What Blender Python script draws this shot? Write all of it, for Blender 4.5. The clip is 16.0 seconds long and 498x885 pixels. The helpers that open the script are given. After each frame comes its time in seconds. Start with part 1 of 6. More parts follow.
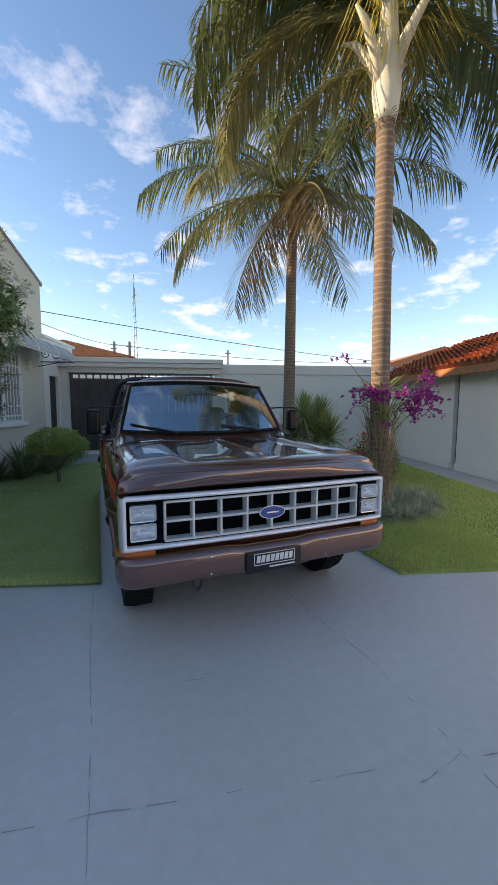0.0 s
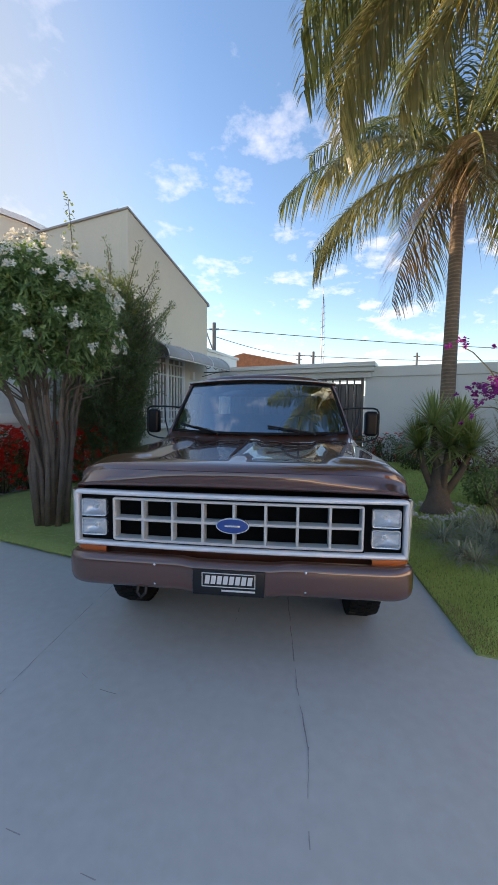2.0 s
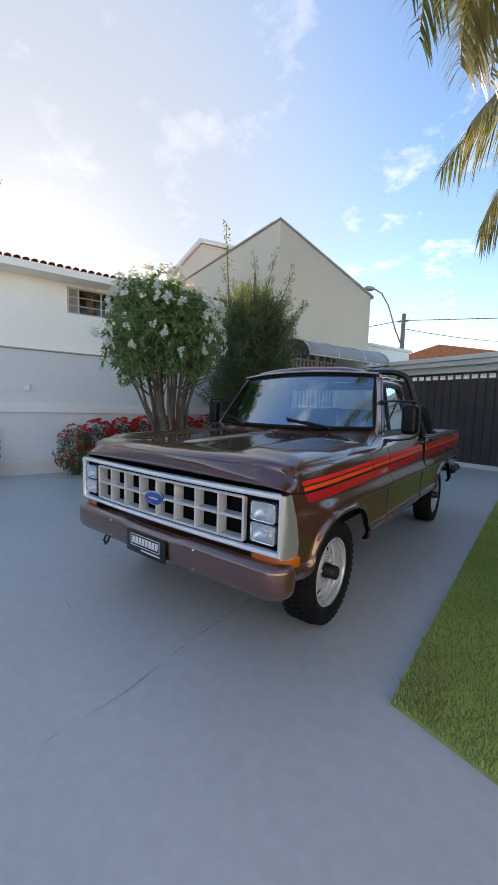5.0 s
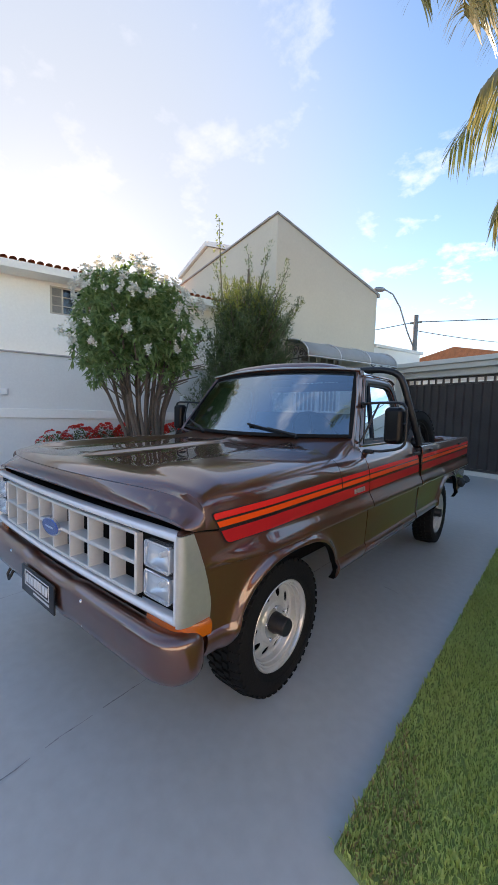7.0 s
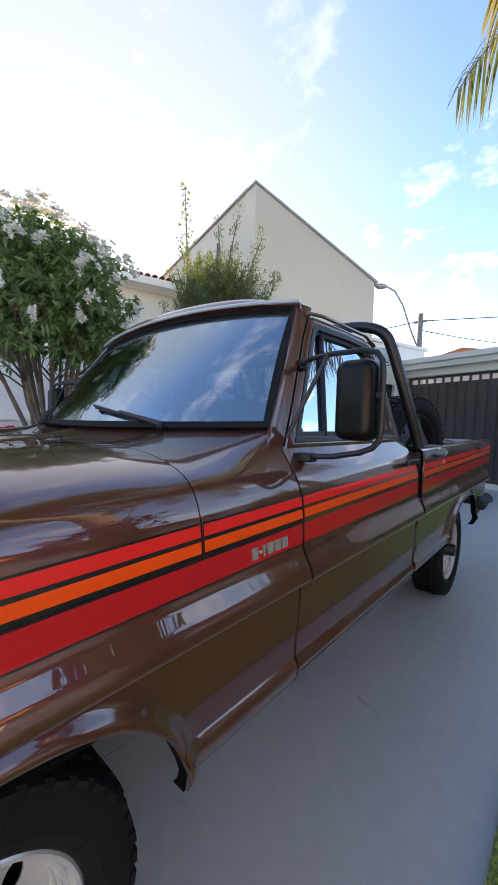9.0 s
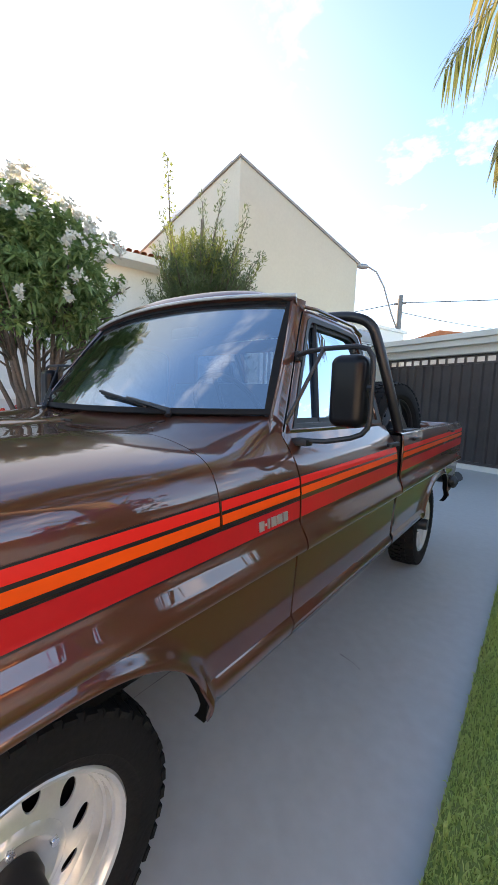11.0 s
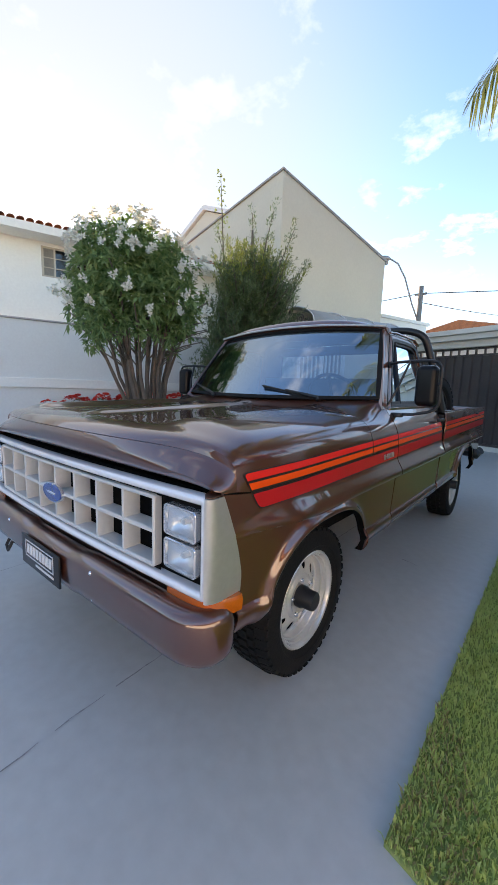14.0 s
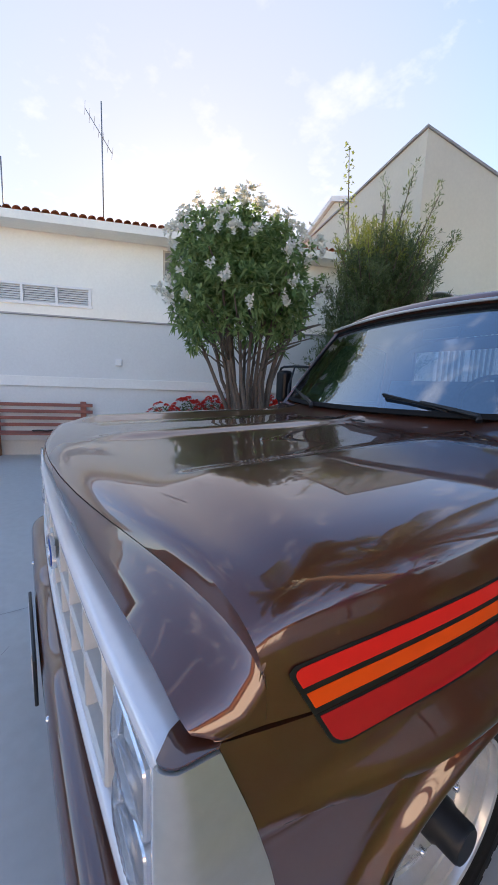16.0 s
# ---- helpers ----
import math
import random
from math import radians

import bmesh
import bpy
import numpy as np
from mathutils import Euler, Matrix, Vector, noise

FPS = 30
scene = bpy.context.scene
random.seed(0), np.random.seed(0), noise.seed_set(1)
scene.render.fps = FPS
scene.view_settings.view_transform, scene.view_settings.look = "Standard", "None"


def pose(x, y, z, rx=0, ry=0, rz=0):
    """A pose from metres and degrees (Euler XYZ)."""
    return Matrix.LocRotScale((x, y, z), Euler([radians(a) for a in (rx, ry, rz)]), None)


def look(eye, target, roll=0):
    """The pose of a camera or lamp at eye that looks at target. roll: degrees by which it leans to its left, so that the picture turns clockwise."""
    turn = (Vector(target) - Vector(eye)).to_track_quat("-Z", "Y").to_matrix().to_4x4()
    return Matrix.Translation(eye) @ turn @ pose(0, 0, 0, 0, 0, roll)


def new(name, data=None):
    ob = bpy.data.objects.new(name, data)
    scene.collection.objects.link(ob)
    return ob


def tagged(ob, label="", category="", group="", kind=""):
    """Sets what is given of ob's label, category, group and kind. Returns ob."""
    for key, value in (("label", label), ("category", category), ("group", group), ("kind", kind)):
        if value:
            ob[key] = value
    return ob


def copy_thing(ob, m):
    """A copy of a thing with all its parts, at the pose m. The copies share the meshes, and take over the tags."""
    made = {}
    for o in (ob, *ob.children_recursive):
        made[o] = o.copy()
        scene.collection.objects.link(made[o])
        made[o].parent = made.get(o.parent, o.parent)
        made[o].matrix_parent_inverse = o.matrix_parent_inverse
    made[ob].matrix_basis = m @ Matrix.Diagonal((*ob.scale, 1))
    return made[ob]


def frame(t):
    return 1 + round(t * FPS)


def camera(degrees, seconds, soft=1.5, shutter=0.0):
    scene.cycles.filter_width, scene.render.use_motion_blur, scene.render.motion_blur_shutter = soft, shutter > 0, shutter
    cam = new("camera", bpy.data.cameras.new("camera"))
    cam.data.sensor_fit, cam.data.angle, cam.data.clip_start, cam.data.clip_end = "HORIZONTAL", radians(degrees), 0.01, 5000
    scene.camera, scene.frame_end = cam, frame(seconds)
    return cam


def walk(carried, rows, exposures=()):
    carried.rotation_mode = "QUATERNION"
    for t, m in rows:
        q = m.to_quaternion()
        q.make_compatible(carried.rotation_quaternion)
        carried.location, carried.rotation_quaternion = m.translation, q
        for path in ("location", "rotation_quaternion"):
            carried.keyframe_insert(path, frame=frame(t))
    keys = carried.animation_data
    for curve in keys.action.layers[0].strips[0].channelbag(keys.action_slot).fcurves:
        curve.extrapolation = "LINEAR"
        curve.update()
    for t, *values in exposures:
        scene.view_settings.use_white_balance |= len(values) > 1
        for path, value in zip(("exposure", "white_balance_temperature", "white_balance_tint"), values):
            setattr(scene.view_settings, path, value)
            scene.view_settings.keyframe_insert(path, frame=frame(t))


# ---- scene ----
cam = camera(67.7, 16.0)
PATH = [
    (0, (0.996, 0.798, 1.449), (1.764, 2.635, 1.256), 0.3),
    (0.5, (1.299, 0.849, 1.423), (1.883, 2.752, 1.227), 0.6),
    (1, (1.657, 0.845, 1.43), (1.994, 2.808, 1.257), 0.5),
    (1.5, (2.019, 0.814, 1.408), (2.107, 2.806, 1.257), 0.5),
    (2, (2.314, 0.96, 1.38), (2.101, 2.942, 1.224), 0.7),
    (2.5, (2.632, 1.04, 1.369), (2.192, 2.986, 1.227), 0.8),
    (3, (2.976, 1.103, 1.368), (2.334, 2.992, 1.226), 0.9),
    (3.5, (3.225, 1.312, 1.377), (2.374, 3.116, 1.224), 1.0),
    (4, (3.527, 1.374, 1.369), (2.461, 3.059, 1.221), 1.1),
    (6.5, (3.948, 1.869, 1.344), (2.677, 3.401, 1.148), 1.6),
    (7, (3.867, 2.145, 1.35), (2.582, 3.67, 1.193), 1.6),
    (7.5, (3.811, 2.493, 1.306), (2.509, 4.008, 1.199), 1.5),
    (8, (3.661, 2.784, 1.267), (2.35, 4.291, 1.165), 1.7),
    (8.5, (3.543, 3.082, 1.25), (2.23, 4.587, 1.146), 1.7),
    (9, (3.533, 3.493, 1.228), (2.222, 4.999, 1.119), 1.6),
    (11.5, (3.566, 3.224, 1.279), (2.378, 4.815, 1.037), 2.1),
    (12, (3.616, 3.013, 1.317), (2.445, 4.614, 1.06), 1.9),
    (12.5, (3.735, 2.759, 1.34), (2.565, 4.358, 1.072), 1.8),
    (13, (3.757, 2.539, 1.357), (2.584, 4.135, 1.082), 1.9),
    (13.5, (3.701, 2.263, 1.323), (2.523, 3.855, 1.043), 2.0),
    (14, (3.653, 2.21, 1.246), (2.394, 3.739, 0.964), 1.9),
    (14.5, (3.614, 2.38, 1.201), (2.138, 3.706, 0.948), 1.9),
    (15, (3.602, 2.53, 1.242), (1.988, 3.683, 0.99), 2.0),
    (15.5, (3.454, 2.657, 1.267), (1.796, 3.742, 0.995), 2.1),
    (16, (3.224, 2.807, 1.292), (1.549, 3.859, 0.99), 2.1),
]
walk(cam, [(t, look(eye, target, roll)) for t, eye, target, roll in PATH], [(0, 1.22, 7350, 20), (2.5, 1.42, 7400, 20), (4, 1.46, 7400, 20), (7, 1.60, 7400, 22), (9, 1.90, 7350, 26), (12, 2.26, 7900, 21), (13.5, 1.97, 7700, 21), (14.5, 1.70, 7400, 22), (16, 1.66, 7200, 25)])

# ---- light ----
SUN_AZ, SUN_EL = -67.0, 17.0
world = bpy.data.worlds.new("world")
scene.world = world
world.use_nodes = True
W = world.node_tree
W.nodes.clear()


def wn(kind, **kw):
    n = W.nodes.new(kind)
    for k, v in kw.items():
        n.inputs[k].default_value = v
    return n


sky = W.nodes.new("ShaderNodeTexSky")
sky.sky_type, sky.sun_disc = "NISHITA", False
sky.sun_elevation, sky.sun_rotation = radians(SUN_EL), radians(SUN_AZ)
sky.air_density, sky.dust_density, sky.ozone_density = 1.0, 0.25, 1.55
geo = W.nodes.new("ShaderNodeTexCoord")
sep = W.nodes.new("ShaderNodeSeparateXYZ")
W.links.new(geo.outputs["Generated"], sep.inputs[0])
# clouds lie on a flat layer: the view direction divided by its height
up = W.nodes.new("ShaderNodeMath"); up.operation = "MAXIMUM"; up.inputs[1].default_value = 0.0
W.links.new(sep.outputs["Z"], up.inputs[0])
up2 = W.nodes.new("ShaderNodeMath"); up2.operation = "ADD"; up2.inputs[1].default_value = 0.22
W.links.new(up.outputs[0], up2.inputs[0])
div = W.nodes.new("ShaderNodeVectorMath"); div.operation = "DIVIDE"
W.links.new(geo.outputs["Generated"], div.inputs[0])
comb = W.nodes.new("ShaderNodeCombineXYZ")
for i in range(3):
    W.links.new(up2.outputs[0], comb.inputs[i])
W.links.new(comb.outputs[0], div.inputs[1])
cl = wn("ShaderNodeTexNoise", Scale=4.6, Detail=10.0, Roughness=0.60)
W.links.new(div.outputs[0], cl.inputs["Vector"])
ramp = W.nodes.new("ShaderNodeValToRGB")
ramp.color_ramp.elements[0].position, ramp.color_ramp.elements[1].position = 0.55, 0.72
W.links.new(cl.outputs["Fac"], ramp.inputs[0])
low = W.nodes.new("ShaderNodeMapRange")
low.inputs["From Min"].default_value, low.inputs["From Max"].default_value = 0.0, 0.75
low.inputs["To Min"].default_value, low.inputs["To Max"].default_value = 0.95, 0.35
W.links.new(sep.outputs["Z"], low.inputs["Value"])
cf = W.nodes.new("ShaderNodeMath"); cf.operation = "MULTIPLY"
W.links.new(ramp.outputs["Color"], cf.inputs[0]); W.links.new(low.outputs[0], cf.inputs[1])
mixc = W.nodes.new("ShaderNodeMix"); mixc.data_type = "RGBA"
mixc.inputs["B"].default_value = (4.6, 4.75, 5.0, 1)

deep = W.nodes.new("ShaderNodeHueSaturation"); deep.inputs["Hue"].default_value, deep.inputs["Saturation"].default_value = 0.500, 1.16
W.links.new(sky.outputs[0], deep.inputs["Color"])
# thin high haze that brightens round the low sun
aim = W.nodes.new("ShaderNodeVectorMath"); aim.operation = "DOT_PRODUCT"
aim.inputs[1].default_value = (math.sin(radians(SUN_AZ)) * math.cos(radians(SUN_EL)), math.cos(radians(SUN_AZ)) * math.cos(radians(SUN_EL)), math.sin(radians(SUN_EL)))
W.links.new(geo.outputs["Generated"], aim.inputs[0])
hz = W.nodes.new("ShaderNodeMapRange"); hz.interpolation_type = "SMOOTHSTEP"
hz.inputs["From Min"].default_value, hz.inputs["From Max"].default_value = 0.62, 0.97
hz.inputs["To Min"].default_value, hz.inputs["To Max"].default_value = 0.0, 0.80
W.links.new(aim.outputs["Value"], hz.inputs["Value"])
# clouds drown in the haze
thin = W.nodes.new("ShaderNodeMath"); thin.operation = "MULTIPLY_ADD"; thin.inputs[1].default_value, thin.inputs[2].default_value = -0.85, 1.0
W.links.new(hz.outputs[0], thin.inputs[0])
cf2 = W.nodes.new("ShaderNodeMath"); cf2.operation = "MULTIPLY"
W.links.new(cf.outputs[0], cf2.inputs[0]); W.links.new(thin.outputs[0], cf2.inputs[1]); W.links.new(cf2.outputs[0], mixc.inputs["Factor"])
veil = W.nodes.new("ShaderNodeMix"); veil.data_type = "RGBA"; veil.inputs["B"].default_value = (1.72, 2.02, 2.16, 1)
W.links.new(hz.outputs[0], veil.inputs["Factor"]); W.links.new(deep.outputs[0], veil.inputs["A"])
W.links.new(veil.outputs["Result"], mixc.inputs["A"])
bg = W.nodes.new("ShaderNodeBackground"); bg.inputs["Strength"].default_value = 0.13
W.links.new(mixc.outputs["Result"], bg.inputs["Color"])
wo = W.nodes.new("ShaderNodeOutputWorld")
W.links.new(bg.outputs[0], wo.inputs[0])

sd = Vector((math.sin(radians(SUN_AZ)) * math.cos(radians(SUN_EL)), math.cos(radians(SUN_AZ)) * math.cos(radians(SUN_EL)), math.sin(radians(SUN_EL))))
sun = new("sun", bpy.data.lights.new("sun", "SUN"))
sun.data.energy, sun.data.angle, sun.data.color = 3.2, radians(0.55), (1.0, 0.83, 0.62)
sun.matrix_world = look(sd * 50, (0, 0, 0))


# ---- materials ----
def mat(name, colour, rough=0.6, metal=0.0, vary=0.12, scale=6.0, fine=60.0, bump=0.0, bump_scale=80.0, coat=0.0, colour2=None, spec=0.5, per_object=0.0, coat_ior=1.5):
    """A surface with broad and fine colour variation and fine relief, in metres of the thing itself."""
    m = bpy.data.materials.new(name)
    m.use_nodes = True
    t = m.node_tree
    b = t.nodes["Principled BSDF"]
    b.inputs["Roughness"].default_value, b.inputs["Metallic"].default_value = rough, metal
    b.inputs["Specular IOR Level"].default_value = spec
    if coat:
        b.inputs["Coat Weight"].default_value, b.inputs["Coat Roughness"].default_value, b.inputs["Coat IOR"].default_value = coat, 0.012, coat_ior
    co = t.nodes.new("ShaderNodeTexCoord")
    a = t.nodes.new("ShaderNodeTexNoise"); a.inputs["Scale"].default_value, a.inputs["Detail"].default_value = scale, 4
    f = t.nodes.new("ShaderNodeTexNoise"); f.inputs["Scale"].default_value, f.inputs["Detail"].default_value = fine, 3
    for n in (a, f):
        t.links.new(co.outputs["Object"], n.inputs["Vector"])
    add = t.nodes.new("ShaderNodeMath"); add.operation = "ADD"
    t.links.new(a.outputs["Fac"], add.inputs[0]); t.links.new(f.outputs["Fac"], add.inputs[1])
    mr = t.nodes.new("ShaderNodeMapRange")
    mr.inputs["From Min"].default_value, mr.inputs["From Max"].default_value = 0.65, 1.35
    t.links.new(add.outputs[0], mr.inputs["Value"])
    mx = t.nodes.new("ShaderNodeMix"); mx.data_type = "RGBA"
    c = Vector(colour)
    if colour2 is None:
        mx.inputs["A"].default_value, mx.inputs["B"].default_value = (*(c * (1 - vary)), 1), (*(c * (1 + vary)), 1)
    else:
        mx.inputs["A"].default_value, mx.inputs["B"].default_value = (*c, 1), (*colour2, 1)
    t.links.new(mr.outputs[0], mx.inputs["Factor"])
    out = mx.outputs["Result"]
    if per_object:
        oi = t.nodes.new("ShaderNodeObjectInfo")
        m2 = t.nodes.new("ShaderNodeMapRange")
        m2.inputs["To Min"].default_value, m2.inputs["To Max"].default_value = 1 - per_object, 1 + per_object
        t.links.new(oi.outputs["Random"], m2.inputs["Value"])
        sc = t.nodes.new("ShaderNodeVectorMath"); sc.operation = "SCALE"
        t.links.new(out, sc.inputs[0]); t.links.new(m2.outputs[0], sc.inputs["Scale"])
        out = sc.outputs[0]
    t.links.new(out, b.inputs["Base Color"])
    if bump:
        g = t.nodes.new("ShaderNodeTexNoise"); g.inputs["Scale"].default_value, g.inputs["Detail"].default_value = bump_scale, 5
        t.links.new(co.outputs["Object"], g.inputs["Vector"])
        bp = t.nodes.new("ShaderNodeBump"); bp.inputs["Strength"].default_value, bp.inputs["Distance"].default_value = bump, 0.01
        t.links.new(g.outputs["Fac"], bp.inputs["Height"]); t.links.new(bp.outputs[0], b.inputs["Normal"])
    return m


def leafmat(name, dark, light, trans=0.35, rough=0.45, scale=3.0):
    """Leaves: colour changes from leaf to leaf and in clumps, and some light passes through."""
    m = bpy.data.materials.new(name)
    m.use_nodes = True
    t = m.node_tree
    b, o = t.nodes["Principled BSDF"], t.nodes["Material Output"]
    g = t.nodes.new("ShaderNodeNewGeometry")
    co = t.nodes.new("ShaderNodeTexCoord")
    n = t.nodes.new("ShaderNodeTexNoise"); n.inputs["Scale"].default_value = scale
    t.links.new(co.outputs["Object"], n.inputs["Vector"])
    ad = t.nodes.new("ShaderNodeMath"); ad.operation = "MULTIPLY_ADD"; ad.inputs[1].default_value, ad.inputs[2].default_value = 0.6, -0.05
    t.links.new(g.outputs["Random Per Island"], ad.inputs[0])
    a2 = t.nodes.new("ShaderNodeMath"); a2.operation = "MULTIPLY_ADD"; a2.inputs[1].default_value = 0.6
    t.links.new(n.outputs["Fac"], a2.inputs[0]); t.links.new(ad.outputs[0], a2.inputs[2])
    mx = t.nodes.new("ShaderNodeMix"); mx.data_type = "RGBA"
    mx.inputs["A"].default_value, mx.inputs["B"].default_value = (*dark, 1), (*light, 1)
    t.links.new(a2.outputs[0], mx.inputs["Factor"])
    t.links.new(mx.outputs["Result"], b.inputs["Base Color"])
    b.inputs["Roughness"].default_value = rough
    tr = t.nodes.new("ShaderNodeBsdfTranslucent")
    t.links.new(mx.outputs["Result"], tr.inputs["Color"])
    ms = t.nodes.new("ShaderNodeMixShader"); ms.inputs[0].default_value = trans
    t.links.new(b.outputs[0], ms.inputs[1]); t.links.new(tr.outputs[0], ms.inputs[2])
    t.links.new(ms.outputs[0], o.inputs[0])
    return m


def glassmat(name, tint=(0.75, 0.85, 0.9), ior=1.5, sheen=(1, 1, 1)):
    m = bpy.data.materials.new(name)
    m.use_nodes = True
    t = m.node_tree
    o = t.nodes["Material Output"]
    t.nodes.remove(t.nodes["Principled BSDF"])
    tp = t.nodes.new("ShaderNodeBsdfTransparent"); tp.inputs[0].default_value = (*tint, 1)
    gl = t.nodes.new("ShaderNodeBsdfGlossy"); gl.inputs["Roughness"].default_value = 0.01; gl.inputs[0].default_value = (*sheen, 1)
    fr = t.nodes.new("ShaderNodeFresnel"); fr.inputs[0].default_value = ior
    ms = t.nodes.new("ShaderNodeMixShader")
    t.links.new(fr.outputs[0], ms.inputs[0]); t.links.new(tp.outputs[0], ms.inputs[1]); t.links.new(gl.outputs[0], ms.inputs[2])
    t.links.new(ms.outputs[0], o.inputs[0])
    return m


M_CONC = mat("painted_concrete", (0.515, 0.545, 0.54), 0.42, vary=0.075, scale=0.7, fine=16, bump=0.05, bump_scale=45)
M_EARTH = mat("earth", (0.06, 0.045, 0.03), 0.9, vary=0.3, bump=0.4)
M_LAWN = mat("lawn_soil", (0.21, 0.30, 0.075), 0.95, colour2=(0.34, 0.39, 0.14), scale=2.5, fine=40, bump=0.6, bump_scale=120)
M_WALLGREY = mat("grey_render", (0.73, 0.735, 0.70), 0.85, vary=0.04, scale=1.2, fine=30, bump=0.08, bump_scale=90)
M_WALLWHITE = mat("white_render", (0.86, 0.85, 0.79), 0.85, vary=0.04, scale=1.0, fine=30, bump=0.08, bump_scale=90)
M_WALLBEIGE = mat("beige_render", (0.73, 0.68, 0.59), 0.85, vary=0.05, scale=1.2, fine=30, bump=0.08, bump_scale=90)
M_HOUSE = mat("cream_render", (0.69, 0.65, 0.54), 0.88, vary=0.04, scale=0.8, fine=20, bump=0.08, bump_scale=70)
M_CAP = mat("coping", (0.38, 0.37, 0.355), 0.8, vary=0.15)
M_TILE = mat("terracotta", (0.55, 0.20, 0.09), 0.75, vary=0.3, scale=5, fine=40, bump=0.2, per_object=0.2)
M_GATE = mat("dark_steel", (0.115, 0.100, 0.100), 0.30, 0.3, vary=0.2, scale=2)
M_WHITEPAINT = mat("white_paint", (0.78, 0.78, 0.77), 0.4, vary=0.05)
M_BLACK = mat("black_paint", (0.012, 0.012, 0.013), 0.35, vary=0.2)
M_WOOD = mat("orange_wood", (0.42, 0.17, 0.06), 0.6, vary=0.25, fine=25)


# ---- building helpers ----
def link(name, bm, material=None, parent=None, label="", smooth=False):
    me = bpy.data.meshes.new(name)
    bm.normal_update()
    bm.to_mesh(me)
    bm.free()
    if smooth:
        for p in me.polygons:
            p.use_smooth = True
    for m in (material if isinstance(material, (list, tuple)) else [material]):
        if m:
            me.materials.append(m)
    ob = new(name, me)
    if parent is not None:
        ob.parent = parent
    if label:
        ob["label"] = label
    return ob


def part(name, bm, material, parent, label="", smooth=False):
    return link(name, bm, material, parent, label, smooth)


def empty(name, m=None, **tags):
    ob = new(name)
    ob.empty_display_size = 0.2
    if m is not None:
        ob.matrix_world = m
    return tagged(ob, **tags)


def box(bm, x0, x1, y0, y1, z0, z1, bevel=0.0, mi=0):
    vs = [bm.verts.new((x, y, z)) for x in (x0, x1) for y in (y0, y1) for z in (z0, z1)]
    fs = [bm.faces.new([vs[i] for i in f]) for f in ((0, 1, 3, 2), (4, 6, 7, 5), (0, 4, 5, 1), (2, 3, 7, 6), (0, 2, 6, 4), (1, 5, 7, 3))]
    for f in fs:
        f.material_index = mi
    if bevel:
        es = list({e for f in fs for e in f.edges})
        bmesh.ops.bevel(bm, geom=es, offset=bevel, segments=2, affect="EDGES", profile=0.5)
    return bm


def B(*a, bevel=0.0):
    return box(bmesh.new(), *a, bevel=bevel)


def tube(bm, pts, r, sides=8, cap=True):
    """A round bar along pts; r is one radius or one for each point."""
    pts = [Vector(p) for p in pts]
    rs = r if isinstance(r, (list, tuple)) else [r] * len(pts)
    rings, n = [], None
    for i, p in enumerate(pts):
        d = (pts[min(i + 1, len(pts) - 1)] - pts[max(i - 1, 0)]).normalized()
        if n is None:
            n = d.orthogonal().normalized()
        n = (n - d * n.dot(d)).normalized()
        b = d.cross(n)
        rings.append([bm.verts.new(p + rs[i] * (math.cos(a) * n + math.sin(a) * b)) for a in (2 * math.pi * k / sides for k in range(sides))])
    for a, b in zip(rings, rings[1:]):
        for k in range(sides):
            f = bm.faces.new((a[k], a[(k + 1) % sides], b[(k + 1) % sides], b[k]))
            f.smooth = True
    if cap:
        bm.faces.new(rings[0][::-1]); bm.faces.new(rings[-1])
    return bm


def grid(bm, rows, close=False, mi=0):
    """A sheet through rows of points."""
    vs = [[bm.verts.new(p) for p in r] for r in rows]
    for a, b in zip(vs, vs[1:]):
        n = len(a)
        for k in range(n if close else n - 1):
            f = bm.faces.new((a[k], a[(k + 1) % n], b[(k + 1) % n], b[k]))
            f.material_index = mi
            f.smooth = True
    return vs


def prism(bm, poly, a, b, axis="x"):
    """A polygon of (p, q) pairs pushed from a to b along an axis."""
    def P(p, q, s):
        return {"x": (s, p, q), "y": (p, s, q), "z": (p, q, s)}[axis]
    lo = [bm.verts.new(P(p, q, a)) for p, q in poly]
    hi = [bm.verts.new(P(p, q, b)) for p, q in poly]
    bm.faces.new(lo[::-1]); bm.faces.new(hi)
    n = len(poly)
    for i in range(n):
        bm.faces.new((lo[i], lo[(i + 1) % n], hi[(i + 1) % n], hi[i]))
    bmesh.ops.recalc_face_normals(bm, faces=bm.faces[:])
    return bm


# ---- the plot: walls run along u (to the right) and v (ahead), turned 18 degrees from the drive ----
SITE = pose(0, 0, 0, 0, 0, -18)


def site(name, bm, material, label="", category="", kind="structure", smooth=False, parent=None):
    ob = link(name, bm, material, parent, "", smooth)
    if parent is None:
        ob.matrix_world = SITE
    return tagged(ob, label, category, "", kind)


def uvw(u, v, z=0.0):
    return SITE @ Vector((u, v, z))

# ---- ground ----
M_CRACK = mat("joint_dirt", (0.31, 0.315, 0.325), 0.9, vary=0.35)
M_BLADE = leafmat("grass_blades", (0.36, 0.49, 0.125), (0.68, 0.78, 0.31), 0.48, 0.5, scale=2.0)
M_DRY = leafmat("dry_grass", (0.28, 0.25, 0.10), (0.52, 0.45, 0.22), 0.3, 0.7)
M_SHEET = mat("canopy_sheet", (0.38, 0.375, 0.355), 0.45, vary=0.10)
M_CLEARGLASS = glassmat("pane_glass", (0.30, 0.34, 0.34), 1.6)
M_CURTAIN = mat("pale_shutter", (0.30, 0.275, 0.24), 0.8, vary=0.12)
M_GREYMETAL = mat("galvanised", (0.30, 0.31, 0.32), 0.5, 0.6, vary=0.15)
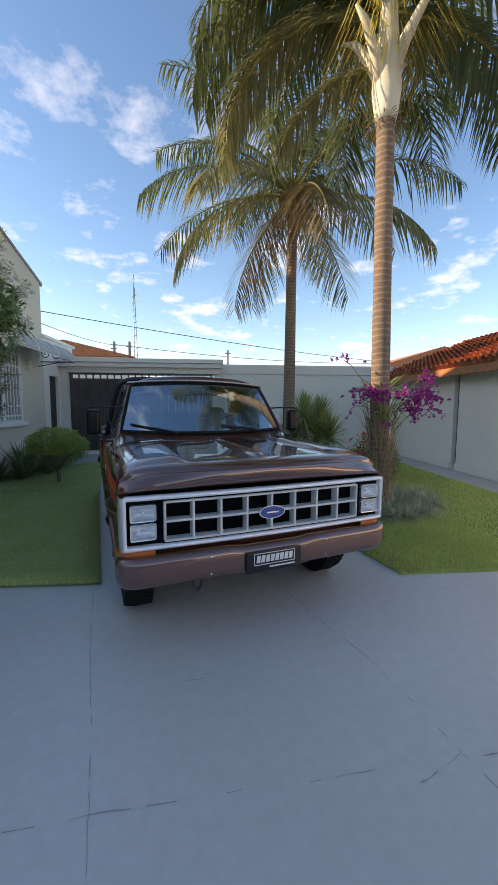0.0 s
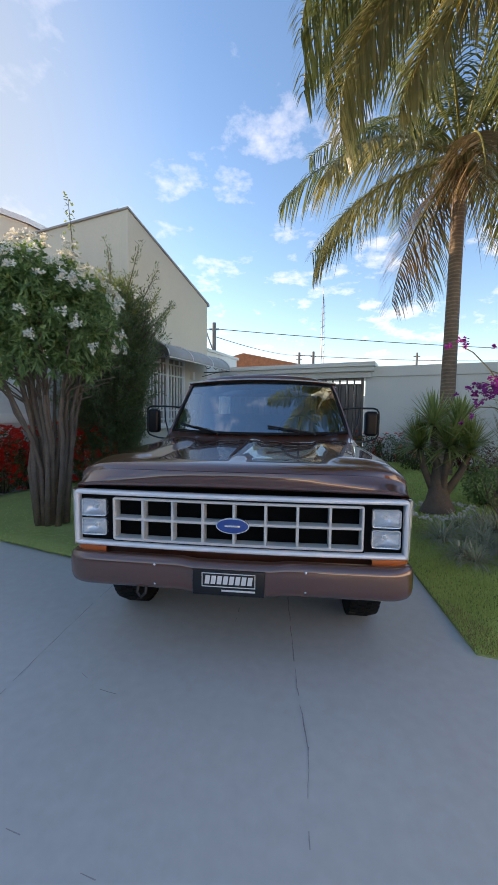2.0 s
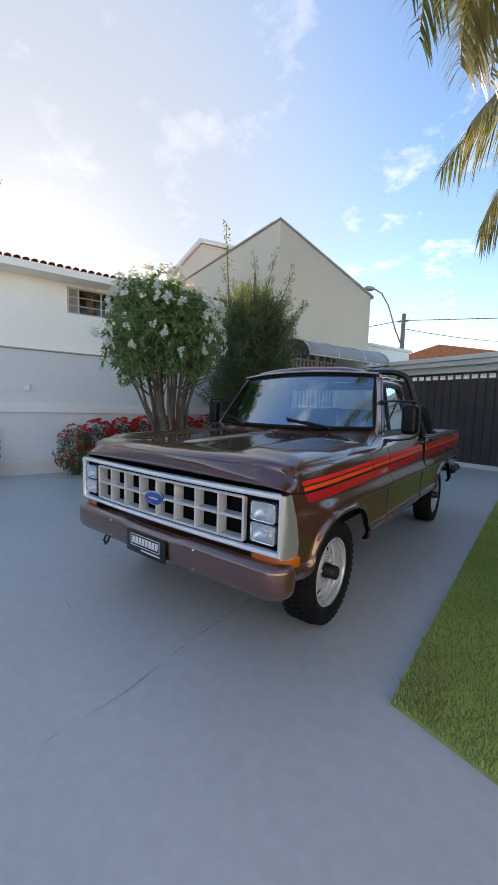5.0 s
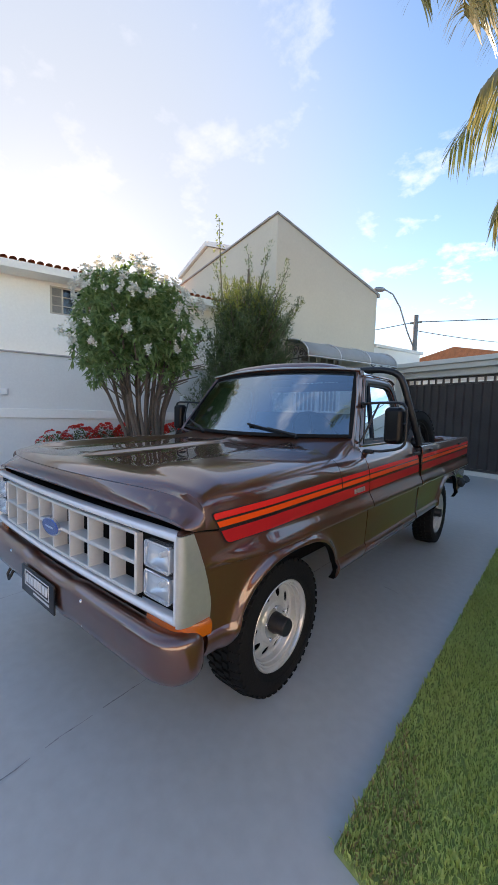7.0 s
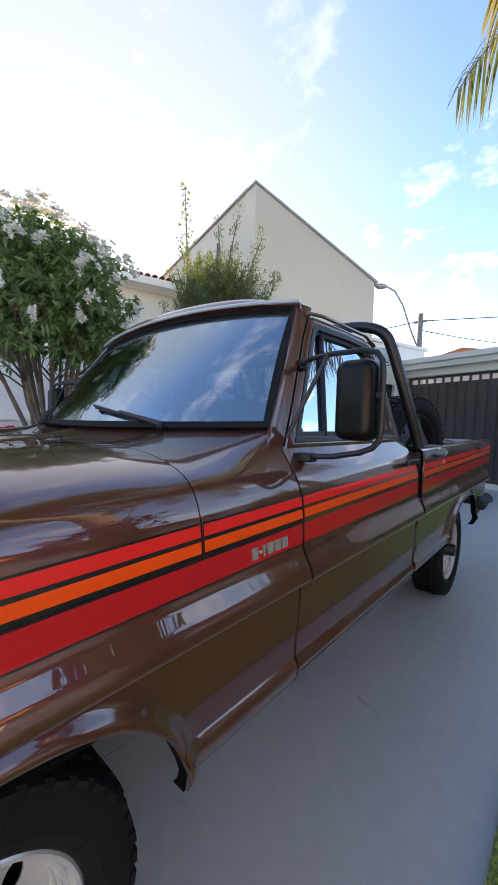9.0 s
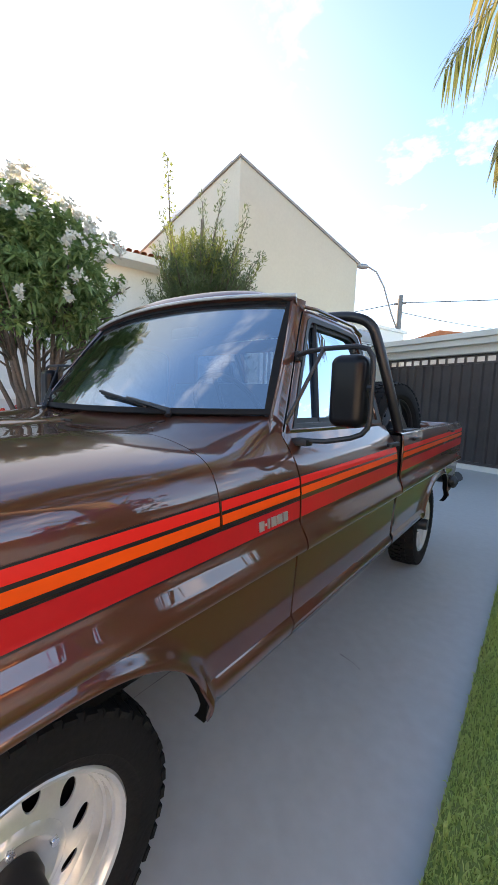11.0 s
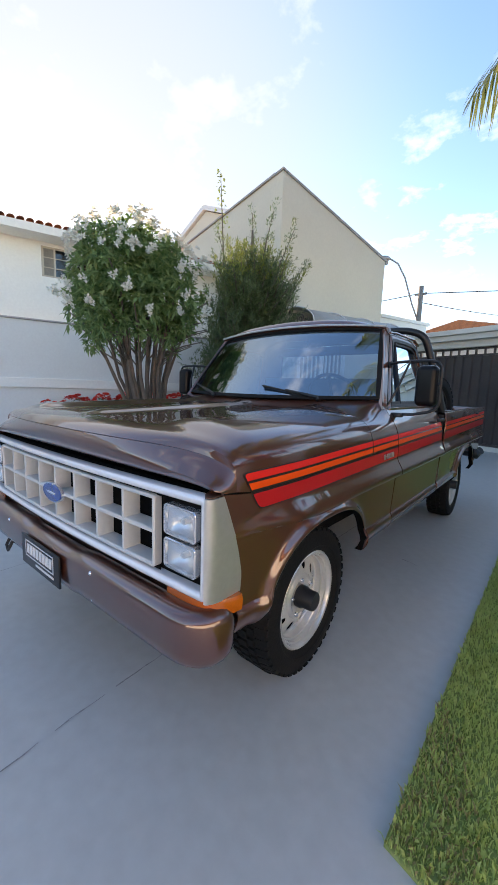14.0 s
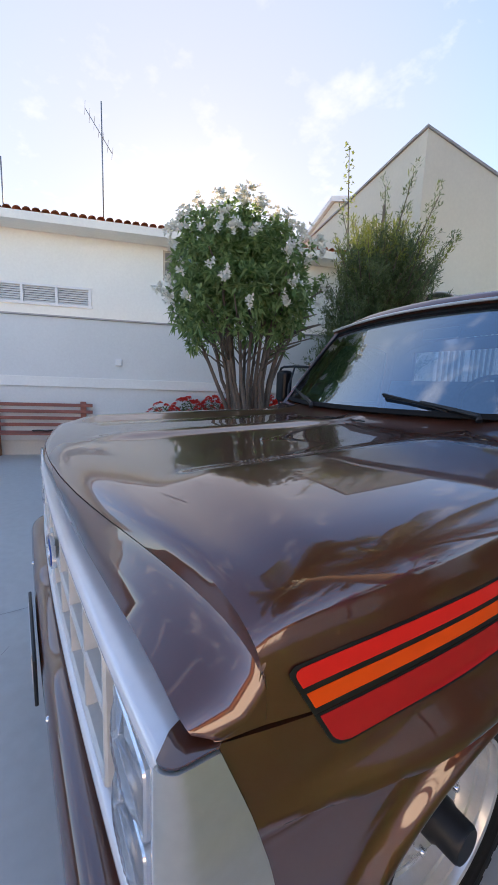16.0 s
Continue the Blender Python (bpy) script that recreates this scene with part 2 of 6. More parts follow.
M_REDWOOD = mat("red_brown_slat_paint", (0.28, 0.085, 0.06), 0.5, vary=0.2, fine=30)
M_CLOTH = mat("white_cloth", (0.75, 0.76, 0.78), 0.9, vary=0.06)
M_STONE = mat("white_pebble", (0.66, 0.64, 0.60), 0.8, vary=0.1, per_object=0.15)
M_POLE = mat("weathered_concrete", (0.22, 0.21, 0.19), 0.9, vary=0.2)
M_DKWIN = mat("room_shade_black", (0.03, 0.03, 0.035), 0.7)

tagged(link("ground", B(-600, 600, -600, 600, -0.6, -0.06), M_EARTH), "dry earth beyond the plot", "ground", kind="structure")
drive = tagged(link("driveway", B(-16, 18, -14, 20, -0.06, 0.0), M_CONC), "grey painted concrete drive with hairline joints", "driveway", kind="structure")


def crack(pts, wid, gaps, seed):
    """A hairline joint: short dark strips that wander, with clean stretches between."""
    rnd = random.Random(seed)
    bm = bmesh.new()
    for (x0, y0), (x1, y1) in zip(pts, pts[1:]):
        d = Vector((x1 - x0, y1 - y0))
        n = max(2, int(d.length / 0.05))
        nn = Vector((-d.y, d.x)).normalized()
        prev = None
        for i in range(n + 1):
            p = Vector((x0, y0)) + d * i / n + nn * rnd.uniform(-0.003, 0.003)
            w = wid * rnd.uniform(0.3, 1.0)
            cur = (p - nn * w / 2, p + nn * w / 2)
            if prev and rnd.random() > gaps:
                bm.faces.new([bm.verts.new((q.x, q.y, 0.002)) for q in (prev[0], prev[1], cur[1], cur[0])])
            prev = cur
    ob = link("joint", bm, M_CRACK, drive)
    return tagged(ob, "dark hairline joint in the concrete")


crack([(2.30, 6.5), (2.33, 3.7), (2.36, 3.1), (2.38, 2.75), (2.42, 2.42), (2.405, 2.05)], 0.0075, 0.2, 1)
crack([(2.405, 2.05), (2.38, 1.74), (2.38, 1.60)], 0.006, 0.35, 9)
crack([(0.95, 3.9), (0.93, 3.1), (0.94, 2.46), (0.93, 1.92), (0.93, 1.3)], 0.0052, 0.25, 2)
crack([(1.99, 1.85), (1.72, 1.91), (1.53, 1.97), (1.29, 2.02), (1.02, 2.09), (0.2, 2.25)], 0.0045, 0.5, 3)
crack([(2.37, 1.77), (2.17, 1.74), (2.02, 1.75)], 0.007, 0.35, 7)
crack([(1.99, 3.60), (1.99, 3.42), (1.985, 3.24)], 0.006, 0.3, 8)
crack([(2.40, 1.74), (2.9, 1.62)], 0.007, 0.4, 4)
crack([(2.87, 5.05), (2.94, 5.03), (2.99, 5.01)], 0.008, 0.4, 5)
crack([(1.2, 2.75), (1.4, 2.62), (1.5, 2.60)], 0.005, 0.5, 6)


def mound(x, y):
    """Height of the right-hand lawn: flush at its edge, gently raised inside."""
    e = np.minimum(x - 3.42, 0.309 * x + 0.951 * y - 4.06)
    t = np.clip(e / 1.6, 0, 1)
    return 0.015 + 0.13 * t * t * (3 - 2 * t)


def flat(x, y):
    return 0.015 + 0 * x


def UV(u, v):
    p = uvw(u, v)
    return (p.x, p.y)


LAWN_R = [(3.42, 3.14), (3.50, 3.12), UV(4.93, 4.06), UV(4.95, 12.35), (3.50, 11.3), (3.44, 8.0)]
LAWN_L = [(1.0, 3.92), UV(-4.05, 4.05), UV(-4.05, 8.6), UV(-3.0, 9.6), (1.16, 11.0), (1.04, 7.0)]
random.seed(4)


def lawn(name, poly, height, label):
    xs, ys = [p[0] for p in poly], [p[1] for p in poly]
    bm = bmesh.new()
    vs = [bm.verts.new((x, y, height(x, y))) for x, y in poly]
    f = bm.faces.new(vs)
    bmesh.ops.triangulate(bm, faces=[f])
    bmesh.ops.subdivide_edges(bm, edges=bm.edges[:], cuts=14, use_grid_fill=True)
    for v in bm.verts:
        v.co.z = height(v.co.x, v.co.y)
    ob = link(name, bm, M_LAWN, None, "", True)
    so = ob.modifiers.new("thickness", "SOLIDIFY"); so.thickness, so.offset = 0.03, -1
    return tagged(ob, label, "lawn", kind="structure")


lawn("lawn_right", LAWN_R, mound, "mown green lawn with a few dry patches")
lawn("lawn_left", LAWN_L, flat, "mown green lawn beside the house")


def blades(name, poly, height, box_, density, label, seed, tall=0.026, wide=0.0034, material=None, where=None):
    """Grass: bent blades of two pieces each, all in one mesh."""
    rng = np.random.default_rng(seed)
    x0, x1, y0, y1 = box_
    n = int((x1 - x0) * (y1 - y0) * density)
    pts = rng.uniform((x0, y0), (x1, y1), (n, 2))
    keep = np.zeros(n, bool)
    for i, (bx, by) in enumerate(poly):
        ax, ay = poly[i - 1]
        if ay != by:
            keep ^= ((ay > pts[:, 1]) != (by > pts[:, 1])) & (pts[:, 0] < (bx - ax) * (pts[:, 1] - ay) / (by - ay) + ax)
    pts = pts[keep]
    if where:
        pts = pts[[where(x, y) for x, y in pts]]
    n = len(pts)
    x, y = pts.T
    z = height(x, y)
    a, b = rng.uniform(0, 2 * math.pi, (2, n))
    l, lean = tall * rng.uniform(0.55, 1.3, n), rng.uniform(0.1, 0.9, n)
    dx, dy = np.cos(b) * lean * l, np.sin(b) * lean * l
    wx, wy = np.cos(a) * wide, np.sin(a) * wide
    V_ = np.stack([np.stack(p, 1) for p in ((x - wx, y - wy, z - 0.004), (x + wx, y + wy, z - 0.004), (x + dx * 0.4 + wx * 0.8, y + dy * 0.4 + wy * 0.8, z + l * 0.62),
                                            (x + dx * 0.4 - wx * 0.8, y + dy * 0.4 - wy * 0.8, z + l * 0.62), (x + dx, y + dy, z + l * (1.05 - lean * 0.35)))], 1).reshape(-1, 3)
    F_ = [f for k in range(0, 5 * n, 5) for f in ((k, k + 1, k + 2, k + 3), (k + 3, k + 2, k + 4))]
    me = bpy.data.meshes.new(name)
    me.from_pydata(V_.tolist(), [], F_)
    me.materials.append(material or M_BLADE)
    return tagged(new(name, me), label, "grass", kind="stuff")


def patchy(x, y):
    return noise.noise((x * 1.7, y * 1.1, 3.3)) > 0.34


blades("grass", LAWN_R, mound, (3.40, 4.9, 2.4, 7.0), 14000, "short green grass of the lawn", 1, 0.024, 0.0020)
blades("grass", LAWN_R, mound, (3.40, 9.0, 1.9, 12.5), 2600, "short green grass of the lawn", 2, 0.030, 0.005)
blades("grass", LAWN_L, flat, (-3.2, 1.3, 3.8, 6.5), 6500, "short green grass of the lawn", 3, 0.034, 0.0055)
blades("grass", LAWN_L, flat, (-3.0, 1.3, 6.5, 11.2), 1500, "short green grass of the lawn", 4, 0.04, 0.008)
blades("dry_grass", LAWN_R, mound, (3.40, 4.7, 3.1, 7.0), 3200, "straw-coloured dry patches in the lawn", 5, 0.028, 0.004, M_DRY, patchy)

# ---- west side: boundary wall, neighbour's upper floor, eave and roof ----
w = site("wall_west", B(-4.95, -4.75, -9, 8.14, 0, 2.295), M_WALLGREY, "pale grey rendered boundary wall with a white band", "wall")
site("wall_skirting", B(-4.75, -4.728, -9, 3.7, 0, 0.24), M_WALLBEIGE, "beige painted skirting of the boundary wall", "wall")
site("wall_band", B(-4.75, -4.712, -9, 8.14, 1.16, 1.325, bevel=0.006), M_WALLWHITE, "white moulded band along the wall", "wall")
site("wall_coping", B(-4.97, -4.715, -9, 8.14, 2.297, 2.322), M_CAP, "thin dark coping on the wall", "wall")


def wall_with_holes(u0, u1, v0, v1, z0, z1, holes):
    """A wall across v with rectangular openings (va, vb, za, zb) right through it."""
    bm = bmesh.new()
    vs = sorted({v0, v1, *[h[0] for h in holes], *[h[1] for h in holes]})
    zs = sorted({z0, z1, *[h[2] for h in holes], *[h[3] for h in holes]})
    for a, b in zip(vs, vs[1:]):
        for c, d in zip(zs, zs[1:]):
            if not any(h[0] <= a and b <= h[1] and h[2] <= c and d <= h[3] for h in holes):
                box(bm, u0, u1, a, b, c, d)
    bmesh.ops.remove_doubles(bm, verts=bm.verts[:], dist=0.0005)
    seen, dead = {}, []
    for f in bm.faces:
        k = frozenset(f.verts)
        if k in seen:
            dead += [f, seen[k]]
        seen[k] = f
    bmesh.ops.delete(bm, geom=list(set(dead)), context="FACES_ONLY")
    return bm


site("wall_west_upper", wall_with_holes(-5.40, -5.15, -9, 8.1, 2.2, 3.72, [(-0.2, 2.55, 2.56, 2.88), (3.78, 4.90, 3.14, 3.66)]), M_WALLWHITE, "white rendered upper wall of the neighbouring house", "wall")
# no room is built: a near-black slab paints in its shade
site("room_shade_slab", B(-5.60, -5.42, -0.4, 5.2, 2.4, 3.72), M_DKWIN, "near-black slab standing for the unlit room behind the windows", "wall")
# louvred strip window
win = tagged(empty("window_1", SITE), "white louvred strip window high in the wall", "window", kind="structure")
bm = bmesh.new()
for a, b in ((-0.2, -0.15), (0.36, 0.40), (0.90, 0.94), (1.43, 1.47), (1.97, 2.01), (2.50, 2.55)):
    box(bm, -5.20, -5.125, a, b, 2.56, 2.88)
box(bm, -5.20, -5.125, -0.2, 2.55, 2.845, 2.88); box(bm, -5.20, -5.120, -0.22, 2.57, 2.535, 2.575)
link("window_frame", bm, M_WHITEPAINT, win)
for a, b in ((-0.15, 0.36), (0.40, 0.90), (0.94, 1.43), (1.47, 1.97), (2.01, 2.50)):
    for k in range(7):
        z = 2.585 + 0.038 * k
        bm = bmesh.new()
        prism(bm, [(-5.19, z + 0.03), (-5.155, z - 0.004), (-5.150, z), (-5.185, z + 0.034)], a, b, "y")
        link("louvre_slat", bm, M_WHITEPAINT, win)
win = tagged(empty("window_2", SITE), "aluminium window with small panes under the eave", "window", kind="structure")
bm = bmesh.new()
for a, b in ((3.78, 3.82), (3.98, 4.01), (4.42, 4.45), (4.86, 4.90)):
    box(bm, -5.22, -5.16, a, b, 3.14, 3.66)
for a, b in ((3.14, 3.17), (3.30, 3.315), (3.47, 3.485), (3.63, 3.66)):
    box(bm, -5.22, -5.165, 3.78, 4.90, a, b)
link("window_frame", bm, mat("aged_aluminium", (0.45, 0.40, 0.33), 0.45, 0.4), win)
link("window_pane", B(-5.195, -5.190, 4.01, 4.86, 3.15, 3.65), M_CLEARGLASS, win)
link("shutter", B(-5.20, -5.175, 3.82, 3.98, 3.16, 3.64), M_POLE, win)
site("eave", B(-5.40, -4.74, -9, 8.0, 3.72, 3.745), M_WALLWHITE, "white boarded eave soffit", "roof")
site("fascia", B(-4.74, -4.70, -9, 8.02, 3.72, 3.85), M_WALLWHITE, "white fascia board under the tiles", "roof")
bm = bmesh.new(); prism(bm, [(-4.72, 3.852), (-8.9, 5.16), (-13, 3.85)], -9, 8.1, "y"); roofw = site("roof_west", bm, M_TILE, "red-brown clay tile roof of the neighbouring house", "roof")


def tile_mesh():
    bm = bmesh.new()
    grid(bm, [[(r * math.cos(a), y, r * math.sin(a) + dz) for a in spread_(0, math.pi, 7)] for y, r, dz in ((0, 0.085, 0.012), (0.42, 0.070, 0.0))])
    grid(bm, [[(r * math.cos(a), y, r * math.sin(a) + dz - 0.012) for a in spread_(math.pi, 0, 7)] for y, r, dz in ((0, 0.085, 0.012), (0.42, 0.070, 0.0))])
    me = bpy.data.meshes.new("roof_tile")
    bm.to_mesh(me); bm.free()
    me.materials.append(M_TILE)
    return me


def spread_(a, b, n):
    return [a + (b - a) * i / (n - 1) for i in range(n)]


TILE = tile_mesh()
for k in range(124):
    o = new("roof_tile", TILE)
    o.parent = roofw
    o.matrix_basis = pose(-4.69 - 0.004 * random.random(), -8.9 + 0.136 * k, 3.853 + 0.004 * random.random(), 0, -17.3, 90) @ Matrix.Diagonal((0.72, 1.0, 0.55, 1))

# ---- the cream house with the sloping parapet ----
house = tagged(empty("house", SITE), "cream rendered house with a sloping parapet", "house")
bm = bmesh.new()
prism(bm, [(8.14, 0), (8.14, 5.72), (11.47, 4.60), (11.47, 0)], -4.15, -3.93, "x")
link("wall", bm, M_HOUSE, house)
link("wall", B(-10.5, -4.152, 8.14, 8.36, 0, 5.72), M_HOUSE, house)
bm = bmesh.new(); prism(bm, [(8.37, 5.55), (11.45, 4.50), (11.45, 4.30), (8.37, 5.35)], -10.5, -4.152, "x"); link("roof", bm, M_TILE, house)
link("wall", B(-10.5, -4.152, 11.25, 11.47, 0, 4.55), M_HOUSE, house)
bm = bmesh.new(); prism(bm, [(8.11, 5.722), (8.11, 5.76), (11.56, 4.635), (11.56, 4.55), (11.475, 4.55), (11.475, 4.60)], -4.18, -3.90, "x"); link("coping", bm, M_CAP, house)
link("coping", B(-10.5, -4.182, 8.10, 8.38, 5.722, 5.765), M_CAP, house)
# the taller gable behind
gab = tagged(empty("rear_house", SITE), "taller house with a white gable cornice behind", "house")
bm = bmesh.new(); prism(bm, [(-18.5, 0), (-18.5, 9.2), (-14.9, 9.75), (-11.9, 8.45), (-11.9, 0)], 11.6, 16, "y"); link("wall", bm, M_HOUSE, gab)
bm = bmesh.new(); prism(bm, [(-18.7, 9.2), (-14.9, 9.78), (-11.75, 8.42), (-11.75, 8.62), (-14.9, 10.0), (-18.7, 9.42)], 11.45, 16, "y"); link("cornice", bm, M_WHITEPAINT, gab)
# grille window
gw = tagged(empty("window_3", SITE), "tall window behind a white wrought-iron grille", "window", kind="structure")
link("window_sill", B(-3.928, -3.80, 8.62, 10.30, 0.98, 1.06, bevel=0.01), M_WALLWHITE, gw)
bm = bmesh.new()
for a, b, c, d in ((8.70, 8.78, 1.06, 2.80), (10.12, 10.20, 1.06, 2.80), (8.70, 10.20, 2.74, 2.82), (8.70, 10.20, 1.06, 1.12), (9.41, 9.49, 1.06, 2.80)):
    box(bm, -3.928, -3.86, a, b, c, d)
link("window_frame", bm, M_WHITEPAINT, gw)
link("window_pane", B(-3.928, -3.915, 8.78, 10.12, 1.12, 2.74), M_CURTAIN, gw)
for k in range(10):
    v = 8.85 + 0.128 * k + (0.06 if k > 4 else 0)
    link("grille_bar", B(-3.885, -3.855, v, v + 0.038, 1.10, 2.62 if k % 2 else 2.74), M_WHITEPAINT, gw)
for z in (1.20, 1.42, 2.30, 2.58):
    link("grille_rail", B(-3.888, -3.853, 8.76, 10.14, z, z + 0.035), M_WHITEPAINT, gw)
site("wall_lamp", B(-3.928, -3.83, 10.55, 10.67, 2.30, 2.52, bevel=0.02), M_WALLWHITE, "small white wall lamp", "lamp", kind="")
# canopy over the window
can = tagged(empty("canopy", SITE), "curved translucent canopy on wrought-iron brackets", "canopy")


def can_pt(t, v, lift=0.0):
    a = t * math.pi / 2
    return (-3.925 + 0.86 * math.sin(a), v, 2.60 + 0.43 * math.cos(a) ** 0.9 + lift)


bm = bmesh.new(); grid(bm, [[can_pt(t, v) for t in spread_(0, 1, 12)] for v in spread_(8.42, 11.32, 8)])
ob = link("sheet", bm, M_SHEET, can); so = ob.modifiers.new("thickness", "SOLIDIFY"); so.thickness = 0.01
for v in (8.42, 9.38, 10.35, 11.32):
    bm = bmesh.new(); tube(bm, [can_pt(t, v, 0.012) for t in spread_(0, 1, 12)], 0.014, 6); link("rib", bm, M_WHITEPAINT, can)
bm = bmesh.new(); tube(bm, [can_pt(1, 8.42), can_pt(1, 11.32)], 0.016, 6); link("gutter_bar", bm, M_WHITEPAINT, can)
for v in (8.43, 11.31):
    bm = bmesh.new()
    tube(bm, [(-3.925, v, 2.58), (-3.07, v, 2.58)], 0.013, 6)
    for cx, cz, r in ((-3.78, 2.78, 0.135), (-3.52, 2.745, 0.12), (-3.30, 2.69, 0.085), (-3.16, 2.635, 0.045), (-3.87, 2.94, 0.05)):
        tube(bm, [(cx + r * (1 - 0.075 * a) * math.cos(a), v, cz + r * (1 - 0.075 * a) * math.sin(a)) for a in spread_(0, 10, 30)], 0.012, 5)
    link("bracket", bm, M_GATE, can, "dark wrought-iron scroll bracket")
bm = tube(bmesh.new(), [(-3.925, 11.2, 2.45), (-3.5, 11.25, 2.55), (-3.08, 11.3, 2.59)], 0.011, 6); link("stay", bm, M_POLE, can)

# ---- annex, side door, gate and slab ----
site("annex", wall_with_holes(-4.15, -3.93, 11.47, 13.5, 0, 3.24, [(11.80, 12.38, 0.02, 2.27)]), M_WALLWHITE, "white rendered annex wall beside the gate", "wall")
site("annex_roof", B(-7, -3.88, 11.47, 13.6, 3.242, 3.32), M_WALLWHITE, "flat white annex parapet", "roof")
site("door_1", B(-4.08, -4.02, 11.80, 12.38, 0.02, 2.27), M_BLACK, "narrow black metal door", "door")
slab = tagged(empty("gate_roof", SITE), "flat concrete roof over the gate", "roof", kind="structure")
link("slab", B(-4.3, 0.80, 12.28, 15.5, 2.58, 2.70), M_WALLGREY, slab)
link("slab_edge", B(-4.02, 0.84, 12.20, 15.5, 2.702, 2.82, bevel=0.01), M_WALLGREY, slab)
link("beam", B(-3.92, 0.72, 12.45, 12.75, 2.42, 2.578), M_WALLGREY, slab)
gate = tagged(empty("gate", SITE), "dark brown ribbed steel driveway gate", "gate")
bm = bmesh.new()
for a, b, c, d in ((-3.70, 0.52, 2.37, 2.415), (-3.70, 0.52, 2.22, 2.26), (-3.70, 0.52, 0.10, 0.16), (-3.70, -3.64, 0.10, 2.40), (0.46, 0.52, 0.10, 2.40)):
    box(bm, a, b, 12.60, 12.66, c, d)
link("gate_frame", bm, M_GATE, gate)
for k in range(19):
    u = -3.64 + 0.2158 * k
    bm = bmesh.new()
    prism(bm, [(u + 0.002, 12.66), (u + 0.012, 12.585), (u + 0.060, 12.585), (u + 0.080, 12.640), (u + 0.200, 12.640), (u + 0.2138, 12.66)], 0.16, 2.22, "z")
    link("gate_board", bm, M_GATE, gate)
for k in range(21):
    u = -3.64 + 0.205 * k
    link("gate_post", B(u - 0.022, u + 0.022, 12.615, 12.655, 2.26, 2.37), M_GATE, gate)
site("gate_sill", B(-3.75, 0.55, 12.50, 12.70, 0, 0.10), M_WALLWHITE, "white painted sill under the gate", "step")
site("pier", B(-3.93, -3.72, 12.45, 12.75, 0, 2.58), M_WALLGREY, "rendered gate pier", "wall")
bm = B(0.56, 6.2, 12.6, 12.8, 0, 2.44); site("wall_north", bm, M_WALLGREY, "pale grey rendered rear wall", "wall")
site("wall_north_band", B(0.56, 6.2, 12.56, 12.82, 2.445, 2.72), M_WALLGREY, "projecting top band of the rear wall", "wall")
site("backyard_wall", B(-9, 8, 22.5, 22.7, 0, 2.4), M_WALLBEIGE, "sunlit wall beyond the gate", "wall")

# ---- east side: low white building with a clay roof ----
east = tagged(empty("garage", SITE), "low white outbuilding with an orange clay tile roof", "house")
link("wall", B(6.2, 6.4, 9.40, 12.56, 0.0, 2.30), M_WALLWHITE, east)
link("wall", B(6.2, 6.4, -7, 9.22, 0.0, 2.30), M_WALLWHITE, east)
# black slab set back in the wall's gap, painted as the opening's shade
link("doorway_shade", B(6.30, 6.38, 9.222, 9.398, 0, 2.28), M_BLACK, east)
link("plinth", B(6.14, 6.199, 9.42, 12.5, 0.0, 0.16, bevel=0.015), M_WALLWHITE, east)
link("plinth", B(6.14, 6.199, -7, 9.20, 0.0, 0.16, bevel=0.015), M_WALLWHITE, east)
link("fascia", B(5.74, 5.80, -7, 13.0, 2.14, 2.30), M_WOOD, east)
link("soffit", B(5.80, 6.42, -7, 13.0, 2.262, 2.298), M_WOOD, east)
SLOPE = math.atan2(3.62 - 2.32, 9.0 - 5.74)
bm = bmesh.new(); prism(bm, [(5.74, 2.302), (9.0, 3.60), (12.5, 2.3)], -7, 13.0, "y"); roofe = link("roof", bm, M_TILE, east)
random.seed(8)
rest = bmesh.new()
for k in range(72):
    v = -1.4 + 0.2 * k
    for j in range(10):
        s_ = 0.36 * j
        m = pose(5.66 + s_ * math.cos(SLOPE), v, 2.335 + s_ * math.sin(SLOPE) + random.uniform(0, 0.008), 0, -math.degrees(SLOPE) + random.uniform(-1, 1), -90 + random.uniform(-1.2, 1.2))
        if j < 6 and 3.6 < v < 13.2:
            o = new("roof_tile", TILE); o.parent = roofe; o.matrix_basis = m
        else:
            tmp = bmesh.new(); tmp.from_mesh(TILE); bmesh.ops.transform(tmp, matrix=m, verts=tmp.verts[:])
            me_ = bpy.data.meshes.new("t"); tmp.to_mesh(me_); tmp.free(); rest.from_mesh(me_); bpy.data.meshes.remove(me_)
tagged(link("roof_tiles", rest, M_TILE, roofe), kind="stuff")
bm = bmesh.new(); tube(bm, [(9.0, -7, 3.60), (9.0, 13.0, 3.60)], 0.10, 10); link("ridge", bm, M_TILE, east)
site("wall_south", B(-4.95, 8, -9.2, -9.0, 0, 2.4), M_POLE, "plain grey front wall", "wall")

# ---- beyond the plot ----
far = tagged(empty("neighbour_house", SITE), "house with an orange clay roof beyond the gate", "house")
link("wall", B(-10.5, -4.0, 21.0, 26, 0, 3.95), M_WALLWHITE, far)
bm = bmesh.new(); prism(bm, [(-10.9, 3.95), (-7.0, 4.72), (-3.6, 3.95)], 20.6, 26.4, "y"); link("roof", bm, M_TILE, far)
far = tagged(empty("neighbour_house", SITE), "low white house with an orange clay roof far behind", "house")
link("wall", B(10, 22, 26, 34, 0, 3.6), M_WALLWHITE, far)
bm = bmesh.new(); prism(bm, [(9.5, 3.6), (16, 5.6), (22.5, 3.6)], 25.6, 34.4, "y"); link("roof", bm, M_TILE, far)
sl = tagged(empty("street_lamp"), "grey street lamp on a curved arm", "lamp")
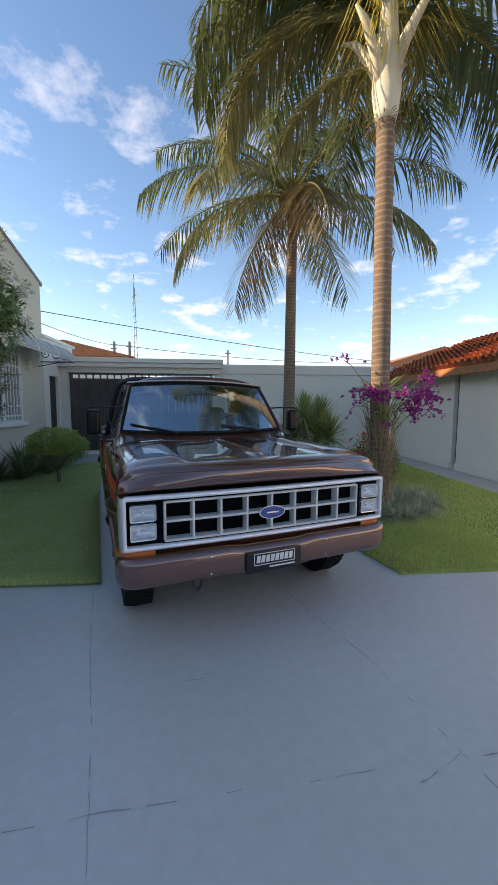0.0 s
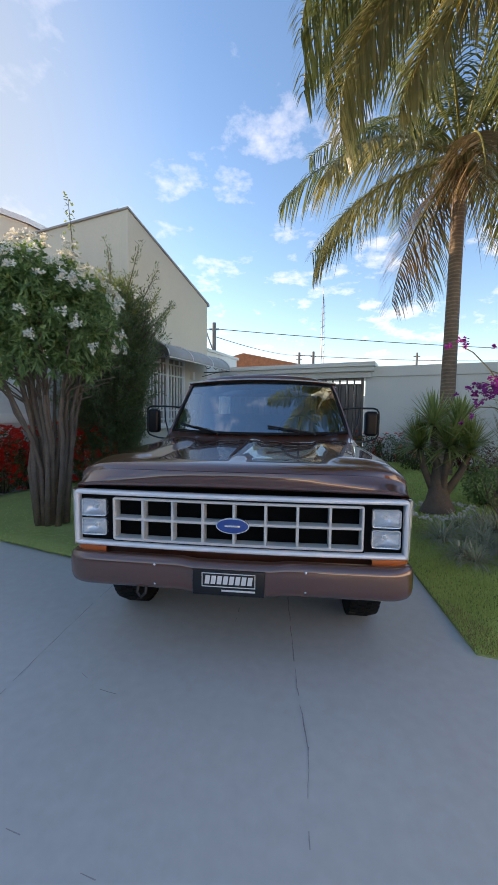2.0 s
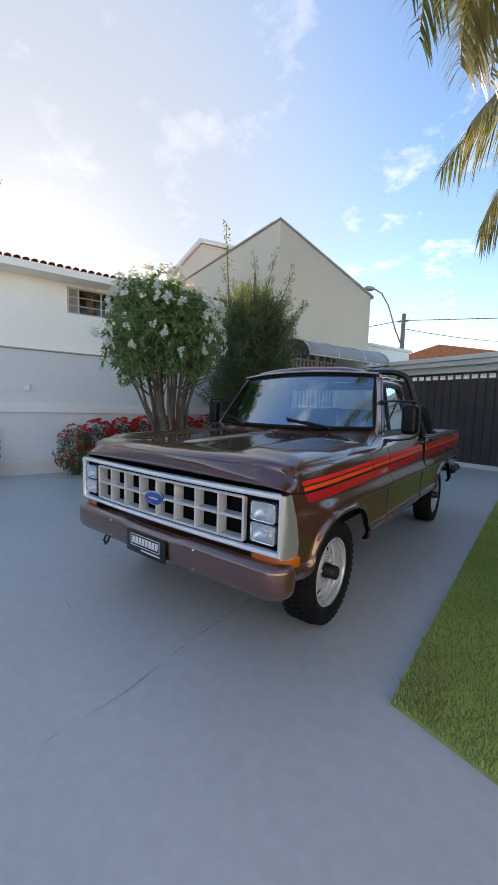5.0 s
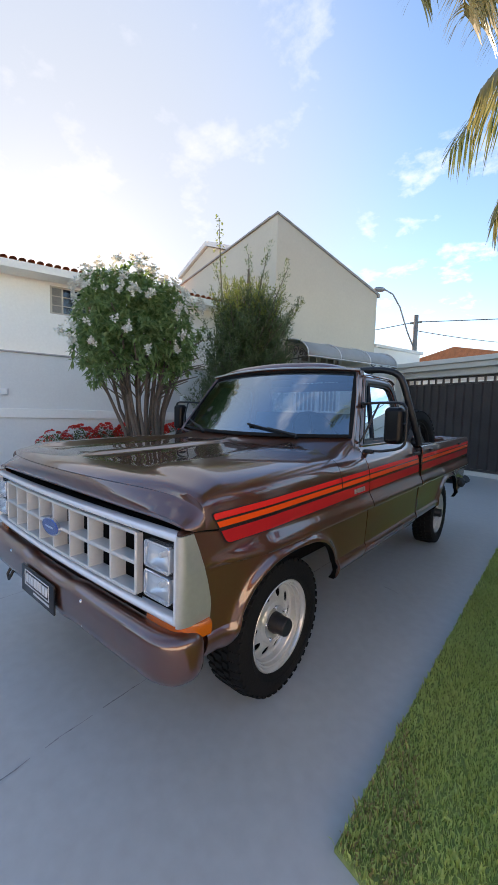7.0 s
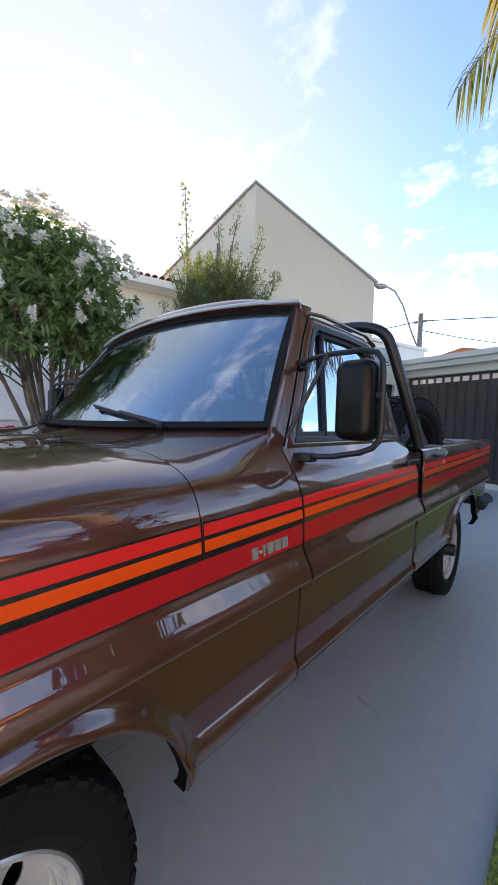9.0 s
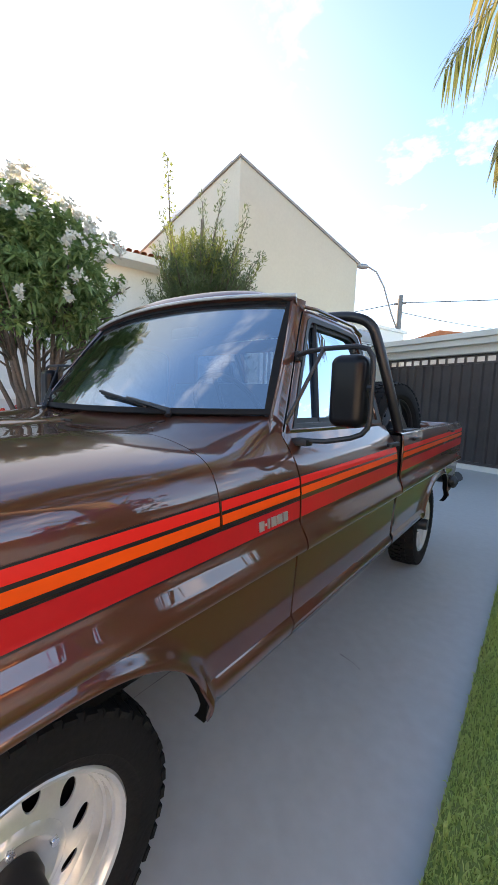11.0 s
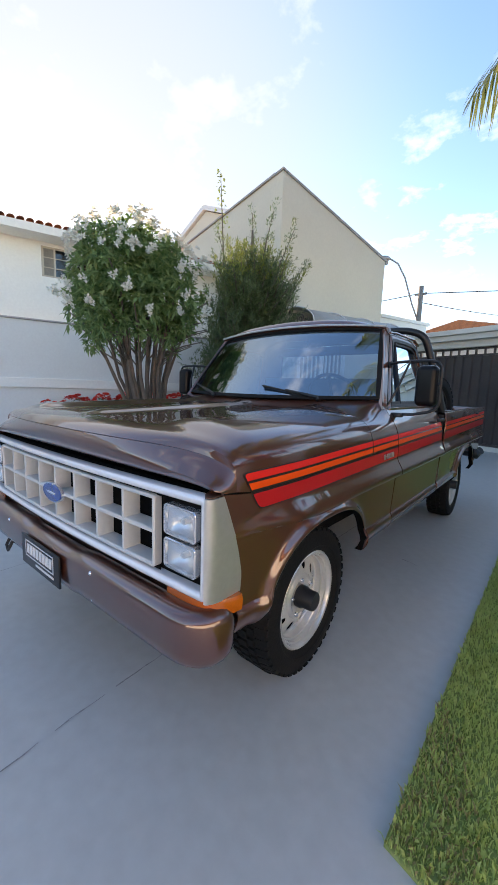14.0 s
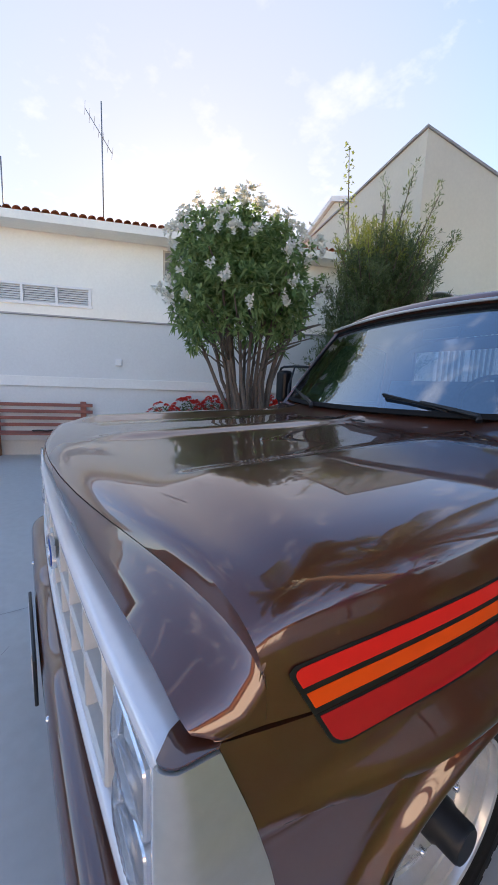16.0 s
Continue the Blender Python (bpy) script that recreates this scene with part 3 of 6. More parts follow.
link("pole", tube(bmesh.new(), [(-1.7, 20.55, 0), (-1.7, 20.55, 6.1)], [0.14, 0.10], 10), M_POLE, sl)
link("arm", tube(bmesh.new(), [(-1.72, 20.5, 4.6), (-1.95, 20.2, 5.3), (-2.25, 19.9, 6.4), (-2.5, 19.6, 6.95), (-2.8, 19.3, 7.15)], 0.035, 8), M_GREYMETAL, sl)
bm = bmesh.new(); bmesh.ops.create_uvsphere(bm, u_segments=12, v_segments=8, radius=0.5, matrix=pose(-2.95, 19.15, 7.13, 0, 0, 45) @ Matrix.Diagonal((0.55, 0.28, 0.22, 1))); link("lamp_head", bm, M_GREYMETAL, sl, smooth=True)
link("crossarm", B(-1.95, -1.45, 20.50, 20.58, 5.72, 5.80), M_POLE, sl)


def pole(x, y, h, r=0.12, arms=()):
    e = tagged(empty("utility_pole"), "distant concrete utility pole", "pole", "poles beyond the plot")
    link("pole", tube(bmesh.new(), [(x, y, 0), (x, y, h)], [r, r * 0.7], 8), M_POLE, e)
    for z in arms:
        link("crossarm", B(x - 0.32, x + 0.32, y - 0.05, y + 0.05, z, z + 0.09), M_POLE, e)


pole(3.3, 44.5, 8.4, 0.2, (8.0, 7.6)); pole(4.9, 44.5, 8.5, 0.2, (7.9,)); pole(14.8, 40, 7.6, 0.15, (7.2,))
tw = tagged(empty("radio_tower"), "thin lattice radio mast far away", "mast")
bm = bmesh.new()
for a in (0, 2.09, 4.19):
    tube(bm, [(7.3 + 0.5 * math.cos(a), 62 + 0.5 * math.sin(a), 0), (7.3 + 0.08 * math.cos(a), 62 + 0.08 * math.sin(a), 19.5)], 0.06, 5)
for z in spread_(2, 18, 17):
    tube(bm, [(6.9, 62, z), (7.7, 62, z + 0.5)], 0.035, 4)
link("mast", bm, M_GREYMETAL, tw)
link("antenna", tube(bmesh.new(), [(7.3, 62, 19.5), (7.3, 62, 21.5)], 0.05, 5), M_GREYMETAL, tw)
for i, (p, q, sag) in enumerate((((-1.7, 20.5, 5.78), (30, 26, 5.2), 0.35), ((-1.7, 20.5, 5.4), (4.9, 44.5, 8.1), 0.4), ((-30, 26, 6.4), (-1.7, 20.5, 5.78), 0.3), ((3.3, 44.5, 8.1), (45, 46, 8.3), 0.7))):
    p, q = Vector(p), Vector(q)
    bm = tube(bmesh.new(), [p.lerp(q, t) - Vector((0, 0, sag * 4 * t * (1 - t))) for t in spread_(0, 1, 24)], 0.018 if i != 3 else 0.03, 5)
    tagged(link("cable", bm, M_BLACK), "black overhead cable beyond the plot", "cable", "overhead cables")
for u, v, zt in ((-7.0, 2.56, 7.0), (-7.0, 0.64, 5.65)):
    an = tagged(empty("tv_antenna", SITE), "thin television antenna on the roof", "antenna", "roof antennas")
    link("mast", tube(bmesh.new(), [(u, v, 4.4), (u, v, zt)], 0.014, 6), M_GREYMETAL, an)
    if zt > 6:
        link("boom", tube(bmesh.new(), [(u, v - 0.32, zt - 0.18), (u, v + 0.20, zt - 0.95)], 0.008, 5), M_GREYMETAL, an)
        for t in spread_(0, 1, 7):
            c = Vector((u, v - 0.32 + 0.52 * t, zt - 0.18 - 0.77 * t))
            link("element", tube(bmesh.new(), [c - Vector((0.14, 0.03, 0.05)), c + Vector((0.14, 0.03, 0.05))], 0.004, 4), M_GREYMETAL, an)

# ---- bench and small fittings on the west wall ----
bench = tagged(empty("garden_bench", SITE), "red-brown slatted garden bench against the wall", "bench")
for k, z in enumerate((0.50, 0.61, 0.72, 0.83)):
    link("back_slat", B(-4.66 + 0.012 * (3 - k), -4.635 + 0.012 * (3 - k), 1.0, 2.60, z, z + 0.055, bevel=0.006), M_REDWOOD, bench)
for k in range(4):
    u = -4.58 + 0.105 * k
    link("seat_slat", B(u, u + 0.085, 1.0, 2.60, 0.405, 0.43, bevel=0.006), M_REDWOOD, bench)
for v in (1.08, 2.40):
    link("leg", B(-4.25, -4.17, v, v + 0.09, 0, 0.405, bevel=0.008), M_WOOD, bench)
    link("leg", B(-4.68, -4.60, v, v + 0.09, 0, 0.405, bevel=0.008), M_WOOD, bench)
    link("back_post", B(-4.705, -4.67, v, v + 0.09, 0.41, 0.92, bevel=0.006), M_REDWOOD, bench)
bm = bmesh.new()
random.seed(5)
grid(bm, [[(-4.5 + 0.05 * i, 2.32 + 0.045 * j, 0.434 + 0.05 * math.exp(-((i - 3) ** 2 + (j - 2.5) ** 2) / 5) * random.uniform(0.7, 1.2)) for j in range(7)] for i in range(7)])
ob = link("cloth", bm, M_CLOTH, None, "", True); ob.matrix_world = SITE; so = ob.modifiers.new("thickness", "SOLIDIFY"); so.thickness = 0.006
tagged(ob, "folded white cloth lying on the bench", "cloth")
ob = link("strap", tube(bmesh.new(), [(-4.42, 1.72, 0.447), (-4.40, 1.82, 0.455), (-4.41, 1.93, 0.447), (-4.38, 2.02, 0.462), (-4.40, 2.10, 0.447)], 0.014, 8), M_BLACK)
ob.matrix_world = SITE
tagged(ob, "black strap lying on the bench", "strap")
for v in (3.03, 6.30):
    so_ = tagged(empty("wall_box", SITE), "small white electrical box on the grey wall", "box", "boxes on the wall")
    link("case", B(-4.748, -4.70, v - 0.055, v + 0.055, 1.55, 1.67, bevel=0.012), M_WHITEPAINT, so_)
    link("cover", B(-4.70, -4.692, v - 0.04, v + 0.04, 1.565, 1.655, bevel=0.003), M_WALLWHITE, so_)

# ---- the pickup: stands along the drive, nose towards the street ----
M_BROWN = mat("brown_metallic_paint", (0.122, 0.037, 0.019), 0.34, 0.40, spec=0.25, vary=0.06, scale=3, fine=900, coat=1.0, coat_ior=2.08)
M_CHROME = mat("chrome", (0.86, 0.87, 0.89), 0.14, 0.80, vary=0.03)
M_BRIGHT = mat("bright_silver", (0.84, 0.85, 0.87), 0.22, 0.25, vary=0.03, coat=0.6)
M_SATIN = mat("satin_silver", (0.62, 0.63, 0.60), 0.36, 0.70, vary=0.05, coat=0.3)
M_SILVER = mat("silver_plastic", (0.66, 0.66, 0.64), 0.34, 0.15, vary=0.05)
M_RUBBER = mat("tyre_rubber", (0.010, 0.010, 0.010), 0.75, spec=0.2, vary=0.25, fine=90, bump=0.15)
M_TRIM = mat("black_trim", (0.012, 0.012, 0.013), 0.45, vary=0.2)
M_GLOSS = mat("gloss_black", (0.006, 0.006, 0.007), 0.28, vary=0.1, spec=0.2)
# near-black that puts the shade of arches, gaps and recesses into the colour
M_VOID = mat("cavity_shade_black", (0.004, 0.004, 0.004), 0.9, spec=0.1)
M_RIM = mat("white_wheel_paint", (0.72, 0.72, 0.70), 0.26, 0.55, vary=0.06, coat=0.3)
M_RED = mat("red_stripe", (0.85, 0.022, 0.014), 0.5, spec=0.25, vary=0.03, coat=0.4)
M_ORANGE = mat("orange_stripe", (0.95, 0.088, 0.004), 0.5, spec=0.25, vary=0.03, coat=0.4)
M_MAROON = mat("dark_red_stripe", (0.52, 0.012, 0.015), 0.5, spec=0.25, vary=0.04, coat=0.4)
M_AMBER = mat("amber_lens", (0.55, 0.115, 0.006), 0.10, vary=0.1, fine=200, coat=0.8)
M_SEAT = mat("blue_grey_upholstery", (0.10, 0.12, 0.16), 0.8, vary=0.2)
M_BLUE = mat("blue_enamel", (0.02, 0.07, 0.30), 0.25, vary=0.05, coat=1.0)
M_LAMPGLASS = mat("headlamp_reflector", (0.95, 0.96, 0.97), 0.24, 0.60, vary=0.05, scale=20, fine=60)
M_LENS = glassmat("headlamp_glass", (0.90, 0.93, 0.96), 1.6)
# pressed glass: part of the light is scattered by its flutes
_t = M_LENS.node_tree
_d = _t.nodes.new("ShaderNodeBsdfDiffuse"); _d.inputs[0].default_value = (0.82, 0.87, 0.93, 1)
_x = _t.nodes.new("ShaderNodeMixShader"); _x.inputs[0].default_value = 0.07
_o = _t.nodes["Material Output"]
_t.links.new(_o.inputs[0].links[0].from_socket, _x.inputs[1]); _t.links.new(_d.outputs[0], _x.inputs[2]); _t.links.new(_x.outputs[0], _o.inputs[0])
M_GLASS = glassmat("window_glass", (0.12, 0.16, 0.20), 1.9, (0.72, 0.88, 1.0))
M_WSGLASS = glassmat("windscreen_glass", (0.74, 0.86, 0.95), 4.5, (0.80, 0.93, 1.0))
M_REARGLASS = glassmat("rear_glass", (0.86, 0.90, 0.92), 1.6)
M_PLATE = mat("black_plate", (0.012, 0.012, 0.014), 0.3)

truck = empty("pickup_truck", pose(2.03, 5.0, 0), label="brown metallic vintage pickup with red and orange side stripes", category="truck")


def tp(name, bm, material, parent=None, label="", thick=0.0, smooth=True, angle=32):
    """A part of the pickup, given with y along the drive."""
    bmesh.ops.translate(bm, verts=bm.verts[:], vec=(0, -5.0, 0))
    bmesh.ops.remove_doubles(bm, verts=bm.verts[:], dist=0.0004)
    bmesh.ops.recalc_face_normals(bm, faces=bm.faces[:])
    if smooth:
        for f in bm.faces:
            f.smooth = True
        for e in bm.edges:
            if len(e.link_faces) != 2 or e.calc_face_angle(0) > radians(angle):
                e.smooth = False
    ob = link(name, bm, material, parent if parent is not None else truck, label)
    if thick:
        so = ob.modifiers.new("thickness", "SOLIDIFY")
        so.thickness, so.offset = thick, 0
    return ob


def sm(a, b, x):
    t = min(1.0, max(0.0, (x - a) / (b - a)))
    return t * t * (3 - 2 * t)


PZ = [0.43, 0.47, 0.50, 0.535, 0.55, 0.60, 0.68, 0.755, 0.778, 0.790, 0.802, 0.84, 0.90, 0.97, 1.02, 1.06, 1.09, 1.12, 1.15]
PW = [0.885, 0.922, 0.938, 0.946, 0.930, 0.932, 0.937, 0.941, 0.942, 0.943, 0.943, 0.944, 0.944, 0.942, 0.936, 0.922, 0.903, 0.880, 0.857]
PB = [0.885, 0.922, 0.938, 0.946, 0.930, 0.932, 0.937, 0.943, 0.944, 0.945, 0.946, 0.949, 0.954, 0.958, 0.958, 0.958, 0.957, 0.950, 0.940]


def arch(y, yc):
    d = abs(y - yc) / 0.41
    return 0.36 + 0.39 * (1 - d ** 2.6) ** (1 / 2.6) if d < 1 else 0.0


def hw(y, z):
    """Half the body's width at a place along the drive and a height."""
    w = float(np.interp(z, PZ, PB if y > 5.42 else PW))
    if y < 3.4:
        w -= 0.028 * ((3.4 - y) / 0.45) ** 1.6
    g = sm(2.97, 3.36, y) ** 0.75
    zc = 0.797 + 0.020 * (1 - g)
    w += (0.037 if y < 5.42 else 0.028) * g * sm(zc - 0.012, zc, z) * (1 - sm(zc + 0.006, zc + 0.018 + 0.078 * g, z))
    for yc in (3.562, 6.50):
        d = abs(y - yc) / 0.41
        h = max(0.0, z - 0.36) / 0.39
        r = (d ** 2.6 + h ** 2.6) ** (1 / 2.6)
        w += 0.027 * math.exp(-((r - 1.01) / 0.062) ** 2) * (0.35 + 0.65 * sm(0.44, 0.60, z) if y < yc else 1)
    return w


def band(y, f):
    """Height of the side stripes at a share f from their top edge."""
    top, low = 0.995 + 0.0215 * (y - 3.05), 0.876 + 0.0140 * (y - 3.1)
    return top + (low - top) * f


def seam(y):
    return band(y, 0.535)


def crown_seam(y):
    """The lower edge of the bonnet, which lifts a little at the front corner."""
    return seam(y) + 0.020 * (1 - sm(2.95, 3.12, y))


def spread(a, b, n):
    return [a + (b - a) * i / (n - 1) for i in range(n)]


def yfront(z):
    return float(np.interp(z, [0.44, 0.55, 0.62, 0.68, 0.76, 0.85, 0.95], [3.02, 3.035, 3.045, 3.045, 3.025, 2.995, 2.955]))


def rnd(f, a, b, r):
    """How far a corner of radius r draws back as f goes from a to b."""
    t = min(1.0, max(0.0, (f - a) / (b - a)))
    return r * (1 - math.sqrt(1 - t * t))


def side_sheet(s, y0, y1, ny, zlow, zhigh, nz, lead=False):
    """A body side panel between two heights, each a function of y, on side s."""
    bm = bmesh.new()
    rows = []
    for y in spread(y0, y1, ny):
        a, b = zlow(y), zhigh(y)
        r = []
        if a < 0.76 and b > 0.91:
            zs = spread(a, 0.765, nz // 2) + [0.774, 0.780, 0.785, 0.790, 0.795, 0.800, 0.806, 0.814, 0.825, 0.84, 0.86, 0.88] + spread(0.90, b, nz // 3)
        else:
            zs = spread(a, b, nz)
        for z in zs:
            yy = y
            if lead and y < y0 + 0.25:
                yy = y + (yfront(z) - y0) * (1 - (y - y0) / 0.25)
            r.append((s * hw(yy, z), yy, z))
        rows.append(r)
    grid(bm, rows)
    return bm


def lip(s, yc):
    """The inner return of a wheel arch; its near-black paints in the arch's shade."""
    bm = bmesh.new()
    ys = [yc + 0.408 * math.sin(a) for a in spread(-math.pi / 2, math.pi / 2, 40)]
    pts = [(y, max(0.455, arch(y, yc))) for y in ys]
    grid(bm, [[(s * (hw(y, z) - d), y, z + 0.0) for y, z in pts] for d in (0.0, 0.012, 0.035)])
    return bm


# sides, left (+) and right (-)
for s in (1, -1):
    fender = tp("fender", side_sheet(s, 3.0, 4.37, 96, lambda y: max(0.455, arch(y, 3.562)), lambda y: crown_seam(y) - 0.001, 46, lead=True), M_BROWN, thick=0.006)
    tp("wheel_arch_shade", lip(s, 3.562), M_VOID, fender)
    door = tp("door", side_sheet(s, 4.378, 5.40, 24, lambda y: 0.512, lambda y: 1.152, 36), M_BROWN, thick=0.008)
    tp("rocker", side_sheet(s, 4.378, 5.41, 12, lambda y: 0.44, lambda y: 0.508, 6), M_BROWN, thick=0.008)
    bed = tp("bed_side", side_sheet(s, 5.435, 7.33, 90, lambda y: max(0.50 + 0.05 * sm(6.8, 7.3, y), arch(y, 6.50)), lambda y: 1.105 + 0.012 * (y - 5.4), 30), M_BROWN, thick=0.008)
    tp("wheel_arch_shade", lip(s, 6.50), M_VOID, bed)
    # bed rail, a rolled edge
    bm = bmesh.new()
    prof = [(0.0, -0.006), (-0.004, 0.006), (-0.014, 0.012), (-0.05, 0.012), (-0.058, 0.004), (-0.058, -0.02)]
    grid(bm, [[(s * (hw(y, 1.11) + a), y, 1.105 + 0.012 * (y - 5.4) + b) for a, b in prof] for y in (5.44, 6.0, 6.6, 7.33)])
    tp("bed_rail", bm, M_BROWN, bed)
    # stripes, panel by panel
    for holder, y0, y1, bands in ((fender, 3.075, 4.37, ((0.575, 1.0, M_MAROON, "dark red stripe"),)), (door, 4.382, 5.397, ((0.0, 0.195, M_RED, "red stripe"), (0.265, 0.455, M_ORANGE, "orange stripe"), (0.575, 1.0, M_MAROON, "dark red stripe"))),
                                  (bed, 5.44, 7.325, ((0.0, 0.195, M_RED, "red stripe"), (0.265, 0.455, M_ORANGE, "orange stripe"), (0.575, 1.0, M_MAROON, "dark red stripe")))):
        for f0, f1, mm, lab in bands:
            bm = bmesh.new()
            rows = []
            for i in range(40):
                r = []
                for f in spread(f0, f1, 17):
                    ya = y0 + (0.07 * f + rnd(f, 0.83, 1.0, 0.020) - 0.035 if holder is fender else 0)
                    y = ya + (y1 - ya) * (i / 39) ** 1.2
                    r.append((s * (hw(y, band(y, f)) + 0.0044), y, band(y, f)))
                rows.append(r)
            grid(bm, rows)
            tp("stripe", bm, mm, holder, lab, thick=0.0006)
        bm = bmesh.new()
        if holder is fender:
            rows = []
            for i in range(40):
                r = []
                for f in spread(0.545, 1.035, 19):
                    ya = y0 + 0.07 * f + rnd(f, 0.865, 1.035, 0.020) - 0.041
                    y = ya + (y1 - ya) * (i / 39) ** 1.2
                    r.append((s * (hw(y, band(y, f)) + 0.0036), y, band(y, f)))
                rows.append(r)
            grid(bm, rows)
            tp("stripe_border", bm, M_BLACK, holder, "black outline of the stripe", thick=0.0006)
        else:
            grid(bm, [[(s * (hw(y, band(y, f)) + 0.0036), y, band(y, f)) for f in spread(-0.035, 1.035, 12)] for y in spread(y0 + 0.002, y1 - 0.002, 30)])
            tp("stripe_border", bm, M_BLACK, holder, "black line between the stripes", thick=0.0006)

# nose and bonnet
NOSE = [(3.00, 0.978), (2.964, 0.972), (2.949, 0.975), (2.932, 0.987), (2.916, 1.009), (2.907, 1.034), (2.906, 1.054), (2.912, 1.068)]
LEAD = [(2.9125, 1.0695), (2.926, 1.083), (2.95, 1.096), (2.98, 1.104), (3.02, 1.110), (3.04, 1.112), (3.06, 1.1135), (3.08, 1.115), (3.10, 1.116), (3.12, 1.117), (3.14, 1.117)]
# half a section of the top: a spine in the middle, a sunk flat panel and the ridge at its edge
RIDGE = ((0, 0.015), (0.02, 0.0145), (0.034, 0.012), (0.047, 0.0068), (0.06, 0.0015), (0.074, -0.0022), (0.09, -0.004), (0.25, -0.004), (0.40, -0.004), (0.46, -0.003), (0.49, -0.0005), (0.515, 0.005), (0.54, 0.0125), (0.56, 0.018), (0.58, 0.0220), (0.60, 0.0240))


def hood_row(y, ztop):
    """One cross-section of the bonnet, from the right seam over the top to the left seam."""
    k = sm(3.02, 3.15, y) * (1 - 0.3 * sm(3.80, 4.05, y))
    rise = max(0.0, 0.036 * (y - 3.12))
    # the joint between nose and bonnet runs back towards the corners
    e = sm(0.985, 1.066, ztop) * (1 - sm(2.92, 3.14, y))
    yb = max(y, 2.955) + 0.018 * (1 - sm(2.92, 3.1, y)) + 0.040 * e
    zs = crown_seam(yb) + 0.001
    half = [(w - 0.05 * sm(3.0, 4.1, y) * w / 0.60, ztop + k * dz + rise - 0.010 * (w / 0.7) ** 2) for w, dz in RIDGE]
    w0, z0 = half[-1]
    zk = max(zs + 0.003, ztop + rise - 0.074)
    wk, h = hw(yb, zk), z0 - zk
    # from the ridge one long soft roll down to the flank
    for t in (0.08, 0.17, 0.27, 0.37, 0.47, 0.57, 0.67, 0.77, 0.87, 0.95):
        c0, c1, c2, c3 = (1 - t) ** 3, 3 * t * (1 - t) ** 2, 3 * t * t * (1 - t), t ** 3
        half.append((c0 * w0 + c1 * (w0 + 0.50 * (wk - w0)) + c2 * (wk - 0.35 * h) + c3 * wk, c0 * z0 + c1 * (z0 - 0.06 * h) + c2 * (zk + 0.70 * h) + c3 * zk))
    for t in spread(0, 1, 6):
        z = zk + (zs - zk) * t
        half.append((hw(yb, z), z))
    pts = [(-w, z) for w, z in half[:0:-1]] + half

    def yy(w):
        a = e * min(1, abs(w) / 0.93) ** 2.4 + (1 - e) * sm(0.90, 0.93, abs(w))
        return y - 0.035 * (1 - (w / 0.92) ** 2) * (1 - sm(2.95, 3.5, y)) * (1 - a) + (yb - y) * a
    return [(w, yy(w), z) for w, z in pts]


bm = bmesh.new()
grid(bm, [hood_row(y, z) for y, z in NOSE])
nose = tp("bonnet_nose", bm, M_BROWN, thick=0.006, angle=60)
bm = bmesh.new()
grid(bm, [hood_row(y, z) for y, z in LEAD] + [hood_row(y, 1.117) for y in spread(3.16, 3.997, 34)])
hood = tp("bonnet", bm, M_BROWN, thick=0.006, angle=60)
# stripes on the bonnet's flanks
for s in (1, -1):
    for f0, f1, mm, lab, out in ((0.0, 0.195, M_RED, "red stripe", 0.0046), (0.265, 0.455, M_ORANGE, "orange stripe", 0.0046), (-0.035, 0.53, M_BLACK, "black line between the stripes", 0.0037)):
        for y0, y1, hold in ((3.040, 3.994, hood), (4.004, 4.37, hood)):
            bm = bmesh.new()
            rows = []
            for i in range(40):
                r = []
                for f in spread(f0, f1, 13):
                    ya = y0 + (0.07 * f - (0.006 if mm is M_BLACK else 0) + rnd(f, 0.10 + f0, f0, 0.012 if f0 <= 0 else 0) if y0 < 3.5 else 0)
                    y = ya + (y1 - ya) * (i / 39) ** 1.2
                    z = band(y, f)
                    if y < 4.0:
                        sec = [p for p in hood_row(y, 1.117) if p[0] > 0.72]
                        w = float(np.interp(z, [p[2] for p in sec][::-1], [p[0] for p in sec][::-1]))
                    else:
                        w = hw(y, z)
                    r.append((s * (w + out), y, z))
                rows.append(r)
            grid(bm, rows)
            tp("stripe", bm, mm, hold, lab, thick=0.0006)

# near-black blocks stand for shade under the skin, so that seams read dark
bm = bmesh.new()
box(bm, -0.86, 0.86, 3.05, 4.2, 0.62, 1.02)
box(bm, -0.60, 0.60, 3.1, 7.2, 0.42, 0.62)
tp("chassis_shade_block", bm, M_VOID, smooth=False)
for s in (1, -1):
    for y in (3.999, 4.374, 5.418):
        bm = bmesh.new()
        grid(bm, [[(s * (hw(y, z) - 0.012), y - 0.01, z), (s * (hw(y, z) - 0.012), y + 0.012, z)] for z in spread(0.5, 1.06, 16)])
        tp("seam_filler", bm, M_VOID, thick=0.002)
    bm = bmesh.new()
    grid(bm, [[(s * (hw(y, seam(y)) - 0.009), y, crown_seam(y) - 0.012), (s * (hw(y, seam(y)) - 0.009), y, crown_seam(y) + 0.012)] for y in spread(2.98, 4.02, 20)])
    tp("seam_filler", bm, M_VOID, thick=0.002)

# ---- front: surround, grille, lamps ----
YF = 2.905


def fy(w):
    return YF - 0.022 + 0.030 * (w / 0.92) ** 2


def rounded(w0, w1, z0, z1, r, n=8):
    """The outline of a rounded rectangle, with enough points along its long sides to follow the bow."""
    r = max(r, 0.002)
    out = []
    for cw, cz, a0 in ((w1 - r, z1 - r, 0), (w0 + r, z1 - r, 90), (w0 + r, z0 + r, 180), (w1 - r, z0 + r, 270)):
        out += [(cw + r * math.cos(radians(a0 + 90 * k / n)), cz + r * math.sin(radians(a0 + 90 * k / n))) for k in range(n + 1)]
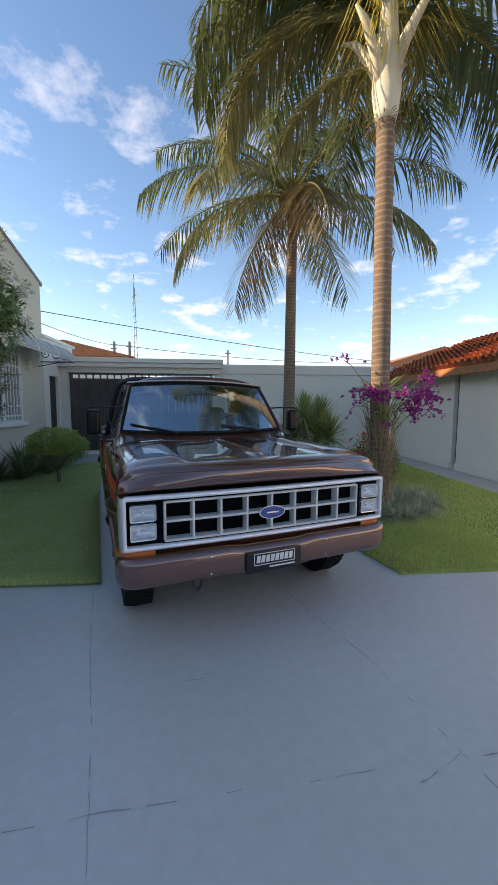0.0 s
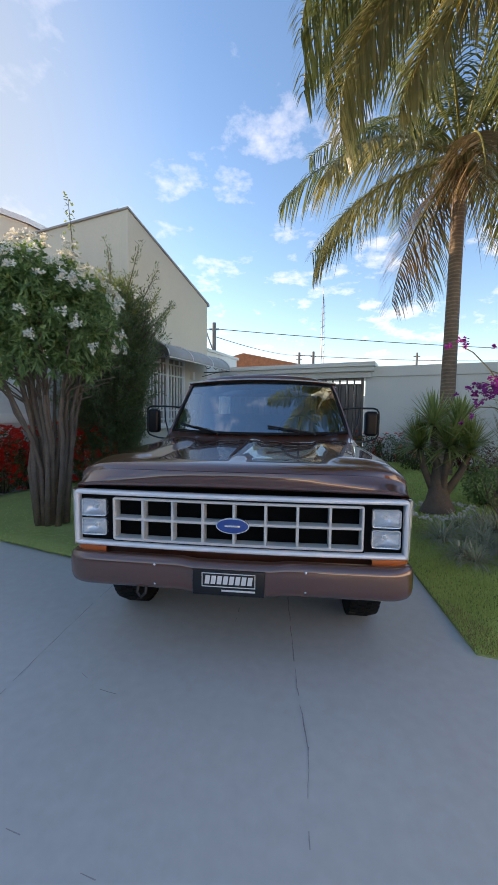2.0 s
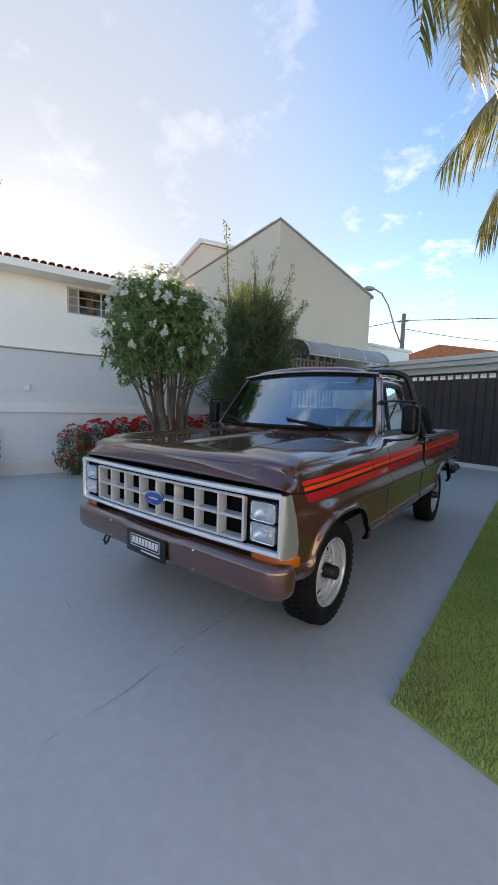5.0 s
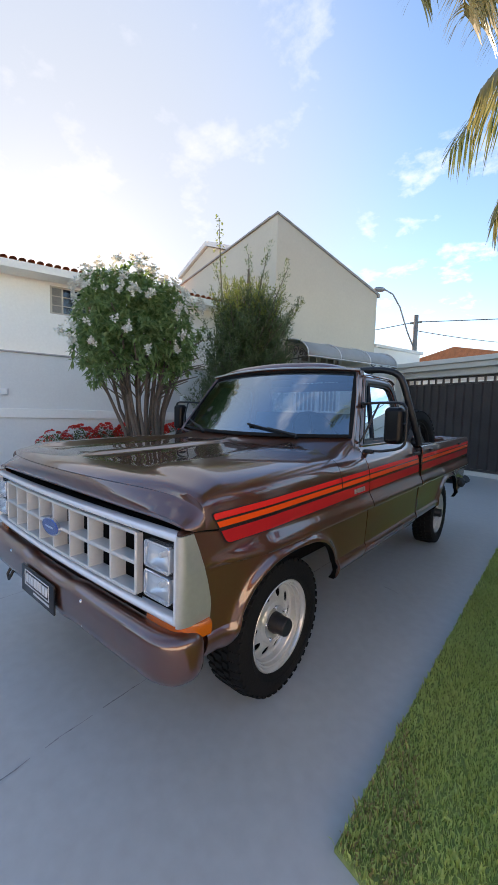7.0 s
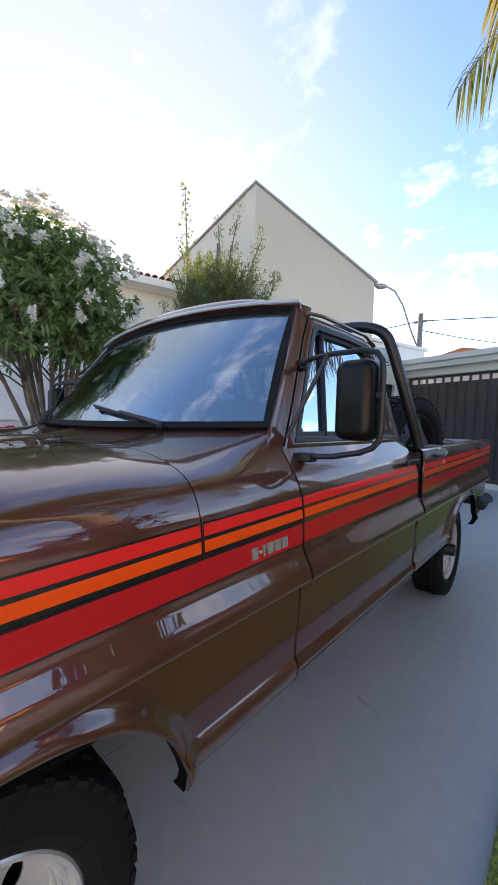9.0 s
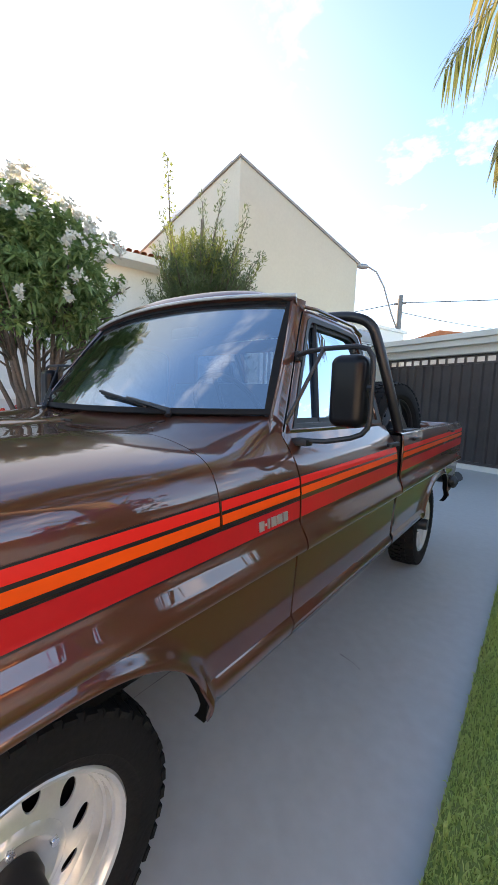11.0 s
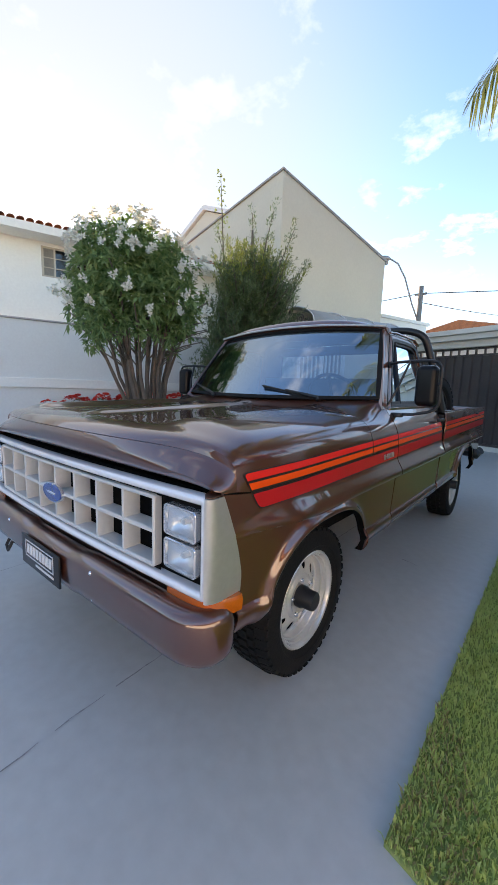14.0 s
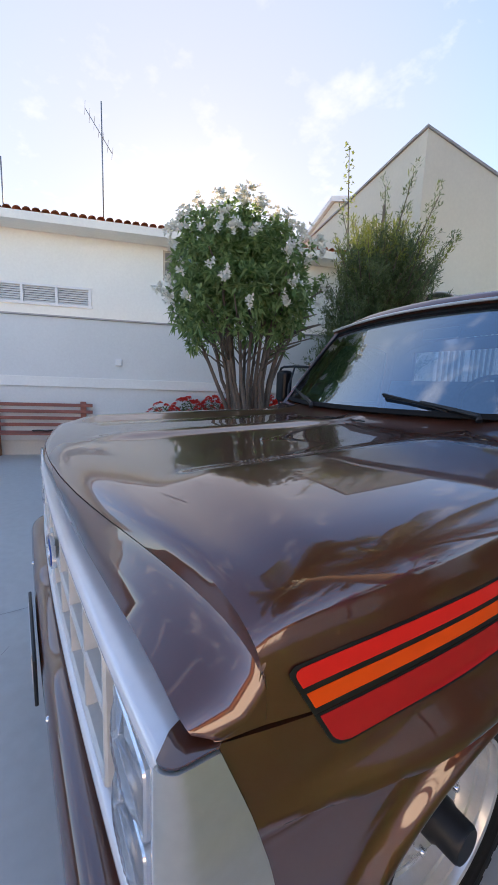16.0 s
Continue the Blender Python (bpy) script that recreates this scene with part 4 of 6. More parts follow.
        if a0 in (0, 180):
            w_a, w_b = (w1 - r, w0 + r) if a0 == 0 else (w0 + r, w1 - r)
            out += [(w_a + (w_b - w_a) * k / 20, z1 if a0 == 0 else z0) for k in range(1, 20)]
    return out


def frame_ring(bm, w0, w1, z0, z1, r, prof):
    """A rounded frame that follows the bow of the front: prof gives (inset, depth) pairs."""
    grid(bm, [[(w, fy(w) + d, z) for w, z in rounded(w0 + i, w1 - i, z0 + i, z1 - i, r - i)] for i, d in prof], close=True)


bm = bmesh.new()
frame_ring(bm, -0.912, 0.912, 0.630, 0.945, 0.022, [(0.0, 0.03), (0.0, -0.004), (0.004, -0.011), (0.011, -0.014), (0.019, -0.013), (0.025, -0.007), (0.027, 0.004), (0.028, 0.03)])
surround = tp("grille_surround", bm, M_BRIGHT, label="bright chrome grille surround", angle=50)
for s in (1, -1):
    bm = bmesh.new()
    rows = []
    for z in spread(0.620, 0.943, 14):
        ye = yfront(z) - 0.001
        r = []
        for k in range(12):
            a = k / 11
            yy = fy(0.905) - 0.0125 + (ye - fy(0.905) + 0.0125) * a ** 1.6
            ww = 0.9055 + (hw(max(3.0, ye), z) + 0.003 - 0.9055) * math.sin(min(1.0, a * 1.9) * math.pi / 2)
            r.append((s * ww, yy, z + 0.012 * (1 - min(1, a * 1.6)) * max(0, 1 - (z - 0.62) / 0.06)))
        rows.append(r)
    grid(bm, rows)
    edge = [Vector(p) for p in rows[-1]]
    tp("surround_cheek", bm, M_SATIN, surround, "satin silver side of the surround", thick=0.006)
    # painted ledge that closes the corner between surround, nose and wing
    bm = bmesh.new()
    grid(bm, [[(p.x, p.y, 0.9465), (p.x - s * 0.02, p.y + 0.02, 0.949), (s * 0.85, 2.992, 0.951)] for p in edge])
    tp("corner_ledge", bm, M_BROWN, surround, thick=0.003)
# black panel, its colour deepened to near-black for the shade of the recess
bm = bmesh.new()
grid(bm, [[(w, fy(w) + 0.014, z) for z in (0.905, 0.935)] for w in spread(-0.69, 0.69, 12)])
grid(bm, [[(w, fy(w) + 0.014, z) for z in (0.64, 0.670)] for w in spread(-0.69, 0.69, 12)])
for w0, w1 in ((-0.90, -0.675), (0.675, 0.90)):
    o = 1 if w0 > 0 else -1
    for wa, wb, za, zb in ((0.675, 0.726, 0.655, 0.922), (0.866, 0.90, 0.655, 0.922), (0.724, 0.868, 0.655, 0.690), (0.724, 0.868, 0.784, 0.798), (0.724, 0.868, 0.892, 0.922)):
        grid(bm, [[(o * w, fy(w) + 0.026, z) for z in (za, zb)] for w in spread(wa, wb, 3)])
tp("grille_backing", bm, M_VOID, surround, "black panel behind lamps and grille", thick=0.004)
# added near-black sheet: the shade deep behind the grille, as colour
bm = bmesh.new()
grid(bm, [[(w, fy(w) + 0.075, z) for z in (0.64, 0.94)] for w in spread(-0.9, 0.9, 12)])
tp("grille_recess_shade", bm, M_VOID, surround, thick=0.004)
bm = bmesh.new()
frame_ring(bm, -0.682, 0.682, 0.667, 0.908, 0.014, [(0.0, 0.09), (0.0, -0.002), (0.003, -0.006), (0.010, -0.006), (0.014, 0.0), (0.015, 0.062)])
grille = tp("grille", bm, M_SILVER, label="silver egg-crate grille", angle=25)
for i in range(1, 8):
    w = -0.678 + 0.1695 * i
    bm = bmesh.new()
    prism(bm, [(w - 0.006, fy(w) - 0.002), (w + 0.006, fy(w) - 0.002), (w + 0.0075, fy(w) + 0.002), (w + 0.0085, fy(w) + 0.062), (w - 0.0085, fy(w) + 0.062), (w - 0.0075, fy(w) + 0.002)], 0.675, 0.902, "z")
    tp("grille_bar", bm, M_SILVER, grille)
bm = bmesh.new()
grid(bm, [[(w, fy(w) + d, z) for d, z in ((0.062, 0.779), (0.002, 0.780), (-0.003, 0.783), (-0.003, 0.793), (0.002, 0.796), (0.062, 0.797))] for w in spread(-0.67, 0.67, 24)], close=True)
tp("grille_bar", bm, M_SILVER, grille, angle=25)


def disc(bm, cx, cy, cz, rx, rz, y, n=32, rim=0.0):
    vs = [bm.verts.new((cx + rx * math.cos(a), y, cz + rz * math.sin(a))) for a in (2 * math.pi * k / n for k in range(n))]
    vb = [bm.verts.new((v.co.x, cy, v.co.z)) for v in vs]
    bm.faces.new(vs)
    for k in range(n):
        bm.faces.new((vs[k], vs[(k + 1) % n], vb[(k + 1) % n], vb[k]))


bm = bmesh.new(); disc(bm, -0.004, fy(0) - 0.002, 0.783, 0.090, 0.043, fy(0) - 0.014)
badge = tp("badge", bm, M_CHROME, grille, "blue oval badge with a bright rim")
bm = bmesh.new(); disc(bm, -0.004, fy(0) - 0.013, 0.783, 0.083, 0.037, fy(0) - 0.018)
tp("badge_field", bm, M_BLUE, badge, "blue enamel oval")
bm = box(bmesh.new(), -0.045, 0.037, fy(0) - 0.0205, fy(0) - 0.017, 0.778, 0.788, 0.001)
tp("badge_bar", bm, M_CHROME, badge)
for s in (1, -1):
    for za, zb in ((0.688, 0.786), (0.796, 0.894)):
        wc = s * 0.795
        bm = bmesh.new()
        w0, w1 = wc - 0.073, wc + 0.073
        ya = fy(0.78)
        rim_p = [(0.0, 0.035), (0.0, -0.003), (0.002, -0.006), (0.005, -0.005), (0.007, 0.0), (0.007, 0.03)]
        grid(bm, [[(w, fy(0.78) + d, z) for w, z in rounded(w0 + i, w1 - i, za + i, zb - i, 0.014 - i)] for i, d in rim_p], close=True)
        lamp = tp("headlamp", bm, M_CHROME, surround, "rectangular headlamp with clear glass")
        bm = bmesh.new()
        rows = []
        for i in range(17):
            r = []
            for j in range(13):
                a, b = i / 16 * 2 - 1, j / 12 * 2 - 1
                r.append((wc + a * 0.0655, ya + 0.006 + 0.030 * (1 - a * a) * (1 - 0.8 * b * b), (za + zb) / 2 + b * 0.0415))
            rows.append(r)
        grid(bm, rows)
        tp("reflector", bm, M_LAMPGLASS, lamp, "mirror-bright lamp reflector")
        bm = bmesh.new()
        tube(bm, [(wc, ya + 0.045, (za + zb) / 2), (wc, ya + 0.012, (za + zb) / 2)], [0.012, 0.009], 10)
        tp("bulb", bm, M_WHITEPAINT, lamp)
        bm = bmesh.new()
        rows = []
        for i in range(25):
            r = []
            for j in range(9):
                a, b = i / 24 * 2 - 1, j / 8 * 2 - 1
                r.append((wc + a * 0.065, ya - 0.004 - 0.014 * (1 - a ** 4) * (1 - b ** 4) - 0.0010 * (i % 2), (za + zb) / 2 + b * 0.041))
            rows.append(r)
        grid(bm, rows)
        lens = tp("lens", bm, M_LENS, lamp, "clear fluted headlamp glass")
        lens.visible_shadow = False
    bm = bmesh.new()
    path = [(0.73, 2.918), (0.80, 2.920), (0.86, 2.926), (0.888, 2.934), (0.905, 2.948), (0.918, 2.972), (0.927, 3.002), (0.932, 3.034)]
    rows = []
    for i, (w, y) in enumerate(path):
        zlow = 0.586 - 0.020 * sm(0.86, 0.94, w)
        ox, oy = (0, -1) if w < 0.9 else (1, -0.2)
        rows.append([(s * (w - 0.02 * ox), y - 0.02 * oy, zlow), (s * (w + 0.006 * ox), y + 0.006 * oy, zlow + 0.004), (s * (w + 0.010 * ox), y + 0.010 * oy, 0.605), (s * (w + 0.004 * ox), y + 0.004 * oy, 0.6305 - 0.011 * sm(0.88, 0.93, w)), (s * (w - 0.02 * ox), y - 0.02 * oy, 0.6305 - 0.011 * sm(0.88, 0.93, w))])
    grid(bm, rows)
    tp("turn_signal", bm, M_AMBER, surround, "amber wrap-round turn signal", thick=0.003)
# valance between bumper and grille
bm = bmesh.new()
path = [(-0.90, 3.04), (-0.89, 2.975), (-0.85, 2.945)] + [(w, 2.945 - 0.02 * (1 - (w / 0.86) ** 2)) for w in spread(-0.7, 0.7, 9)] + [(0.85, 2.945), (0.89, 2.975), (0.90, 3.04)]
grid(bm, [[(w, y + 0.012, 0.63), (w, y + 0.016, 0.58), (w * 0.995, y + 0.02, 0.50), (w * 0.97, y + 0.06, 0.44)] for w, y in path])
tp("valance", bm, M_BROWN, thick=0.006)
# bumper: one rounded section swept along the front and round the ends
plan = [(w, 2.828 + 0.012 * (w / 0.85) ** 2, 0.0, 1.0) for w in spread(0, 0.80, 21)]
for k in range(1, 9):
    a = radians(84 * k / 8)
    plan.append((0.80 + 0.145 * math.sin(a), 2.839 + 0.098 * (1 - math.cos(a)), a, 1.0))
plan += [(0.949, 2.955, radians(88), 0.99), (0.949, 2.975, radians(94), 0.95), (0.942, 2.993, radians(108), 0.87), (0.928, 3.004, radians(128), 0.74), (0.90, 3.010, radians(150), 0.58)]
BUMP = [(-0.080, 0.0), (-0.045, 0.008), (-0.022, 0.004), (-0.008, -0.008), (-0.001, -0.026), (0.0, -0.06), (-0.001, -0.11), (-0.005, -0.135), (-0.014, -0.153), (-0.030, -0.166), (-0.052, -0.172), (-0.085, -0.173)]


def bump_row(w, y, a, k):
    top = 0.592 - 0.012 * (1 - sm(0.20, 0.30, abs(w)))
    mid = 0.505
    return [(w + d * math.sin(a), y - d * math.cos(a), mid + (top + dz - mid) * k) for d, dz in BUMP]


half = [bump_row(*p) for p in plan]
bm = bmesh.new()
grid(bm, [[(-w, y, z) for w, y, z in r] for r in half[:0:-1]] + half)
bumper = tp("bumper", bm, M_BROWN, thick=0.005, angle=50)
for w in (-0.42, 0.385):
    for z in (0.566, 0.460):
        bm = bmesh.new(); bmesh.ops.create_uvsphere(bm, u_segments=10, v_segments=6, radius=0.008, matrix=pose(w, 2.832 + (0.006 if z < 0.5 else 0), z))
        tp("bumper_bolt", bm, M_CHROME, bumper, "small bright bolt head")
plate = tp("front_plate", box(bmesh.new(), -0.205, 0.175, 2.808, 2.818, 0.428, 0.563, 0.004), M_PLATE, bumper, "black dealer plate with white bars")
bm = bmesh.new()
for a0, a1, b0, b1 in ((-0.155, 0.127, 0.545, 0.549), (-0.155, 0.127, 0.474, 0.478), (-0.155, -0.151, 0.476, 0.548), (0.123, 0.127, 0.476, 0.548), (-0.05, 0.127, 0.452, 0.461)):
    box(bm, a0, a1, 2.8055, 2.8085, b0, b1)
for k in range(8):
    a0 = -0.140 + 0.032 * k
    prism(bm, [(a0, 0.490), (a0 + 0.024, 0.490), (a0 + 0.030, 0.534), (a0 + 0.006, 0.534)], 2.8055, 2.8085, "y")
tp("plate_bar", bm, M_WHITEPAINT, plate, "plain white bars", smooth=False)
bm = tube(bmesh.new(), [(-0.52, 2.86, 0.44), (-0.52, 2.84, 0.40), (-0.50, 2.84, 0.375), (-0.475, 2.84, 0.40), (-0.475, 2.86, 0.44)], 0.008, 8)
tp("tow_hook", bm, M_TRIM, bumper)
# model badge on each wing: plain bright bars
for s in (1, -1):
    for i, (y, l) in enumerate(((4.150, 0.020), (4.175, 0.008), (4.190, 0.008), (4.206, 0.024), (4.237, 0.024), (4.268, 0.024))):
        z = band(y, 0.80)
        bm = bmesh.new()
        h = 0.0135 if i != 1 else 0.003
        grid(bm, [[(s * (hw(y, z) + 0.009), yy, z - h + (0.0045 * (yy - y))), (s * (hw(y, z) + 0.007), yy, z + h)] for yy in (y, y + l)])
        tp("model_badge", bm, M_SATIN, None, "plain bright bar of the model badge", thick=0.004)

# ---- cab ----
def tumble(z):
    return 0.858 - 0.285 * (z - 1.15)


WS_LOW = lambda a: (0.825 * a, 4.145 + 0.235 * abs(a) ** 2.2, 1.196 + 0.018 * a * a)
WS_TOP = lambda a: (0.695 * a, 4.605 + 0.075 * abs(a) ** 2.2, 1.694 - 0.026 * a * a)


def ws(a, b, out=0.0):
    p, q = Vector(WS_LOW(a)), Vector(WS_TOP(a))
    r = p.lerp(q, b)
    return (r.x, r.y - 0.012 * math.sin(math.pi * b) - out * 0.7, r.z + out * 0.7)


bm = bmesh.new()
grid(bm, [[ws(a, b) for b in spread(0.03, 0.975, 8)] for a in spread(-0.98, 0.98, 25)])
wsob = tp("windscreen", bm, M_WSGLASS, label="tinted curved windscreen that reflects the sky", thick=0.0)
wsob.visible_shadow = False
bm = bmesh.new()
for a0, a1, b0, b1 in ((-1, 1, -0.005, 0.035), (-1, 1, 0.965, 1.0), (-1.0, -0.968, 0, 1), (0.968, 1.0, 0, 1)):
    grid(bm, [[ws(a, b, 0.003) for b in spread(b0, b1, 6 if b1 - b0 > 0.5 else 3)] for a in spread(a0, a1, 25 if a1 - a0 > 1 else 3)])
tp("windscreen_seal", bm, M_RUBBER, wsob, "black rubber seal", thick=0.006)
# cowl: carries the bonnet's section back to the windscreen and the door
SEC = hood_row(3.992, 1.117)


def cowl_row(w, z):
    a = min(1.0, abs(w) / 0.825)
    ye = min(4.372, 4.150 + 0.235 * a ** 2.2 + 0.02)
    if z > 1.075:
        ze = float(np.interp(abs(w), [0, 0.40, 0.80, 0.825, 0.857, 0.88, 0.903, 0.922], [1.190, 1.195, 1.206, 1.198, 1.152, 1.122, 1.09, 1.075]))
        ze = max(ze, z)
    else:
        ze = z
    return [(w, 4.0005 + (ye - 4.0005) * t, z + (ze - z) * (t ** 1.7)) for t in spread(0, 1, 10)]


bm = bmesh.new()
grid(bm, [cowl_row(w, z) for w, _, z in SEC])
tp("cowl", bm, M_BROWN, thick=0.006, angle=60)
for s in (1, -1):
    # windscreen pillar
    bm = bmesh.new()
    rows = []
    for b in spread(-0.16, 1.02, 11):
        p = Vector(WS_LOW(1)).lerp(Vector(WS_TOP(1)), b)
        z = p.z
        rows.append([(s * (p.x - 0.012), p.y - 0.004, z + 0.004), (s * (p.x + 0.008), p.y - 0.012, z + 0.006), (s * (tumble(z) - 0.006), p.y + 0.012, z), (s * tumble(z), p.y + 0.035, z), (s * tumble(z), p.y + 0.065, z)])
    grid(bm, rows)
    tp("pillar", bm, M_BROWN, thick=0.006)
    bm = bmesh.new()
    tube(bm, [(s * (tumble(z) + 0.0005), y, z) for y, z in ((4.392, 1.16), (4.462, 1.262), (4.552, 1.402), (4.642, 1.542), (4.70, 1.622))], 0.0055, 6)
    tp("door_gap", bm, M_VOID)
    # door frame round the side window
    outer = [(4.40, 1.15), (4.47, 1.26), (4.56, 1.40), (4.65, 1.54), (4.70, 1.615), (4.74, 1.638), (5.00, 1.645), (5.20, 1.640), (5.27, 1.615), (5.31, 1.55), (5.35, 1.35), (5.385, 1.15), (5.0, 1.15), (4.6, 1.15)]
    inner = [(4.475, 1.185), (4.53, 1.27), (4.61, 1.395), (4.685, 1.51), (4.73, 1.575), (4.76, 1.592), (5.00, 1.598), (5.165, 1.595), (5.215, 1.575), (5.245, 1.52), (5.275, 1.35), (5.295, 1.185), (5.0, 1.185), (4.6, 1.185)]
    bm = bmesh.new()
    grid(bm, [[(s * (tumble(z) + o), y, z) for y, z in poly] for poly, o in ((outer, 0.0), ([((a[0] * 0.6 + b[0] * 0.4), (a[1] * 0.6 + b[1] * 0.4)) for a, b in zip(outer, inner)], 0.008), (inner, 0.004), (inner, -0.03))], close=True)
    df = tp("door_frame", bm, M_BROWN, thick=0.005)
    bm = bmesh.new()
    i2 = [(5.0 + (y - 5.0) * 0.955 - 0.004, 1.39 + (z - 1.39) * 0.92) for y, z in inner]
    grid(bm, [[(s * (tumble(z) - 0.004), y, z) for y, z in inner], [(s * (tumble(z) - 0.004), y, z) for y, z in i2], [(s * (tumble(z) - 0.02), y, z) for y, z in i2]], close=True)
    tube(bm, [(s * (tumble(1.19) - 0.008), 4.665, 1.188), (s * (tumble(1.58) - 0.008), 4.80, 1.588)], 0.009, 6)
    mid = [((a[0] * 0.42 + b[0] * 0.58), (a[1] * 0.42 + b[1] * 0.58)) for a, b in zip(outer, inner)]
    grid(bm, [[(s * (tumble(z) + 0.0115), y, z) for y, z in mid], [(s * (tumble(z) + 0.009), y, z) for y, z in inner], [(s * (tumble(z) - 0.02), y, z) for y, z in inner]], close=True)
    tp("window_seal", bm, M_TRIM, df, "black window rubber", thick=0.003)
    bm = bmesh.new()
    bm.faces.new([bm.verts.new((s * (tumble(z) - 0.016), y, z)) for y, z in inner])
    g = tp("side_window", bm, M_GLASS, df, "tinted side glass", smooth=False)
    g.visible_shadow = False
    # rear corner
    bm = bmesh.new()
    rows = []
    for y, z0 in ((5.385, 1.15), (5.35, 1.35), (5.31, 1.55), (5.27, 1.62)):
        rows.append([(s * (tumble(z0) - 0.002), y - 0.01, z0), (s * (tumble(z0) - 0.008), y + 0.025, z0), (s * (tumble(z0) - 0.04), y + 0.045, z0), (s * 0.60, y + 0.05, z0)])
    grid(bm, rows)
    tp("rear_pillar", bm, M_BROWN, thick=0.005)
    # handle, mirror, gutter
    bm = box(bmesh.new(), s * 0.957 - 0.012, s * 0.957 + 0.012, 5.20, 5.345, 1.055, 1.078, 0.006)
    handle = tp("door_handle", bm, M_TRIM, door, "black door handle")
    bm = bmesh.new()
    tube(bm, [(s * (tumble(1.63) + 0.012), 4.69 + 0.0, 1.64), (s * (tumble(1.64) + 0.014), 4.80, 1.652), (s * (tumble(1.64) + 0.014), 5.20, 1.654), (s * (tumble(1.62) + 0.012), 5.30, 1.62)], 0.008, 6)
    tp("rain_gutter", bm, M_BROWN)
    bm = bmesh.new()
    mz, mw, my = 1.298, 1.035, 4.49
    grid(bm, [[(s * mw + w, my + d, mz + z) for w, z in rounded(-0.058 + i, 0.058 - i, -0.115 + i, 0.115 - i, 0.032 - i)] for i, d in ((0.0, 0.03), (0.0, -0.005), (0.004, -0.020), (0.012, -0.032), (0.022, -0.037), (0.031, -0.038))], close=True)
    bm.faces.new([bm.verts.new((s * mw + w, my - 0.038, mz + z)) for w, z in rounded(-0.027, 0.027, -0.084, 0.084, 0.001)])
    bm.faces.new([bm.verts.new((s * mw + w, my + 0.03, mz + z)) for w, z in rounded(-0.058, 0.058, -0.115, 0.115, 0.032)])
    mirror = tp("wing_mirror", bm, M_GLOSS, label="large black towing mirror on a tubular arm")
    bm = bmesh.new()
    box(bm, s * mw - 0.048, s * mw + 0.048, my + 0.030, my + 0.033, mz - 0.100, mz + 0.100, 0.001)
    tp("mirror_glass", bm, M_CHROME, mirror)
    bm = bmesh.new()
    tube(bm, [(s * 0.79, 4.575, 1.430), (s * 0.86, 4.53, 1.438), (s * 0.94, 4.505, 1.440), (s * 1.05, 4.50, 1.440), (s * 1.085, 4.50, 1.430), (s * 1.102, 4.50, 1.405), (s * 1.105, 4.50, 1.37), (s * 1.105, 4.50, 1.21), (s * 1.10, 4.50, 1.185), (s * 1.085, 4.495, 1.165), (s * 1.05, 4.49, 1.150), (s * 0.98, 4.46, 1.135), (s * 0.88, 4.44, 1.130)], 0.0085, 8)
    tube(bm, [(s * 0.86, 4.40, 1.185), (s * 0.90, 4.435, 1.30), (s * 0.93, 4.505, 1.438)], 0.007, 6)
    box(bm, s * 0.90 - 0.03, s * 0.90 + 0.03, 4.42, 4.47, 1.115, 1.14, 0.006)
    box(bm, s * 0.79 - 0.012, s * 0.79 + 0.012, 4.565, 4.60, 1.412, 1.448, 0.005)
    tube(bm, [(s * 1.105, 4.50, 1.31), (s * 1.06, 4.49, 1.31)], 0.012, 8)
    tp("mirror_arm", bm, M_TRIM, mirror)
# roof
bm = bmesh.new()
rows = []
for i, t in enumerate([0, 0.006, 0.014, 0.025, 0.04, 0.06, 0.085, 0.115, 0.15] + spread(0.2, 1, 18)):
    r = []
    for a in spread(-1, 1, 33):
        yf = WS_TOP(a)[1] - 0.022
        yr = 5.36 - 0.05 * a * a
        y = yf + (yr - yf) * t
        rear = max(0, (t - 0.86) / 0.14) ** 2 * 0.10
        zr = 1.746 + 0.012 * (1 - abs(a)) + 0.010 * sm(0.10, 0.20, t) * (1 - sm(0.55, 0.62, abs(a))) - rear - 0.085 * abs(a) ** 6 - 0.03 * a * a
        zf = 1.709 - 0.034 * a * a
        z = zf + (zr - zf) * (1 - (1 - min(1, t / 0.10)) ** 3.2)
        r.append((a * (0.718 - 0.016 * t * t), y, z))
    rows.append(r)
rows.insert(0, [(x * 0.985, y + 0.03, z - 0.016) for x, y, z in rows[0]])
grid(bm, rows)
tp("roof", bm, M_BROWN, thick=0.008, angle=65)
bm = bmesh.new()
tube(bm, [(a * 0.722, WS_TOP(a)[1] - 0.024, 1.712 - 0.034 * a * a) for a in spread(-1, 1, 25)], 0.0075, 6)
tp("rain_gutter", bm, M_SATIN, label="thin bright gutter over the windscreen")
# rear wall with its window
bm = bmesh.new()
o = [(-0.83, 0.62), (0.83, 0.62), (0.83, 1.15), (0.70, 1.66), (-0.70, 1.66), (-0.83, 1.15)]
i_ = [(-0.60, 1.22), (0.60, 1.22), (0.61, 1.26), (0.57, 1.58), (-0.57, 1.58), (-0.61, 1.26)]
fy_r = lambda z: 5.42 - 0.12 * max(0, z - 1.15)
grid(bm, [[(w, fy_r(z), z) for w, z in o], [(w, fy_r(z), z) for w, z in i_], [(w, fy_r(z) - 0.03, z) for w, z in i_]], close=True)
tp("cab_back", bm, M_BROWN, thick=0.006, smooth=False)
bm = bmesh.new(); bm.faces.new([bm.verts.new((w, fy_r(z) - 0.01, z)) for w, z in i_])
rw = tp("rear_window", bm, M_REARGLASS, smooth=False); rw.visible_shadow = False
